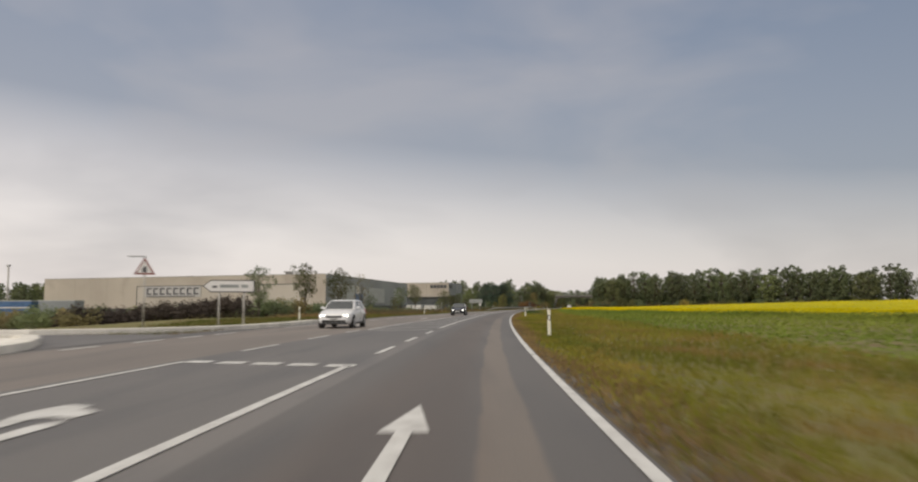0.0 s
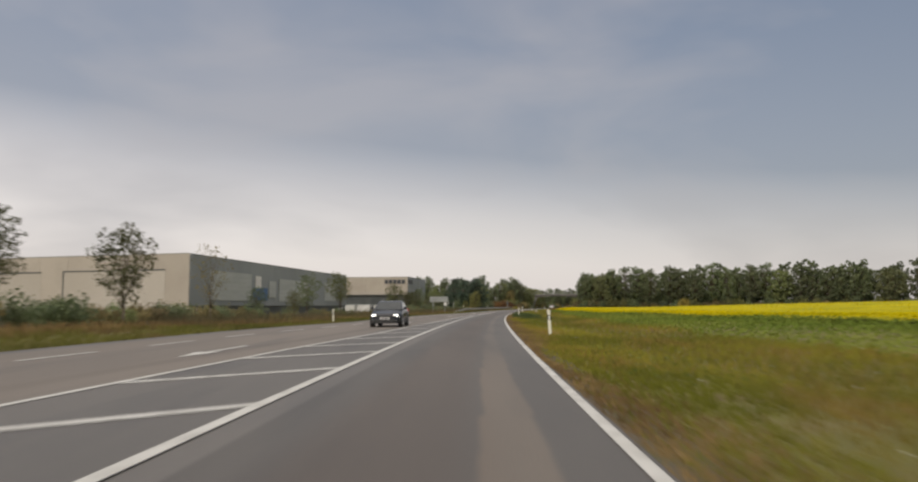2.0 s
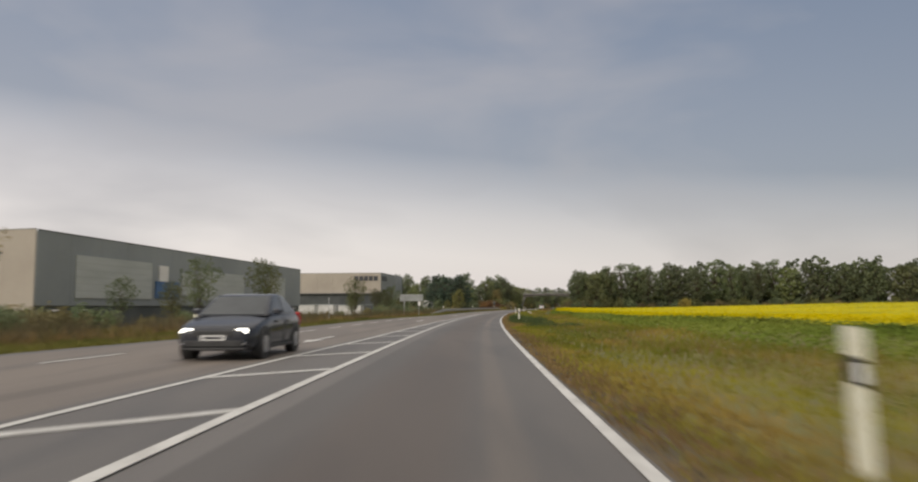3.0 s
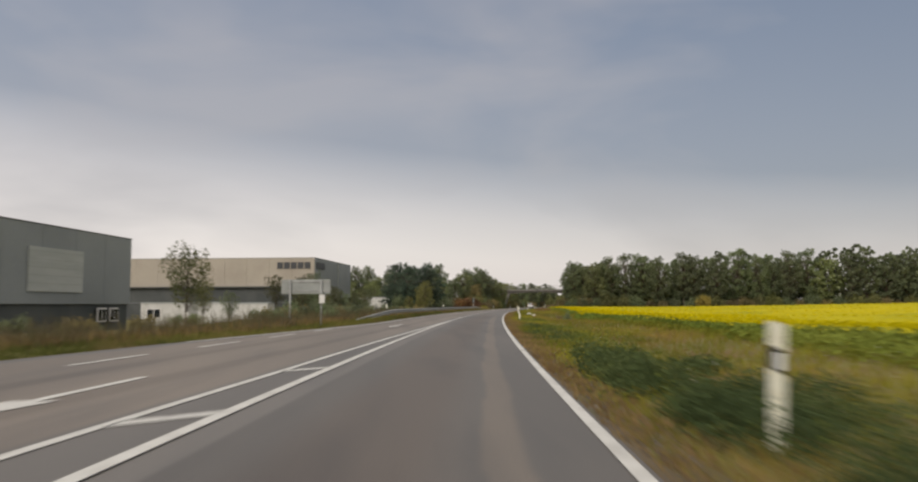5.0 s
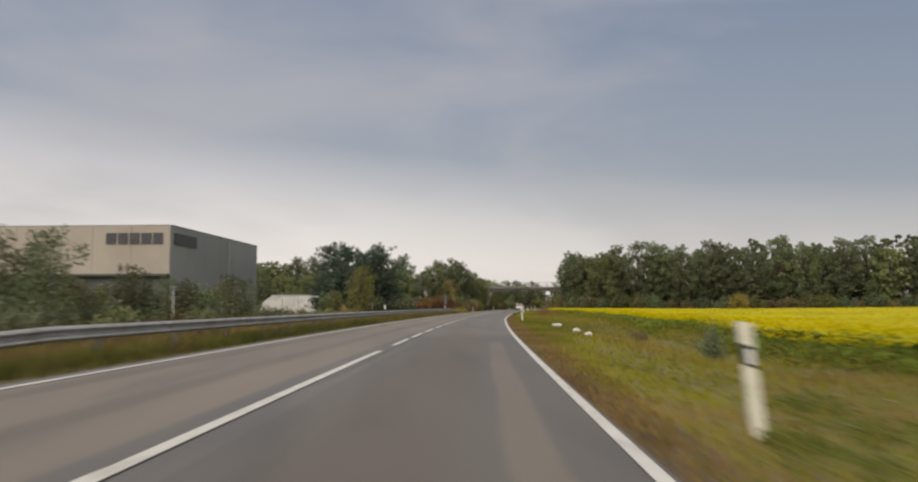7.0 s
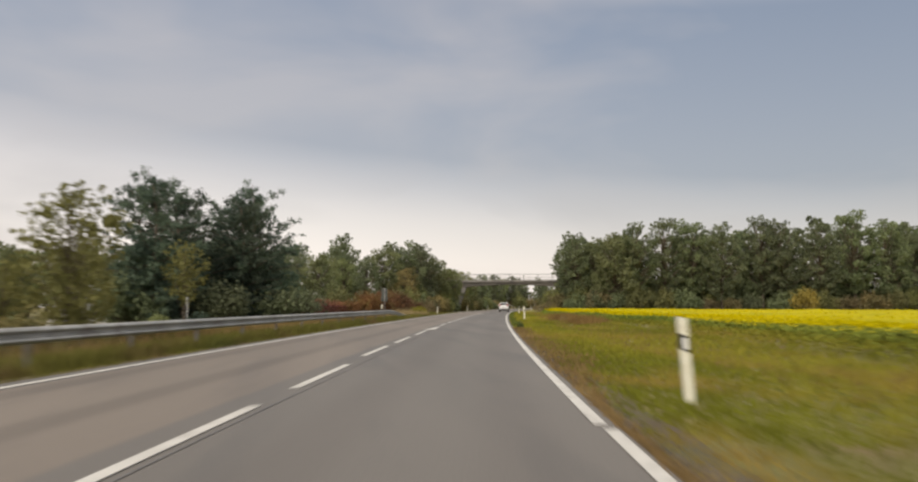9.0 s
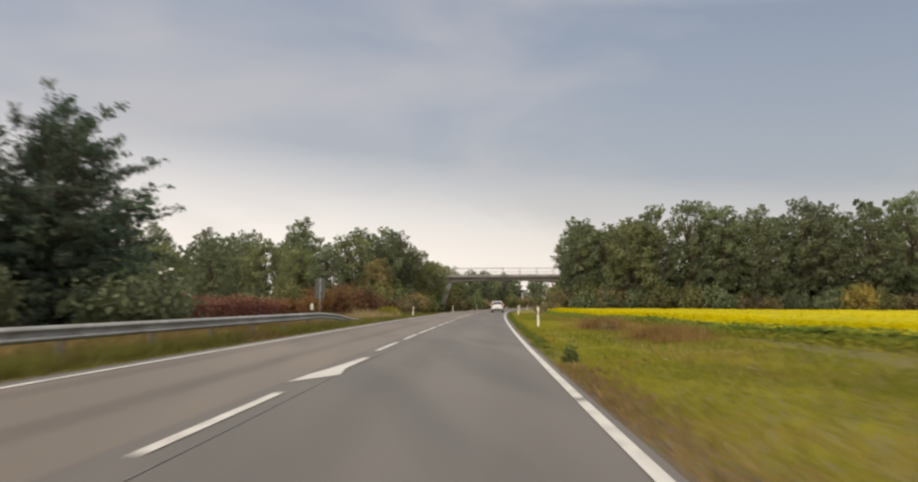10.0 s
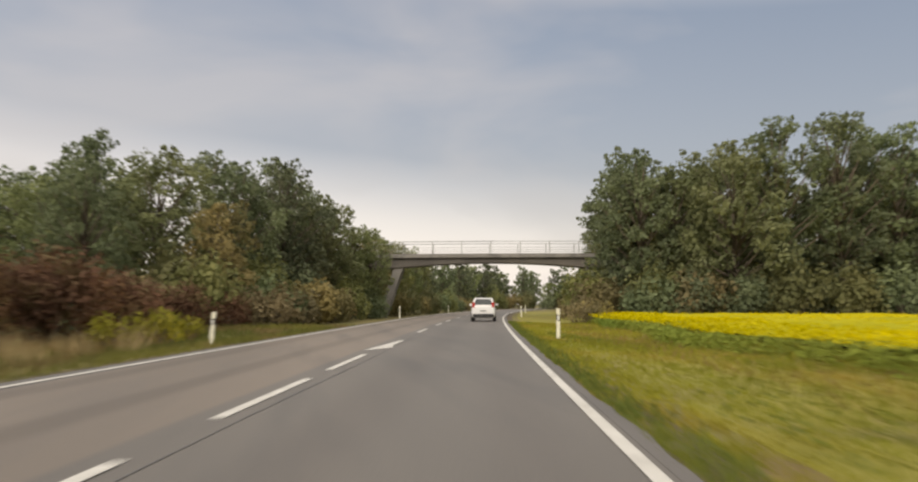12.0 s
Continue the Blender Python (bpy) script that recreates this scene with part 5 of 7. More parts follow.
for s, u, k, sc in ((207, -21.5, 0, 0.72), (212.5, -21.2, 2, 0.66), (217.5, -20.6, 0, 0.74), (222, -21.4, 1, 0.68), (226.5, -20.4, 0, 0.72), (231.5, -21.0, 2, 0.62)):
    plant(UNDER[k], s, u, sc)
plant(BARE, 103.9, -20.3, 0.98)
# shrubs on the bank before the halls
for k in range(12):
    plant(SHRUBS[6], 66.5 - k * 0.45 + RNG.uniform(-0.8, 0.8), -23.6 - k * 1.05, RNG.uniform(0.9, 1.15))
plant(SHRUBS[0], 72.6, -21.5, 0.8)
plant(SHRUBS[0], 85.7, -20.4, 0.9)
plant(SHRUBS[0], 87.2, -21.2, 0.74)
plant(SHRUBS[0], 88.4, -22.6, 0.85)
for k in range(34):
    s = 62 + (k % 17) * 3.3 + RNG.uniform(-1.2, 1.2)
    plant(SHRUBS[int(RNG.choice([0, 0, 1, 0, 2]))], s, -26.5 - (k // 17) * 7 - max(0, 84 - s) * 0.7 + RNG.uniform(-1.5, 1.5), RNG.uniform(0.75, 1.15))
for k in range(18):
    plant(SHRUBS[int(RNG.choice([0, 1, 2]))], 55 + RNG.uniform(-6, 8), -34 - k * 2.4, RNG.uniform(0.8, 1.2))
for k in range(22):
    plant(SHRUBS[int(RNG.choice([0, 1, 2, 2]))], 112 + k * 3.3 + RNG.uniform(-1, 1), -22.5 + RNG.uniform(-2.5, 2.0), RNG.uniform(0.4, 0.66))
for k in range(20):
    plant(SHRUBS[int(RNG.choice([0, 1, 0, 2]))], 178 + k * 3.6 + RNG.uniform(-1, 1), -15.5 + RNG.uniform(-2.5, 2.0), RNG.uniform(0.5, 0.8))
for k in range(20):
    plant(SHRUBS[int(RNG.choice([0, 1, 0, 2]))], 196 + k * 2.1 + RNG.uniform(-1, 1), -20.5 + RNG.uniform(-2.0, 2.0), RNG.uniform(0.7, 1.1))
for k in range(10):
    plant(SHRUBS[int(RNG.choice([0, 1]))], 236 + k * 4.0, -18 + RNG.uniform(-3, 2), RNG.uniform(0.35, 0.55))
for k in range(34):
    plant(SHRUBS[int(RNG.choice([0, 0, 1, 2]))], 81 - k * 0.32 + RNG.uniform(-1.6, 1.6), -23.0 - k * 1.5 + RNG.uniform(-0.8, 0.8), RNG.uniform(0.85, 1.32))
for k in range(16):
    plant(SHRUBS[int(RNG.choice([0, 1, 2, 2]))], 92 + k * 1.6, -22 + RNG.uniform(-1.5, 1.5), RNG.uniform(0.55, 0.9))
# russet bushes in a long low mound, then the big rust brown bush before the bridge
for k in range(24):
    plant(SHRUBS[3], 287 + k * 1.75, -21.8 + RNG.uniform(-0.5, 0.5), RNG.uniform(0.98, 1.06), float(np.interp(k, (0, 6, 18, 23), (0.92, 1.12, 1.12, 0.95))))
for s, u, k, sc in ((313.5, -17.6, 5, 0.62), (316, -15.8, 5, 0.80), (318.5, -14.6, 5, 0.92), (320.5, -16.8, 5, 0.95), (322, -14.2, 5, 1.0), (324.5, -15.4, 5, 0.98), (326.5, -13.9, 5, 0.95), (329, -15.0, 5, 0.92), (331.5, -14.0, 5, 0.76), (334.5, -15.4, 5, 0.8), (338, -14.2, 5, 0.72), (342, -13.4, 5, 0.6), (344.5, -12.6, 2, 1.1), (348.5, -11.6, 2, 0.9),
                    (327.5, -10.8, 4, 1.0), (329.4, -11.2, 4, 0.95), (325.6, -11.4, 4, 0.9), (331.2, -11.0, 4, 0.7)):
    plant(SHRUBS[k], s, u, sc, 1.5 if k == 4 else 1.0)
for s, u, sc in ((349.5, -12.3, 0.8), (353.5, -11.9, 0.86), (357, -11.6, 0.72)):
    plant(UNDER[1], s, u, sc)


def clipped_hedge(s0, s1, u, wide, top):
    """A hedge with a level top and an upright front, which follows the road."""
    rng = np.random.default_rng(71)
    h = thing("clipped_hedge", "long clipped dark maroon hedge behind the guard rail", "hedge")
    n = int((s1 - s0) * 230)
    s = rng.uniform(s0, s1, n)
    d, up = rng.uniform(-0.5, 0.5, n), rng.uniform(0, 1, n)
    # pushed out to the top and to both sides
    on_top = rng.uniform(0, 1, n) < 0.4
    up = np.where(on_top, rng.uniform(0.93, 1.03, n), up)
    d = np.where(on_top, d, np.sign(d) * rng.uniform(0.42, 0.52, n))
    ground = land(s, np.full(n, u))
    x, y = road_xy(s, u + d * wide)
    z = ground + (top + 0.05 * np.sin(s * 0.7) - ground) * up
    face = np.stack([np.where(on_top, 0, np.sign(d)), np.zeros(n), np.where(on_top, 1.0, 0.1)], 1)
    part("foliage", big_mesh("foliage", leaf_quads(np.stack([x, y, z], 1), 0.17, rng, 0.66, face, 0.4), 4, LEAF_MAROON), None, h)
    for k in range(int((s1 - s0) / 1.5)):
        a = s0 + 0.7 + k * 1.5
        x, y = road_xy(a, u)
        g0 = float(land(a, u))
        part("stem", tube((float(x), float(y), g0 - 0.2), (float(x), float(y), g0 + (top - g0) * 0.8), 0.05, 0.03, 6), BARK, h)


clipped_hedge(284, 314, -18.2, 1.5, 1.08)
# small bushes on the right verge
# a dark bush with upright sprigs and a smaller brown one in the ditch
plant(SHRUBS[0], 199.8, 7.45, 0.29, 1.6)
plant(SHRUBS[0], 199.7, 7.4, 0.13, 5.2)
plant(SHRUBS[2], 211.2, 7.3, 0.26, 1.3)
plant(SHRUBS[2], 284.2, 5.7, 0.3)
plant(SHRUBS[2], 285.1, 6.1, 0.22)


# ---- grass, weeds and the crop ----
def blades(s, u, height, width, rng, material, name, label):
    """Blades of grass, one bent triangle each, at the places given."""
    n = len(s)
    x, y = road_xy(s, u)
    root = np.stack([x, y, land(s, u) - 0.02], 1)
    a = rng.uniform(0, 2 * np.pi, n)
    side = np.stack([np.cos(a), np.sin(a), 0 * a], 1) * (width * rng.uniform(0.6, 1.4, n))[:, None]
    lean = rng.normal(size=(n, 3)) * 0.35
    lean[:, 2] = 1.0
    tip = root + lean * (height * rng.uniform(0.5, 1.3, n))[:, None]
    ob = new(name, big_mesh(name, np.stack([root - side, root + side, tip], 1), 3, material))
    return tagged(ob, label, "grass", kind="stuff")


def right_verge(n, lo, hi, s0, s1, rng):
    return rng.uniform(s0, s1, n), EDGE_RIGHT + 0.06 + (hi - lo) * rng.uniform(0, 1, n) ** 1.25 + lo


g = np.random.default_rng(3)
s, u = right_verge(46000, 0.0, 7.6, -2, 78, g)
blades(s, u, np.interp(u, (1.6, 3, 8), (0.07, 0.15, 0.24)), 0.02, g, GRASS_DULL, "verge_grass", "dull olive and brown grass on the verge")
s = g.uniform(-2, 265, 46000)
u = EDGE_RIGHT + 0.12 + 1.5 * g.uniform(0, 1, 46000)
blades(s, u, np.full(46000, 0.09), 0.022, g, GRASS, "verge_grass", "short olive grass along the asphalt edge")
s, u = right_verge(80000, 0.0, 7.6, 58, 262, g)
blades(s, u, np.interp(u, (1.6, 3, 8), (0.07, 0.15, 0.24)), 0.02, g, GRASS, "verge_grass", "olive green unmown grass on the grass verge")
s, u = right_verge(80000, 0.0, 6.6, 232, 352, g)
blades(s, u, np.interp(u, (1.6, 3, 8), (0.06, 0.10, 0.16)), 0.028, g, GRASS_FRESH, "verge_grass", "fresh green shorter grass on the grass verge")
s = g.uniform(-2, 263, 53000)
u = EDGE_RIGHT + 0.01 + np.abs(g.normal(0, 0.36, 53000)) * (1.1 + np.sin(s * 0.21) * np.sin(s * 0.057 + 1))
blades(s, u, np.full(53000, 0.11), 0.024, g, DRY, "dry_grass", "reddish brown dry grass along the asphalt edge")
s = g.uniform(181, 208, 7000)
u = EDGE_RIGHT + 0.05 + np.interp(s, (181, 186, 198, 208), (0.35, 0.8, 0.7, 0.3)) * g.uniform(0, 1, 7000)
blades(s, u, np.full(7000, 0.07), 0.026, g, DRY_WEED, "dry_grass", "reddish brown bare strip along the asphalt edge")
s = g.uniform(10, 345, 15000)
u = 4.2 + 3.6 * g.uniform(0, 1, 15000) + 0.5 * np.sin(s * 0.09)
blades(s, u, np.full(15000, 0.22), 0.016, g, DRY, "dry_grass", "tall dry grass stalks on the verge")
# left verge
s = g.uniform(30, 120, 34000)
u = edge_left(s) - 0.3 - np.where(s < 50, 0.4, 0) - 6.5 * g.uniform(0, 1, len(s)) ** 1.1
blades(s, u, np.full(len(s), 0.22), 0.024, g, GRASS_BANK, "verge_grass", "dull olive grass on the bank")
s = g.uniform(105, 345, 80000)
u = edge_left(s) - 0.1 - np.where(s < 50, 1.8, 0) - 6.0 * g.uniform(0, 1, len(s)) ** 1.2
blades(s, u, np.interp(u - edge_left(s), (-6, -1, 0), (0.34, 0.2, 0.1)), 0.024, g, GRASS_BANK, "verge_grass", "olive green unmown grass on the grass verge")
s = g.uniform(60, 330, 36000)
u = edge_left(s) - 3.2 - 3.4 * g.uniform(0, 1, len(s))
blades(s, u, np.full(len(s), 0.42), 0.02, g, DRY, "dry_grass", "brown dry grass below the bank")


s = g.uniform(89.5, 250, 21000)
u = edge_left(s) - 3.6 - 5.0 * g.uniform(0, 1, len(s)) + 0.5 * np.sin(s * 0.35)
keep = np.sin(s * 0.45) * np.sin(s * 0.17 + u) + g.normal(0, 0.3, len(s)) > -0.25
s, u = s[keep], u[keep]
blades(s, u, 0.62 + 0.3 * np.sin(s * 0.5) ** 2, 0.026, g, STALK, "tall_weeds", "tall brown weeds between the verge and the yards")
s = g.uniform(176, 302, 30000)
u = -7.6 - 1.5 * g.uniform(0, 1, len(s))
blades(s, u, np.full(len(s), 0.36), 0.024, g, GRASS_BANK, "verge_grass", "tall olive grass under the guard rail")


def weeds(count, s0, s1, u0, u1, high, size, material, name, label, patch=0.12, limit=0.0):
    """Leafy weeds in patches."""
    s = g.uniform(s0, s1, count * 3)
    u = g.uniform(u0, u1, count * 3)
    keep = np.sin(s * patch) * np.cos(u * 0.9 + s * 0.05) + g.normal(0, 0.25, len(s)) > limit
    s, u = s[keep][:count], u[keep][:count]
    x, y = road_xy(s, u)
    z = land(s, u) + high * g.uniform(0.05, 1.0, len(s))
    ob = new(name, big_mesh(name, leaf_quads(np.stack([x, y, z], 1), size, g), 4, material))
    return tagged(ob, label, "weeds", kind="stuff")


s = g.uniform(262, 352, 40000)
u = EDGE_RIGHT + 0.08 + 2.4 * g.uniform(0, 1, 40000) ** 1.3
blades(s, u, np.full(40000, 0.07), 0.022, g, GRASS_FRESH, "verge_grass", "fresh green short grass along the asphalt edge")
s = g.uniform(262, 352, 16000)
u = 3.4 + 4.8 * g.uniform(0, 1, 16000) ** 0.8 + 0.5 * np.sin(s * 0.11)
blades(s, u, np.full(16000, 0.17), 0.024, g, GRASS, "verge_grass", "yellowing grass on the verge before the field")
s = g.uniform(285, 352, 9000)
u = EDGE_RIGHT + 0.12 + np.abs(g.normal(0, 0.22, 9000))
blades(s, u, np.full(9000, 0.12), 0.024, g, WEED, "verge_weeds", "dark green weeds along the asphalt edge")
s = g.uniform(296, 324, 9000)
u = -9.3 - 2.6 * g.uniform(0, 1, 9000) ** 0.8
tufted = np.sin(s * 1.9 + u) * np.sin(s * 0.63 + u * 2.1) + g.normal(0, 0.12, 9000) > 0.3
s, u = s[tufted], u[tufted]
blades(s, u, 0.55 + 0.35 * np.sin(s * 0.8) ** 2, 0.014, g, STRAW, "straw_grass", "tall pale straw stalks before the shrubs")


def weed_clumps(count, s0, s1, u0, u1, wide, high, material, label, seed, leaves=260):
    """Bushy clumps of tall weeds: domes of narrow leaves over upright stalks."""
    rng = np.random.default_rng(seed)
    cs, cu = rng.uniform(s0, s1, count), rng.uniform(0, 1, count)
    cu = u0 + (u1 - u0) * cu
    r, h = wide * rng.uniform(0.6, 1.3, count), high * rng.uniform(0.55, 1.15, count)
    k = rng.integers(0, count, count * leaves)
    d = rng.normal(size=(len(k), 3))
    d /= np.linalg.norm(d, axis=1, keepdims=True)
    d *= rng.uniform(0.3, 1.0, (len(k), 1)) ** 0.5 * rng.uniform(0.85, 1.25, (len(k), 1))
    s, u = cs[k] + d[:, 0] * r[k] * 1.35, cu[k] + d[:, 1] * r[k]
    x, y = road_xy(s, u)
    z = land(s, u) + np.abs(d[:, 2]) * h[k]
    leaf = leaf_quads(np.stack([x, y, z], 1), 0.085, rng, 0.34)
    tagged(new("verge_weeds", big_mesh("verge_weeds", leaf, 4, material)), label, "weeds", kind="stuff")


weed_clumps(46, 124.5, 139.5, 2.25, 4.5, 0.62, 0.42, WEED_DARK, "tall dark green weeds round a guide post", 71, 420)
weed_clumps(16, 131.5, 142.0, 2.1, 2.9, 0.5, 0.36, WEED_DARK, "tall dark green weeds beside the asphalt edge", 72, 330)
weed_clumps(12, 118, 124.5, 3.0, 6.0, 0.7, 0.34, WEED_DARK, "dark green weeds on the verge", 73, 300)
weed_clumps(12, 272.6, 276.8, 5.4, 7.3, 0.55, 0.40, DRY_WEED, "dry brown weeds before the field", 74, 240)
weed_clumps(6, 285.0, 286.6, 5.3, 6.2, 0.42, 0.55, DRY_WEED, "dry brown weeds before the field", 75, 240)
s = 285.8 + 0.9 * g.normal(0, 1, 2400)
u = 5.7 + 0.6 * g.normal(0, 1, 2400)
blades(s, u, np.full(2400, 0.66), 0.014, g, DRY_WEED, "dry_grass", "reddish brown tuft of tall dry grass")
s = 274.6 + 1.3 * g.normal(0, 1, 1800)
u = 6.1 + 0.6 * g.normal(0, 1, 1800)
blades(s, u, np.full(1800, 0.55), 0.014, g, DRY_WEED, "dry_grass", "reddish brown tuft of tall dry grass")
weed_clumps(2, 263.0, 263.5, 1.62, 1.8, 0.2, 0.42, WEED_DARK, "green weed at the asphalt edge", 77, 200)
weed_clumps(26, 263, 285, 1.4, 1.7, 0.22, 0.12, WEED, "low green weeds along the asphalt edge", 78, 130)
weed_clumps(26, 149.5, 167, 2.0, 3.5, 0.62, 0.24, WEED_DARK, "dark green weeds along the asphalt edge", 76, 130)
weed_clumps(30, 149.5, 169, 2.0, 4.2, 0.6, 0.2, WEED, "green weeds along the asphalt edge", 80, 150)
weed_clumps(14, 178.0, 184.5, 2.5, 4.0, 0.5, 0.2, WEED, "green weeds round the foot of a guide post", 79, 240)
weeds(2500, 100, 175, 2.2, 5.6, 0.2, 0.08, WEED, "verge_weeds", "dark green leafy weeds on the verge", 0.17, 0.1)
weeds(10000, 0, 300, 2.4, 7.5, 0.14, 0.07, WEED, "verge_weeds", "low leafy weeds on the verge", 0.21, 0.45)
weeds(2500, 300, 350, 2.4, 8.5, 0.12, 0.08, WEED, "verge_weeds", "low leafy weeds on the verge", 0.31, 0.4)


def edge_crumbs(count, s0, s1):
    """Loose crumbs of broken asphalt and gravel at the right edge of the road: small four-sided wedges."""
    s, u = g.uniform(s0, s1, count), EDGE_RIGHT + 0.03 + np.abs(g.normal(0, 0.16, count))
    x, y = road_xy(s, u)
    mid = np.stack([x, y, np.interp(u, (EDGE_RIGHT, EDGE_RIGHT + 0.5), (-0.012, -0.04))], 1)
    size = g.uniform(0.02, 0.075, count)[:, None]
    corner = [mid + size * (np.array(c) + g.normal(0, 0.25, (count, 3))) for c in ((-1, -0.7, -0.5), (1, -0.7, -0.5), (0, 1, -0.5), (0, 0, 0.55))]
    tris = np.concatenate([np.stack([corner[i] for i in f], 1) for f in ((0, 1, 3), (1, 2, 3), (2, 0, 3))])
    tagged(new("edge_crumbs", big_mesh("edge_crumbs", tris, 3, CRUMB)), "loose brownish grey asphalt crumbs beside the edge line", "gravel", kind="stuff")


edge_crumbs(1500, 4, 40)
edge_crumbs(1500, 92, 112)
edge_crumbs(3200, 60, 260)


def verge_flowers(count):
    """Small white flower heads on the verge: flat six-cornered umbels."""
    s, u = g.uniform(2, 300, count), g.uniform(2.4, 9.5, count)
    x, y = road_xy(s, u)
    mid = np.stack([x, y, land(s, u) + g.uniform(0.16, 0.34, count)], 1)
    r = g.uniform(0.012, 0.032, count)
    tris = []
    for k in range(6):
        a, b = math.pi * k / 3, math.pi * (k + 1) / 3
        p = mid + np.stack([r * math.cos(a), r * math.sin(a), -0.25 * r], 1)
        q = mid + np.stack([r * math.cos(b), r * math.sin(b), -0.25 * r], 1)
        tris.append(np.stack([mid, p, q], 1))
    tagged(new("white_flowers", big_mesh("white_flowers", np.concatenate(tris), 3, PETAL)), "small white flower heads in the verge grass", "flowers", kind="stuff")


verge_flowers(420)


def bloom_start(s):
    return np.interp(s, (-40, 50, 105, 150, 190, 254, 288, 312, 335), (22.0, 21.0, 14.5, 9.2, 8.4, 10.2, 8.5, 7.0, 6.6))


def crop(count, s0, s1, high, size, material, name, label, power=1.0, base=0.1, wide=None):
    s = g.uniform(s0, s1, count)
    start = 8.0 if wide is None else bloom_start(s)
    end = bloom_start(s) + 0.6 if wide is None else start + wide
    u = start + (end - start) * g.uniform(0, 1, count) ** power
    x, y = road_xy(s, u)
    keep = y < 352 - np.maximum(x - 60, 0) * 0.16
    x, y, s, u = x[keep], y[keep], s[keep], u[keep]
    z = land(s, u) + high * (base + (1 - base) * g.uniform(0, 1, len(s)))
    ob = new(name, big_mesh(name, leaf_quads(np.stack([x, y, z], 1), size, g), 4, material))
    return tagged(ob, label, "crop field", kind="stuff")


crop(54000, -10, 150, 0.36, 0.12, CROP, "crop_strip", "green leafy strip along the field's edge")
crop(34000, 120, 353, 0.28, 0.11, CROP_PALE, "crop_strip", "pale green leafy strip along the field's edge")
crop(30000, -10, 353, 0.46, 0.16, CROP, "crop_leaves", "green leaves of the blooming field crop", 1.7, 0.05, 32.0)
crop(84000, -10, 353, 0.64, 0.10, BLOOM, "field_blossom", "dense yellow blossom of the field crop", 2.4, 0.72, 50.0)


def crop_front(count, material, high, size, near, far, name, label, power=1.0, low=0.05):
    """The leafy front of the crop, facing the verge."""
    s = g.uniform(-10, 353, count)
    u = bloom_start(s) + near + (far - near) * g.uniform(0, 1, count) ** power + 0.25 * np.sin(s * 0.4) + 0.3 * np.sin(s * 0.13)
    x, y = road_xy(s, u)
    keep = y < 352 - np.maximum(x - 60, 0) * 0.16
    x, y, s, u = x[keep], y[keep], s[keep], u[keep]
    z = land(s, u) + high * g.uniform(low, 1, len(s))
    tagged(new(name, big_mesh(name, leaf_quads(np.stack([x, y, z], 1), size, g), 4, material)), label, "crop field", kind="stuff")


crop_front(50000, CROP, 0.5, 0.13, -0.5, 0.5, "crop_front", "green leafy front of the blooming crop")
crop_front(44000, BLOOM, 0.60, 0.10, 0.1, 3.0, "crop_front_blossom", "first yellow blossoms along the crop's front", 0.8, 0.82)


def crop_canopy():
    ss, uu = np.arange(-90, 356, 2.0), np.concatenate([np.arange(0, 40, 1.0), np.arange(40, 240, 5.0)])
    gs, gu = np.meshgrid(ss, uu)
    u = bloom_start(gs) + 0.8 + gu
    x, y = road_xy(gs.ravel(), u.ravel())
    z = land(gs.ravel(), u.ravel()) + 0.50 + g.normal(0, 0.05, gs.size)
    z = z - np.interp(gu.ravel(), (0, 1, 2), (0.16, 0.05, 0.0))
    keep = (y < 352 - np.maximum(x - 60, 0) * 0.16)
    nx = len(ss)
    faces = []
    for j in range(len(uu) - 1):
        for i in range(nx - 1):
            q = (j * nx + i, j * nx + i + 1, (j + 1) * nx + i + 1, (j + 1) * nx + i)
            if all(keep[k] for k in q):
                faces.append(q[::-1])
    me = mesh_of("field_canopy", np.stack([x, y, z], 1), faces, CANOPY, True)
    tagged(new("field_canopy", me), "wide yellow blooming field reaching the wood", "crop field", kind="stuff")


crop_canopy()

for proto in WOOD + FAR + PINES + YOUNG + [BARE, BIRCH, SLIGHT] + SHRUBS + UNDER:
    for o in list(proto.children_recursive) + [proto]:
        bpy.data.objects.remove(o)


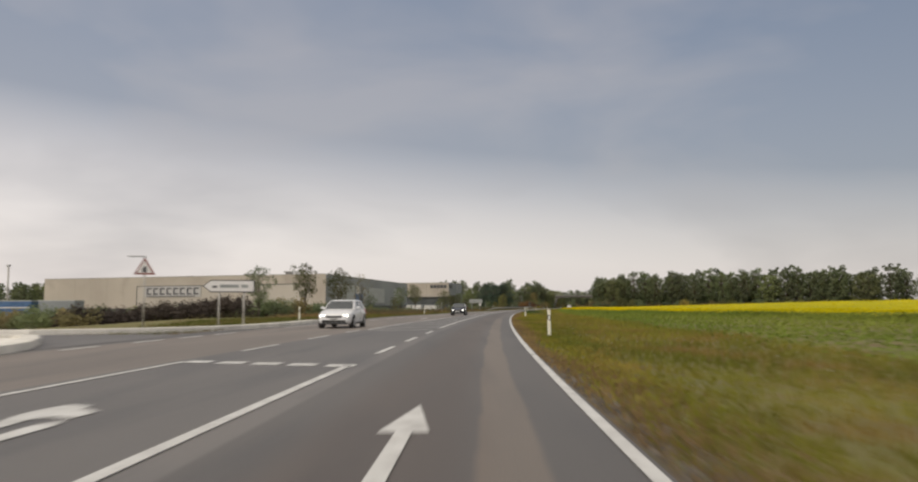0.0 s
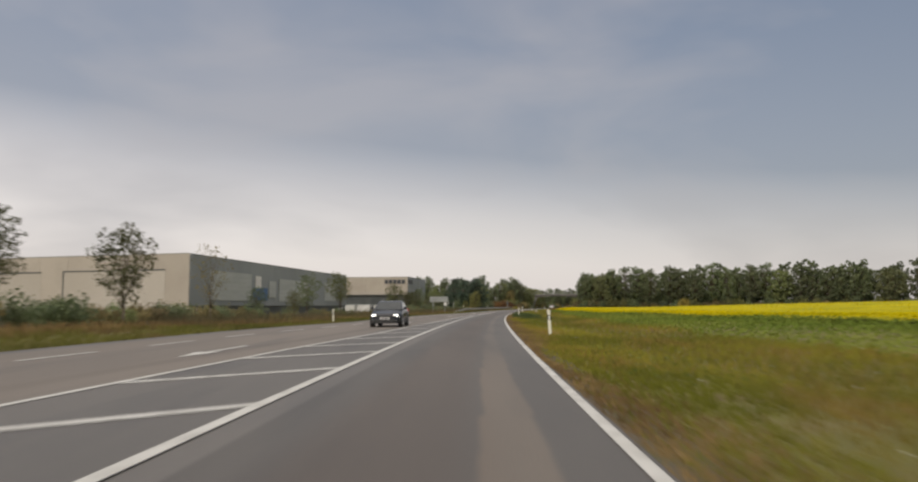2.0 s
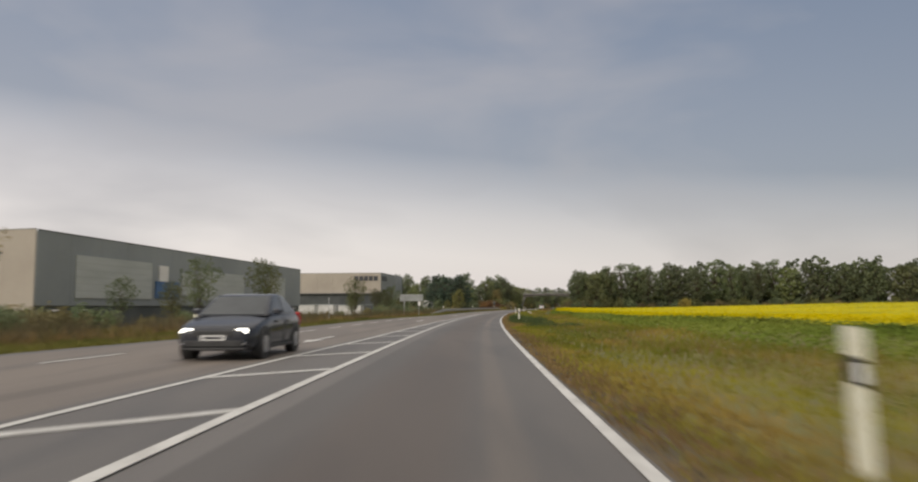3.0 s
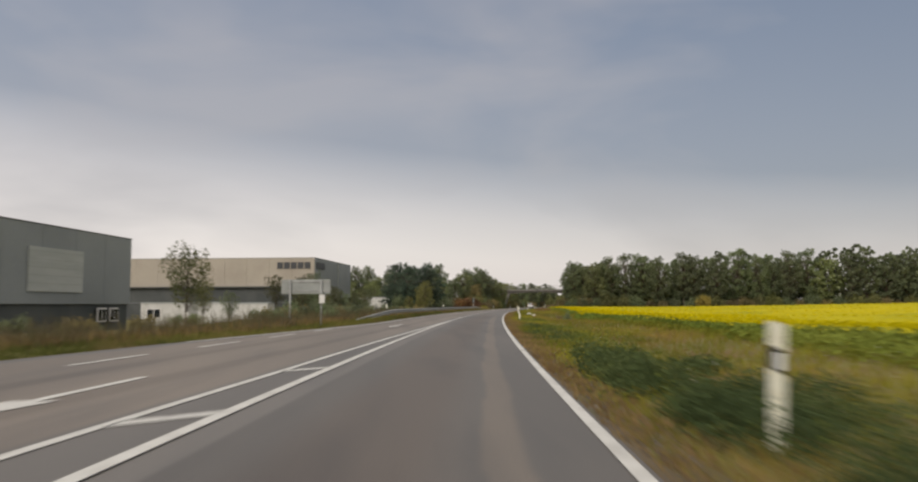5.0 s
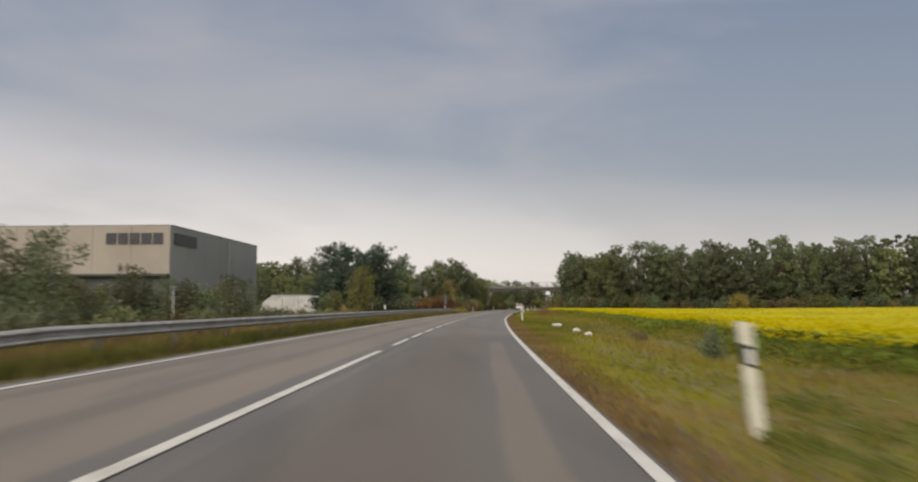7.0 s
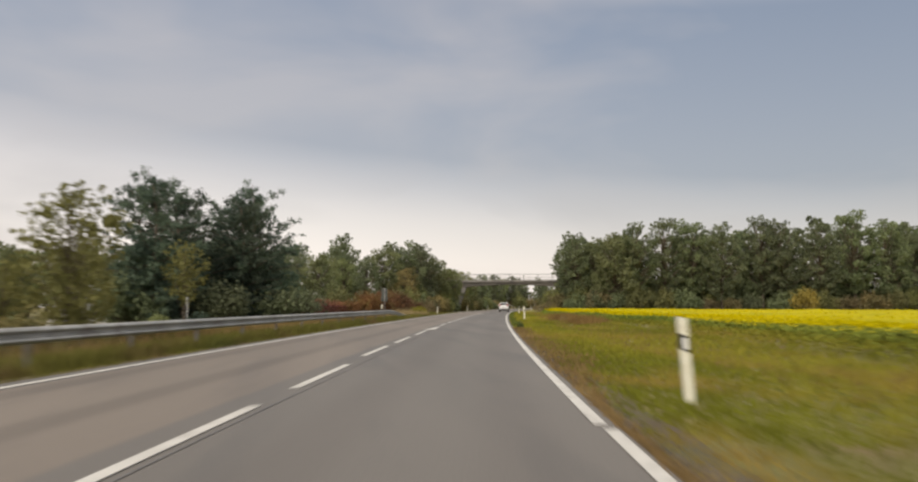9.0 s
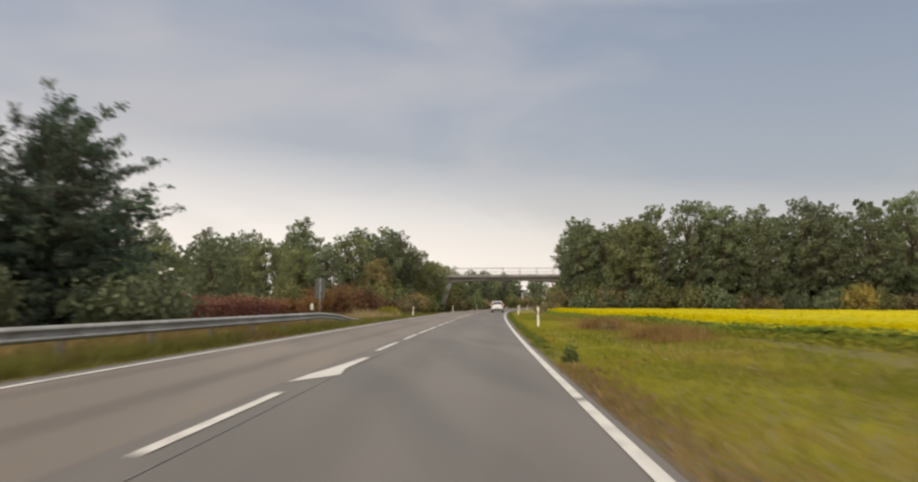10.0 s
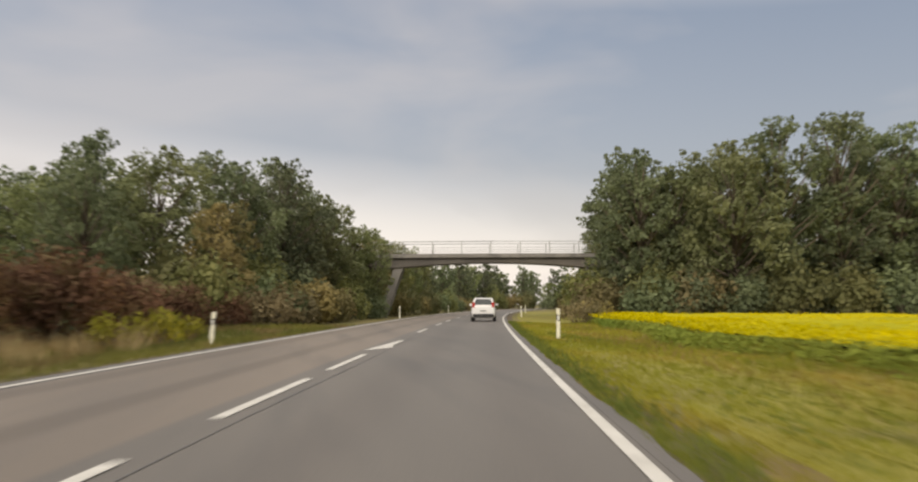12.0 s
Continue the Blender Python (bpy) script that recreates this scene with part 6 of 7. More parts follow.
# ---- guide posts ----
def guide_post(m=None, lean=0.0):
    p = thing("guide_post", "white plastic guide post with a black slanted band", "guide post", "guide posts along the road")
    outline = [(-0.06, -0.045), (-0.02, -0.06), (0.05, -0.05), (0.06, 0.0), (0.05, 0.05), (-0.02, 0.06), (-0.06, 0.045)]
    bm = bmesh.new()
    lower = [bm.verts.new((x, y, -0.2)) for x, y in outline]
    upper = [bm.verts.new((x, y, 0.60 - x * 0.5)) for x, y in outline]
    band0 = [bm.verts.new((x * 0.985, y * 0.985, 0.60 - x * 0.5)) for x, y in outline]
    n = len(outline)
    for k in range(n):
        bm.faces.new((lower[k], lower[(k + 1) % n], upper[(k + 1) % n], upper[k]))
    bm.faces.new(lower[::-1])
    bm.faces.new(upper)
    for v in band0:
        bm.verts.remove(v)
    part("shaft", bm, POST_WHITE, p)
    for name, z0, z1, mat_, slant, shrink in (("band", 0.60, 0.79, POST_BLACK, 0.5, 0.99), ("head", 0.79, 1.0, POST_WHITE, 0.5, 1.0)):
        bm = bmesh.new()
        lo = [bm.verts.new((x * shrink, y * shrink, z0 - x * slant)) for x, y in outline]
        hi = [bm.verts.new((x * shrink, y * shrink, z1 - x * slant * (1 if name == "band" else 0.6))) for x, y in outline]
        for k in range(n):
            bm.faces.new((lo[k], lo[(k + 1) % n], hi[(k + 1) % n], hi[k]))
        bm.faces.new(lo[::-1])
        bm.faces.new(hi)
        ob = part(name, bm, mat_, p, "black slanted band" if name == "band" else "")
        if name == "band":
            part("reflector", box(-0.034, 0.03, -0.067, -0.05, 0.628, 0.762), REFLECTOR, ob)
            part("reflector", box(-0.034, 0.03, 0.05, 0.067, 0.628, 0.762), REFLECTOR, ob)
    return p


post = guide_post()
POSTS = ((29.4, 2.42, 0), (80.2, 2.62, -3), (131.0, 2.5, 2), (181.7, 2.45, -6), (234.5, 2.47, -4), (287.6, 2.58, 0), (328.0, 2.52, 0), (372, 2.7, 0), (402, 3.0, 0))
for k, (s, u, lean) in enumerate(POSTS):
    x, y = road_xy(s, u)
    m = pose(float(x), float(y), float(land(s, u)) + 0.02, 0, lean, -heading(s))
    if k:
        copy_thing(post, m)
    else:
        post.matrix_basis = m
for s, u, lean in ((55.6, -14.6, 0), (105.5, -11.6, 0), (326, -8.4, -4), (365.9, -7.6, 0), (405, -7.6, 0)):
    x, y = road_xy(s, u)
    copy_thing(post, pose(float(x), float(y), float(land(s, u)) + 0.03, 0, lean, -heading(s) + 180))


# ---- guard rail ----
def guard_rail(s0, s1, u, ramp):
    rail = thing("guard_rail", "grey galvanised steel guard rail with sloped ends", "guard rail", kind="structure")
    wave = [(-0.155, 0.0), (-0.125, 0.055), (-0.09, 0.08), (-0.05, 0.055), (-0.03, 0.0), (0.03, 0.0), (0.05, 0.055), (0.09, 0.08), (0.125, 0.055), (0.155, 0.0)]

    def top(s):
        return float(0.60 * smooth(s0 - 1, s0 + ramp, s) * smooth(s1 + 1, s1 - ramp, s)) + 0.0

    def side(s):
        return u - 0.9 * float(1 - smooth(s0, s0 + ramp, s))

    piece = 4.0
    n = int((s1 - s0) / piece)
    for k in range(n):
        a, b = s0 + k * piece, s0 + (k + 1) * piece + 0.06
        verts = []
        for s in (a, b):
            for z, o in wave:
                x, y = road_xy(s, side(s) + o + (0.004 if k % 2 else 0))
                verts.append((float(x), float(y), float(top(s)) + z))
        for s in (a, b):
            for z, o in wave:
                x, y = road_xy(s, side(s) + o - 0.006 + (0.004 if k % 2 else 0))
                verts.append((float(x), float(y), float(top(s)) + z))
        w = len(wave)
        faces = [(i, i + 1, w + i + 1, w + i) for i in range(w - 1)] + [(2 * w + i + 1, 2 * w + i, 3 * w + i, 3 * w + i + 1) for i in range(w - 1)]
        faces += [(0, w, 3 * w, 2 * w), (w - 1, 3 * w - 1, 4 * w - 1, 2 * w - 1)]
        part("beam", mesh_of("beam", verts, faces, GALV), GALV, rail)
        sm = a + 2.0
        x, y = road_xy(sm, side(sm) - 0.07)
        ob = part("rail_post", box(-0.05, 0.05, -0.03, 0.03, -0.5, top(sm) + 0.08), GALV_DULL, rail)
        ob.matrix_basis = pose(float(x), float(y), 0, 0, 0, -heading(sm))
    return rail


guard_rail(177, 297, -8.2, 12)
for s, u in ((186.6, -8.42), (234.3, -8.42), (287.5, -9.2)):
    x, y = road_xy(s, u)
    r = thing("rail_reflector", "white reflector post fixed behind the guard rail", "guide post", "reflectors on the rail", m=pose(float(x), float(y), 0, 0, 0, -heading(s)))
    part("bracket", box(-0.03, 0.03, -0.03, 0.03, 0.3, 0.86), POST_BLACK, r)
    part("head", box(-0.06, 0.06, -0.045, 0.045, 0.86, 1.2), POST_WHITE, r, bevel=0.015)
    part("reflector", box(-0.03, 0.03, -0.055, -0.045, 0.9, 1.04), REFLECTOR, r)


# ---- signs ----
def direction_sign():
    d = thing("direction_sign", "white arrow-shaped direction sign on two steel posts", "road sign", m=at(37.3, -13.15, 0, 20))
    def arrow(grow):
        return [(-1.18 - grow * 1.2, 0.0), (-0.86, 0.265 + grow), (1.22 + grow, 0.265 + grow), (1.22 + grow, -0.265 - grow), (-0.86, -0.265 - grow)]
    lift = lambda pts: [(x, z + 2.25) for x, z in pts]
    part("board", prism(lift(arrow(0.0)), -0.03, 0.0, "y"), SIGN_WHITE, d, bevel=0.01)
    part("border", prism(lift(arrow(0.05)), -0.022, 0.015, "y"), SIGN_BLACK, d, "black border")
    for a, b in ((-0.42, 0.50), (0.62, 0.95)):
        part("text_bar", box(a, b, -0.036, -0.03, 2.17, 2.33), SIGN_BACK, d)
    part("symbol", box(-0.78, -0.55, -0.036, -0.03, 2.17, 2.27), SIGN_BLACK, d)
    for x in (-0.45, 0.75):
        part("sign_post", tube((x, 0.06, -0.4), (x, 0.06, 2.5), 0.045), POLE, d, smooth_faces=True)


direction_sign()


def warning_sign():
    w = thing("warning_sign", "triangular warning sign with a faded red border on a pole", "road sign", m=at(35.2, -16.5, 0, 22))
    tri = lambda r: [(0, 3.1 + r), (-0.866 * r, 3.1 - r / 2), (0.866 * r, 3.1 - r / 2)]
    part("border", prism(tri(0.56), -0.03, 0.0, "y"), SIGN_RED, w, "faded red border")
    part("board", prism(tri(0.40), -0.036, -0.03, "y"), SIGN_WHITE, w)
    part("symbol", prism([(-0.09, 2.93), (0.09, 2.93), (0.1, 3.12), (0.0, 3.26), (-0.1, 3.12)], -0.042, -0.036, "y"), SIGN_BLACK, w, "black symbol")
    part("pole", tube((0, 0.05, -0.4), (0, 0.05, 3.72), 0.04), POLE, w, smooth_faces=True)
    part("bracket_arm", box(-0.75, 0.03, 0.0, 0.05, 3.66, 3.72), GALV, w)


warning_sign()


def board_from_behind():
    b = thing("large_board", "large grey road board seen from behind on two posts", "road sign", m=at(168.7, -10.45, 0, 0))
    base = -float(land(168.7, -10.45))
    part("board", box(-1.5, 1.42, -0.02, 0.03, base + 1.8, base + 2.65), SIGN_BACK, b, bevel=0.01)
    for z in (1.95, 2.5):
        part("stiffener", box(-1.45, 1.37, -0.06, -0.02, base + z, base + z + 0.06), GALV, b)
    for x in (-0.95, 0.9):
        part("sign_post", tube((x, -0.1, -0.4), (x, -0.1, base + 2.66), 0.05), GALV, b, smooth_faces=True)
    part("plate", box(0.8, 1.12, -0.16, -0.13, base + 1.25, base + 1.75), SIGN_WHITE, b)


board_from_behind()


def small_sign(s, u, top, plate, label):
    w = thing("small_sign", label, "road sign", m=at(s, u))
    part("pole", tube((0, 0, -0.3), (0, 0, top), 0.028), GALV, w, smooth_faces=True)
    if plate:
        part("plate", box(-0.3, 0.24, 0.04, 0.06, top - 1.15, top - 0.02), SIGN_DARK, w, bevel=0.01)
        for z in (0.25, 0.85):
            part("clamp", box(-0.09, 0.09, -0.045, 0.04, top - z - 0.03, top - z + 0.03), GALV_DULL, w)
    else:
        part("cap", box(-0.055, 0.055, -0.05, 0.05, top - 0.1, top), GALV, w, bevel=0.02)


small_sign(290.4, -9.45, 2.75, True, "dark sign plate seen from behind on a thin pole")


def twin_lamp_pole(s, u, tall):
    w = thing("lamp_pole", "thin pale pole with two small white lamps behind the hedge", "lamp", m=at(s, u))
    part("pole", tube((0, 0, -0.3), (0, 0, tall), 0.06, 0.045), POLE, w, smooth_faces=True)
    part("cross_arm", tube((-0.55, 0, tall - 0.25), (0.55, 0, tall + 0.1), 0.03), POLE, w)
    for x, dz in ((-0.55, -0.25), (0.55, 0.1)):
        part("lamp_head", box(x - 0.2, x + 0.2, -0.16, 0.12, tall + dz - 0.1, tall + dz + 0.12), SIGN_WHITE, w, "small white lamp head", bevel=0.03)
    part("bracket", box(-0.22, 0.22, -0.05, 0.05, tall - 1.35, tall - 1.2), SIGN_WHITE, w)


twin_lamp_pole(318.9, -31.4, 5.6)
small_sign(262.1, -14.85, 1.75, False, "short pale pole behind the guard rail")
small_sign(139, -13.6, 2.0, False, "short pale pole on the grass verge")
small_sign(205, -12.6, 2.1, False, "thin pale pole behind the guard rail")


def marker_stone(s, u, w, d, h, turn):
    """A rough field stone, half sunk into the turf."""
    rng = np.random.default_rng(int(s * 10))
    k = tagged(new("marker_stone"), "small pale stone lying on the verge", "stone", "stones on the verge")
    k.matrix_basis = at(s, u, 0, turn)
    bm = bmesh.new()
    bmesh.ops.create_icosphere(bm, subdivisions=2, radius=0.5)
    for v in bm.verts:
        f = 1 + 0.3 * noise.noise(v.co * 2.3 + Vector((s, u, 0))) + rng.uniform(-0.04, 0.04)
        v.co = Vector((v.co.x * w * f * 1.2, v.co.y * d * f * 1.2, h * (0.35 + v.co.z * 1.25 * f)))
    part("stone", bm, STONE, k)


marker_stone(207.0, 4.4, 0.3, 0.4, 0.22, 15)
marker_stone(211.5, 4.4, 0.35, 0.35, 0.2, 40)
marker_stone(218.0, 4.0, 0.5, 0.3, 0.22, 5)


# ---- footbridge ----
def footbridge():
    s = 378.6
    x, y = road_xy(s, 0.0)
    b = thing("footbridge", "concrete bridge over the road with a thin metal railing", "bridge", m=pose(float(x), float(y), 0, 0, 0, -10.6))
    half = 1.7
    xs = np.linspace(-24, 22, 24)
    soffit = lambda a: 4.62 + 0.62 * (1 - min(1.0, abs(a + 0.3) / 10.5) ** 2)
    deck = lambda a: 6.02 + 0.10 * (1 - (a / 24) ** 2)
    outline = [(float(a), soffit(a)) for a in xs] + [(float(a), deck(a) - 0.34) for a in xs[::-1]]
    part("girder", prism(outline, -half + 0.35, half - 0.35, "y"), CONCRETE_DARK, b, "dark arched concrete girder")
    for y0, y1 in ((-half, -half + 0.3), (half - 0.3, half)):
        outline = [(float(a), deck(a) - 0.38) for a in xs] + [(float(a), deck(a)) for a in xs[::-1]]
        part("edge_beam", prism(outline, y0, y1, "y"), CONCRETE, b)
    outline = [(float(a), deck(a) - 0.336) for a in xs] + [(float(a), deck(a) - 0.06) for a in xs[::-1]]
    part("deck_slab", prism(outline, -half + 0.304, half - 0.304, "y"), CONCRETE, b)
    for side in (-1, 1):
        yy = side * (half - 0.12)
        rail = part("railing", tube((-24, yy, deck(-24) + 1.22), (0, yy, deck(0) + 1.22), 0.035), GALV, b, "thin metal railing", smooth_faces=True)
        for a, c in (((0, 1.22), (22, 1.22)), ((-24, 0.62), (0, 0.62)), ((0, 0.62), (22, 0.62)), ((-24, 0.2), (0, 0.2)), ((0, 0.2), (22, 0.2))):
            part("rail_bar", tube((a[0], yy, deck(a[0]) + a[1]), (c[0], yy, deck(c[0]) + c[1]), 0.03 if a[1] > 1 else 0.022), GALV, rail)
        for a in np.arange(-23.5, 22, 2.9):
            part("rail_post", box(float(a) - 0.035, float(a) + 0.035, yy - 0.03, yy + 0.03, deck(a) - 0.1, deck(a) + 1.22), GALV, rail)
    # slanted legs
    for side in (-1, 1):
        for yy in (-0.9, 0.9):
            bm = prism([(side * 9.0, 4.9), (side * 9.9, 4.9), (side * 11.6, -0.6), (side * 10.9, -0.6)], yy - 0.3, yy + 0.3, "y")
            part("leg", bm, CONCRETE, b)
        part("abutment", box(side * 23 - 3, side * 23 + 3, -2.2, 2.2, -1.5, 5.6), CONCRETE, b)


footbridge()

# ---- vehicles ----
def loft(stations):
    """A closed body from cross-sections: y and a list of (x, z) from the middle of the floor round to the middle of the top (right half)."""
    bm = bmesh.new()
    rings = []
    for y, half in stations:
        full = [(x, z) for x, z in half] + [(-x, z) for x, z in half[-2:0:-1]]
        rings.append([bm.verts.new((x, y, z)) for x, z in full])
    n = len(rings[0])
    for a, b in zip(rings, rings[1:]):
        for k in range(n):
            bm.faces.new((a[k], a[(k + 1) % n], b[(k + 1) % n], b[k]))
    bm.faces.new(rings[0][::-1])
    bm.faces.new(rings[-1])
    bmesh.ops.recalc_face_normals(bm, faces=bm.faces)
    return bm


def patch(corners, a0, a1, b0, b1, out, thick=0.006, n=4):
    """A thin plate on the bilinear face given by four corners (along a: 0-1, along b: 0-3)."""
    c = [Vector(v) for v in corners]
    normal = (c[1] - c[0]).cross(c[3] - c[0]).normalized()
    bm = bmesh.new()
    lay = []
    for lift in (out, out + thick):
        grid = []
        for i in range(n + 1):
            for j in range(n + 1):
                a, b = a0 + (a1 - a0) * i / n, b0 + (b1 - b0) * j / n
                p = c[0].lerp(c[1], a).lerp(c[3].lerp(c[2], a), b)
                grid.append(bm.verts.new(p + normal * lift))
        lay.append(grid)
    k = n + 1
    for g_, flip in ((lay[1], False), (lay[0], True)):
        for i in range(n):
            for j in range(n):
                q = (g_[i * k + j], g_[(i + 1) * k + j], g_[(i + 1) * k + j + 1], g_[i * k + j + 1])
                bm.faces.new(q[::-1] if flip else q)
    rim = [i * k for i in range(n)] + [n * k + j for j in range(n)] + [i * k + n for i in range(n, 0, -1)] + [j for j in range(n, 0, -1)]
    for q, r in zip(rim, rim[1:] + rim[:1]):
        bm.faces.new((lay[0][q], lay[0][r], lay[1][r], lay[1][q]))
    return bm


def wheel(car, x, y, r, wide):
    side = 1 if x > 0 else -1
    w = part("wheel", tube((x - side * wide, y, r), (x, y, r), r, sides=28), RUBBER, car, smooth_faces=False, bevel=0.02)
    part("rim", tube((x - side * 0.03, y, r), (x + side * 0.008, y, r), r * 0.64, r * 0.6, sides=24), RIM, w)
    for k in range(5):
        a = 2 * math.pi * k / 5
        bm = box(-0.03, 0.03, 0.05, r * 0.56, 0.0, 0.012)
        ob = part("spoke", bm, RIM, w)
        ob.matrix_basis = pose(x + side * 0.008, y, r, 0, 90 * side, 0) @ pose(0, 0, 0, 0, 0, math.degrees(a))


def build_car(name, label, L, W, H, hood, belt, screen0, screen1, roof1, tail, paint, lights_on, m, nose=0.62, group="", tail_up=0.0, tail_half=0.13):
    """A car that faces +y. hood, belt: heights; screen0/screen1: y where the windscreen starts and ends; roof1, tail: y of the roof's and the rear window's end."""
    car = thing(name, label, "car", group, m=m)
    h = W / 2
    f, r = L / 2, -L / 2

    def section(y, half, z0, zs, ztop, crown=0.03):
        return (y, [(0, z0), (half * 0.86, z0), (half * 0.965, z0 + 0.1), (half, zs * 0.72), (half * 0.985, zs), (half * 0.93, ztop - 0.015), (half * 0.55, ztop + crown * 0.7), (0, ztop + crown)])

    st = [section(f, h * 0.72, 0.30, 0.50, nose - 0.06), section(f - 0.07, h * 0.84, 0.22, 0.54, nose + 0.01), section(f - 0.25, h * 0.94, 0.19, 0.60, nose + 0.07),
          section(f - 0.6, h * 0.985, 0.19, 0.64, hood - 0.1), section(screen0 + 0.1, h, 0.19, 0.70, hood), section(screen0 - 0.25, h, 0.19, 0.72, belt),
          section(0, h, 0.19, 0.74, belt + 0.01), section(r + 0.9, h, 0.2, 0.76, belt + 0.03), section(r + 0.3, h * 0.97, 0.22, 0.78, belt + 0.03), section(r + 0.07, h * 0.93, 0.27, 0.76, belt + 0.01),
          section(r, h * 0.85, 0.33, 0.70, belt - 0.06)]
    part("body", loft(st), paint, car, smooth_faces=True, bevel=0.012)
    # cabin with its windows
    wb, wr = h * 0.93, h * 0.74
    zb = belt
    lo_f, lo_r, hi_f, hi_r = screen0, tail, screen1, roof1
    wr2 = wr * 0.97
    roofz = H
    P = {"fl": (-wb, lo_f, zb), "fr": (wb, lo_f, zb), "rl": (-wb, lo_r, zb + 0.02), "rr": (wb, lo_r, zb + 0.02),
         "Fl": (-wr, hi_f, roofz - 0.05), "Fr": (wr, hi_f, roofz - 0.05), "Rl": (-wr2, hi_r, roofz - 0.04), "Rr": (wr2, hi_r, roofz - 0.04)}
    bm = bmesh.new()
    v = {k: bm.verts.new(p) for k, p in P.items()}
    mid = [bm.verts.new((s_ * wr * 1.0, (hi_f + hi_r) / 2, roofz)) for s_ in (-1, 1)]
    midb = [bm.verts.new((s_ * wb, (lo_f + lo_r) / 2, zb + 0.01)) for s_ in (-1, 1)]
    for q in ((v["fl"], v["fr"], v["Fr"], v["Fl"]), (v["rr"], v["rl"], v["Rl"], v["Rr"]), (v["fl"], v["Fl"], mid[0], midb[0]), (midb[0], mid[0], v["Rl"], v["rl"]),
              (v["Fr"], v["fr"], midb[1], mid[1]), (mid[1], midb[1], v["rr"], v["Rr"]), (v["Fl"], v["Fr"], mid[1], mid[0]), (mid[0], mid[1], v["Rr"], v["Rl"])):
        bm.faces.new(q)
    bmesh.ops.recalc_face_normals(bm, faces=bm.faces)
    part("cabin", bm, paint, car, smooth_faces=True, bevel=0.05)
    part("windscreen", patch((P["fr"], P["fl"], P["Fl"], P["Fr"]), 0.05, 0.95, 0.05, 0.93, 0.004), CAR_GLASS, car, "dark windscreen")
    part("rear_window", patch((P["rl"], P["rr"], P["Rr"], P["Rl"]), 0.09, 0.91, 0.14, 0.9, 0.004), CAR_GLASS, car, "dark rear window")
    ym = (lo_f + lo_r) / 2
    yt = (hi_f + hi_r) / 2
    for sd in (-1, 1):
        fb, ft = (sd * wb, lo_f, zb), (sd * wr, hi_f, roofz - 0.05)
        mb, mt = (sd * wb, ym, zb + 0.01), (sd * wr, yt, roofz)
        rb, rt = (sd * wb, lo_r, zb + 0.02), (sd * wr2, hi_r, roofz - 0.04)
        one = (fb, mb, mt, ft) if sd < 0 else (mb, fb, ft, mt)
        two = (mb, rb, rt, mt) if sd < 0 else (rb, mb, mt, rt)
        for c_, a0, a1 in ((one, 0.2 if sd < 0 else 0.05, 0.95 if sd < 0 else 0.8), (two, 0.05 if sd < 0 else 0.2, 0.8 if sd < 0 else 0.95)):
            part("side_window", patch(c_, a0, a1, 0.08, 0.86, 0.004), CAR_GLASS, car)
        part("mirror", loft([(screen0 - 0.42, [(0, zb + 0.02), (0.1, zb + 0.03), (0.11, zb + 0.1), (0.08, zb + 0.16), (0, zb + 0.17)]), (screen0 - 0.3, [(0, zb + 0.04), (0.08, zb + 0.05), (0.09, zb + 0.1), (0.06, zb + 0.14), (0, zb + 0.15)])]), paint, car, bevel=0.015).location.x = sd * (h + 0.06)
        part("sill", box(sd * h * 0.99 - 0.02, sd * h * 0.99 + 0.02, r + 0.95, f - 1.0, 0.2, 0.29), TRIM_BLACK, car)
        for y in (f - 0.82, r + 0.78):
            # dark wheel arch, then the wheel
            part("wheel_arch", tube((sd * (h - 0.2), y, 0.33), (sd * (h + 0.006), y, 0.33), 0.375, sides=28), TRIM_BLACK, car)
            wheel(car, sd * (h + 0.016), y, 0.31, 0.2)
        # lamps
        hx = sd * h * 0.64
        lamp = loft([(f - 0.34, [(0, nose - 0.09), (0.17, nose - 0.09), (0.20, nose - 0.02), (0.16, nose + 0.045), (0, nose + 0.05)]), (f - 0.045, [(0, nose - 0.10), (0.12, nose - 0.10), (0.15, nose - 0.04), (0.11, nose + 0.01), (0, nose + 0.015)])])
        part("headlight", lamp, HEADLAMP if lights_on else HEADLAMP_OFF, car, "bright headlight" if lights_on else "clear headlight", bevel=0.02).location.x = hx
        part("fog_lamp", box(sd * h * 0.66 - 0.09, sd * h * 0.66 + 0.09, f - 0.14, f - 0.02, 0.33, 0.39), HEADLAMP_OFF, car)
        tl = [(0.0, belt - 0.28 + tail_up), (tail_half, belt - 0.28 + tail_up), (tail_half * 1.1, belt - 0.1 + tail_up), (tail_half, belt + 0.06 + tail_up), (0, belt + 0.06 + tail_up)]
        part("tail_light", loft([(r - 0.012, tl), (r + 0.22, tl)]), TAIL_RED, car, "red tail light", bevel=0.02).location.x = sd * (h * 0.83 - 0.04)
        for y in (0.25, -0.75):
            part("door_handle", box(sd * h - 0.01, sd * h + 0.025, y, y + 0.2, belt - 0.16, belt - 0.12), paint, car)
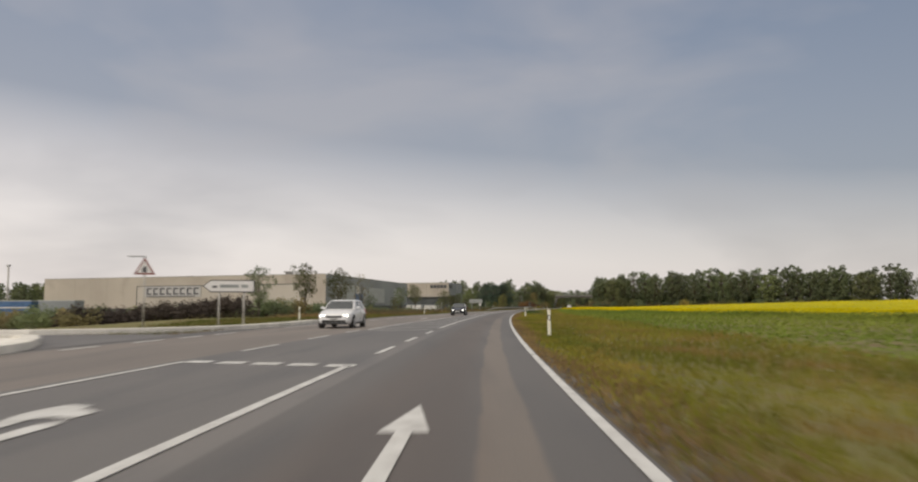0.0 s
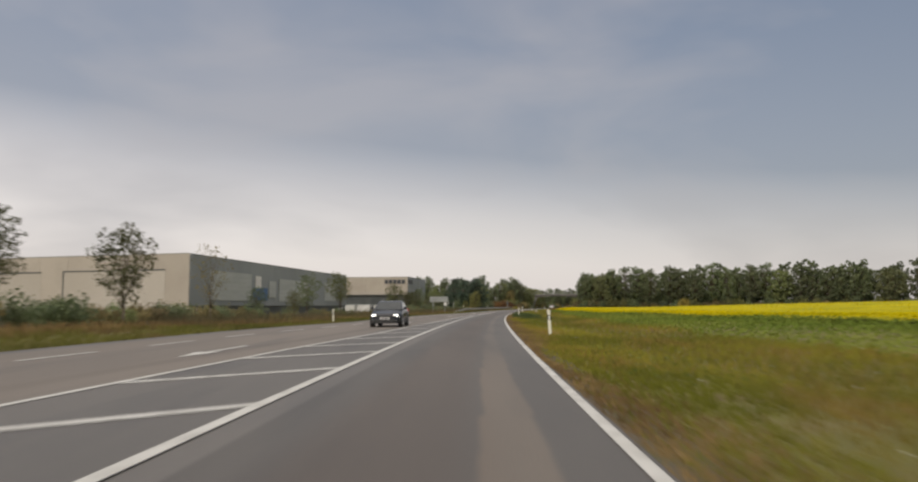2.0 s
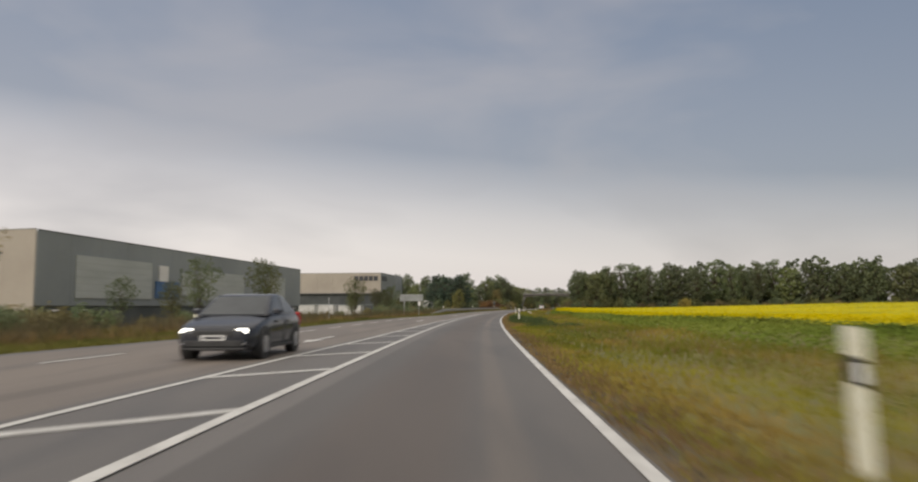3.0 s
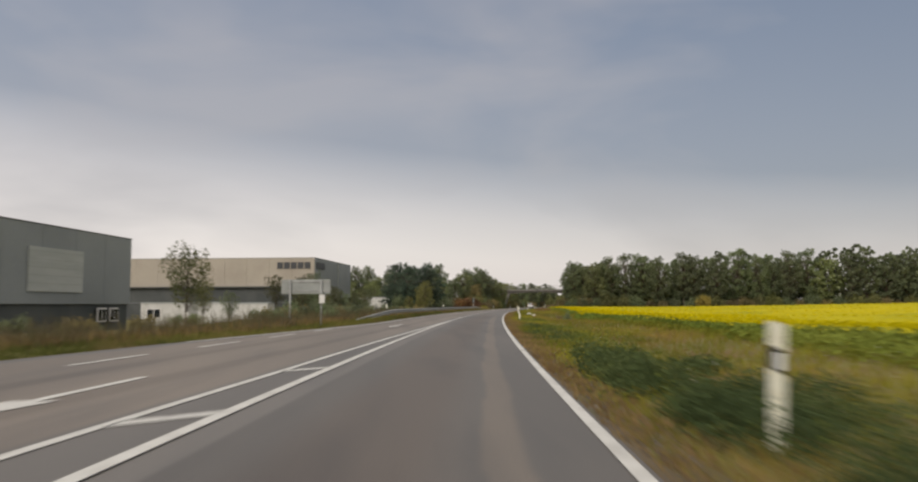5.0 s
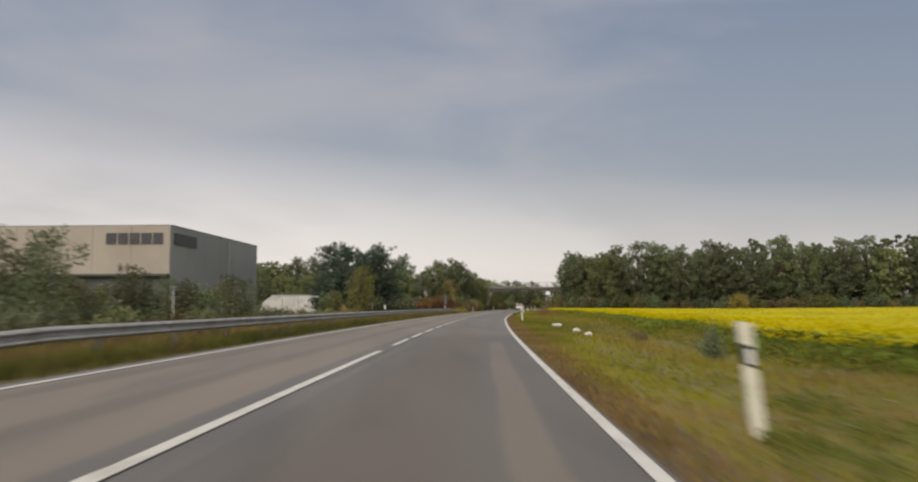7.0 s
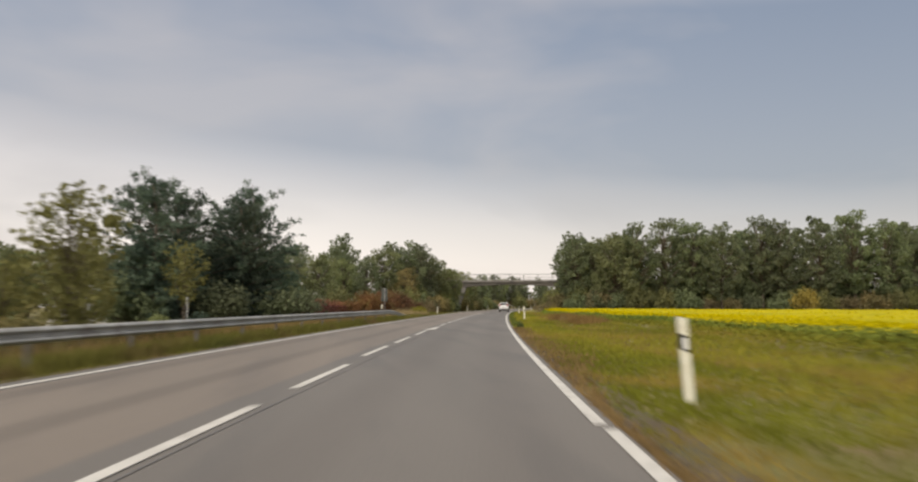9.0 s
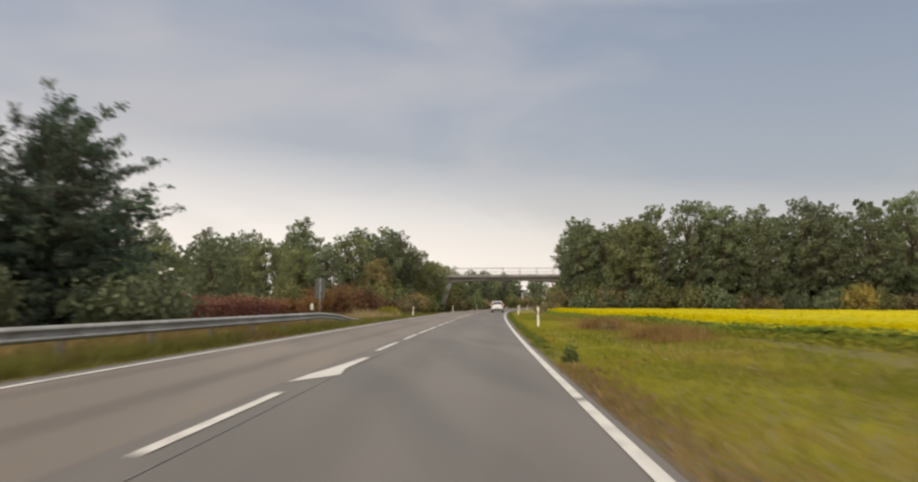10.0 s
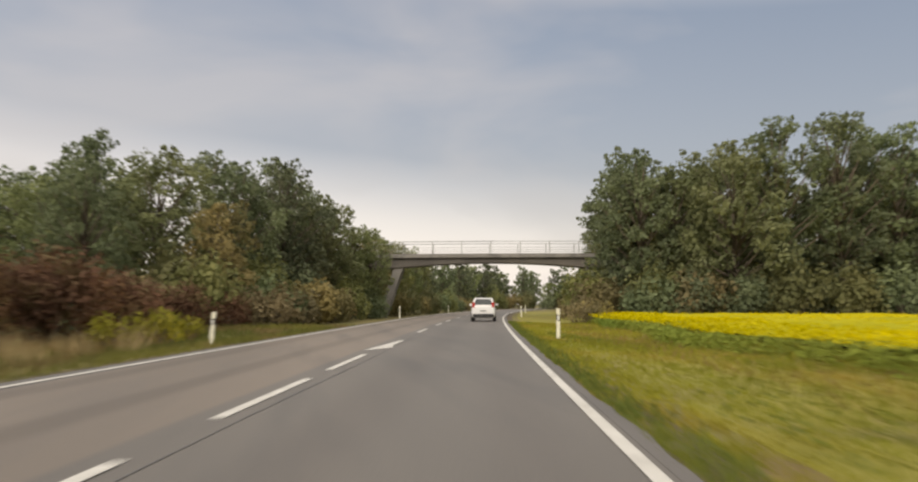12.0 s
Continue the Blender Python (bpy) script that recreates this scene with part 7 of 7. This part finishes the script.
        part("door_joint", box(sd * h * 0.997 - 0.006, sd * h * 0.997 + 0.008, -0.36, -0.345, 0.3, belt - 0.03), TRIM_BLACK, car)
    part("grille", box(-0.42, 0.42, f - 0.1, f + 0.006, nose - 0.14, nose - 0.02), TRIM_BLACK, car, "black grille", bevel=0.02)
    part("lower_grille", box(-0.62, 0.62, f - 0.14, f + 0.012, 0.28, 0.42), TRIM_BLACK, car, bevel=0.02)
    for y, sg in ((f, 1), (r, -1)):
        zp = 0.47 if sg > 0 else belt - 0.3
        pl = part("number_plate", box(-0.26, 0.26, y + sg * 0.014 - 0.008, y + sg * 0.014 + 0.008, zp - 0.055, zp + 0.055), PLATE, car, "white plate with a plain dark bar")
        part("plate_bar", box(-0.19, 0.19, y + sg * 0.024 - 0.003, y + sg * 0.024 + 0.003, zp - 0.025, zp + 0.025), SIGN_BLACK, pl)
    part("rear_bumper", box(-h * 0.84, h * 0.84, r - 0.03, r + 0.2, 0.28, 0.5), TRIM_BLACK, car, "dark lower bumper", bevel=0.05)
    part("front_lip", box(-h * 0.78, h * 0.78, f - 0.2, f + 0.01, 0.2, 0.27), TRIM_BLACK, car, bevel=0.03)
    return car


def on_lane(s, u, turn=0.0):
    x, y = road_xy(s, u)
    return pose(float(x), float(y), 0.012, 0, 0, -heading(s) + turn)


# small white hatchback ahead in the lane: seen from behind
build_car("hatchback", "small white hatchback driving ahead, seen from behind", 3.6, 1.62, 1.53, 0.93, 0.98, 0.95, 0.28, -1.42, -1.74, CAR_WHITE, False, on_lane(353.5, -0.22), nose=0.68, tail_up=0.2, tail_half=0.075)
# oncoming cars
build_car("estate_car", "white oncoming estate car with headlights on", 4.55, 1.80, 1.48, 0.92, 0.95, 1.05, 0.25, -1.75, -2.15, CAR_WHITE, True, on_lane(40.6, -8.0, 180), nose=0.66, group="oncoming cars")
build_car("dark_saloon", "dark blue oncoming saloon with bright headlights", 4.3, 1.74, 1.43, 0.88, 0.92, 1.0, 0.15, -1.0, -1.75, CAR_DARK, True, on_lane(92.8, -5.5, 180), nose=0.64, group="oncoming cars")
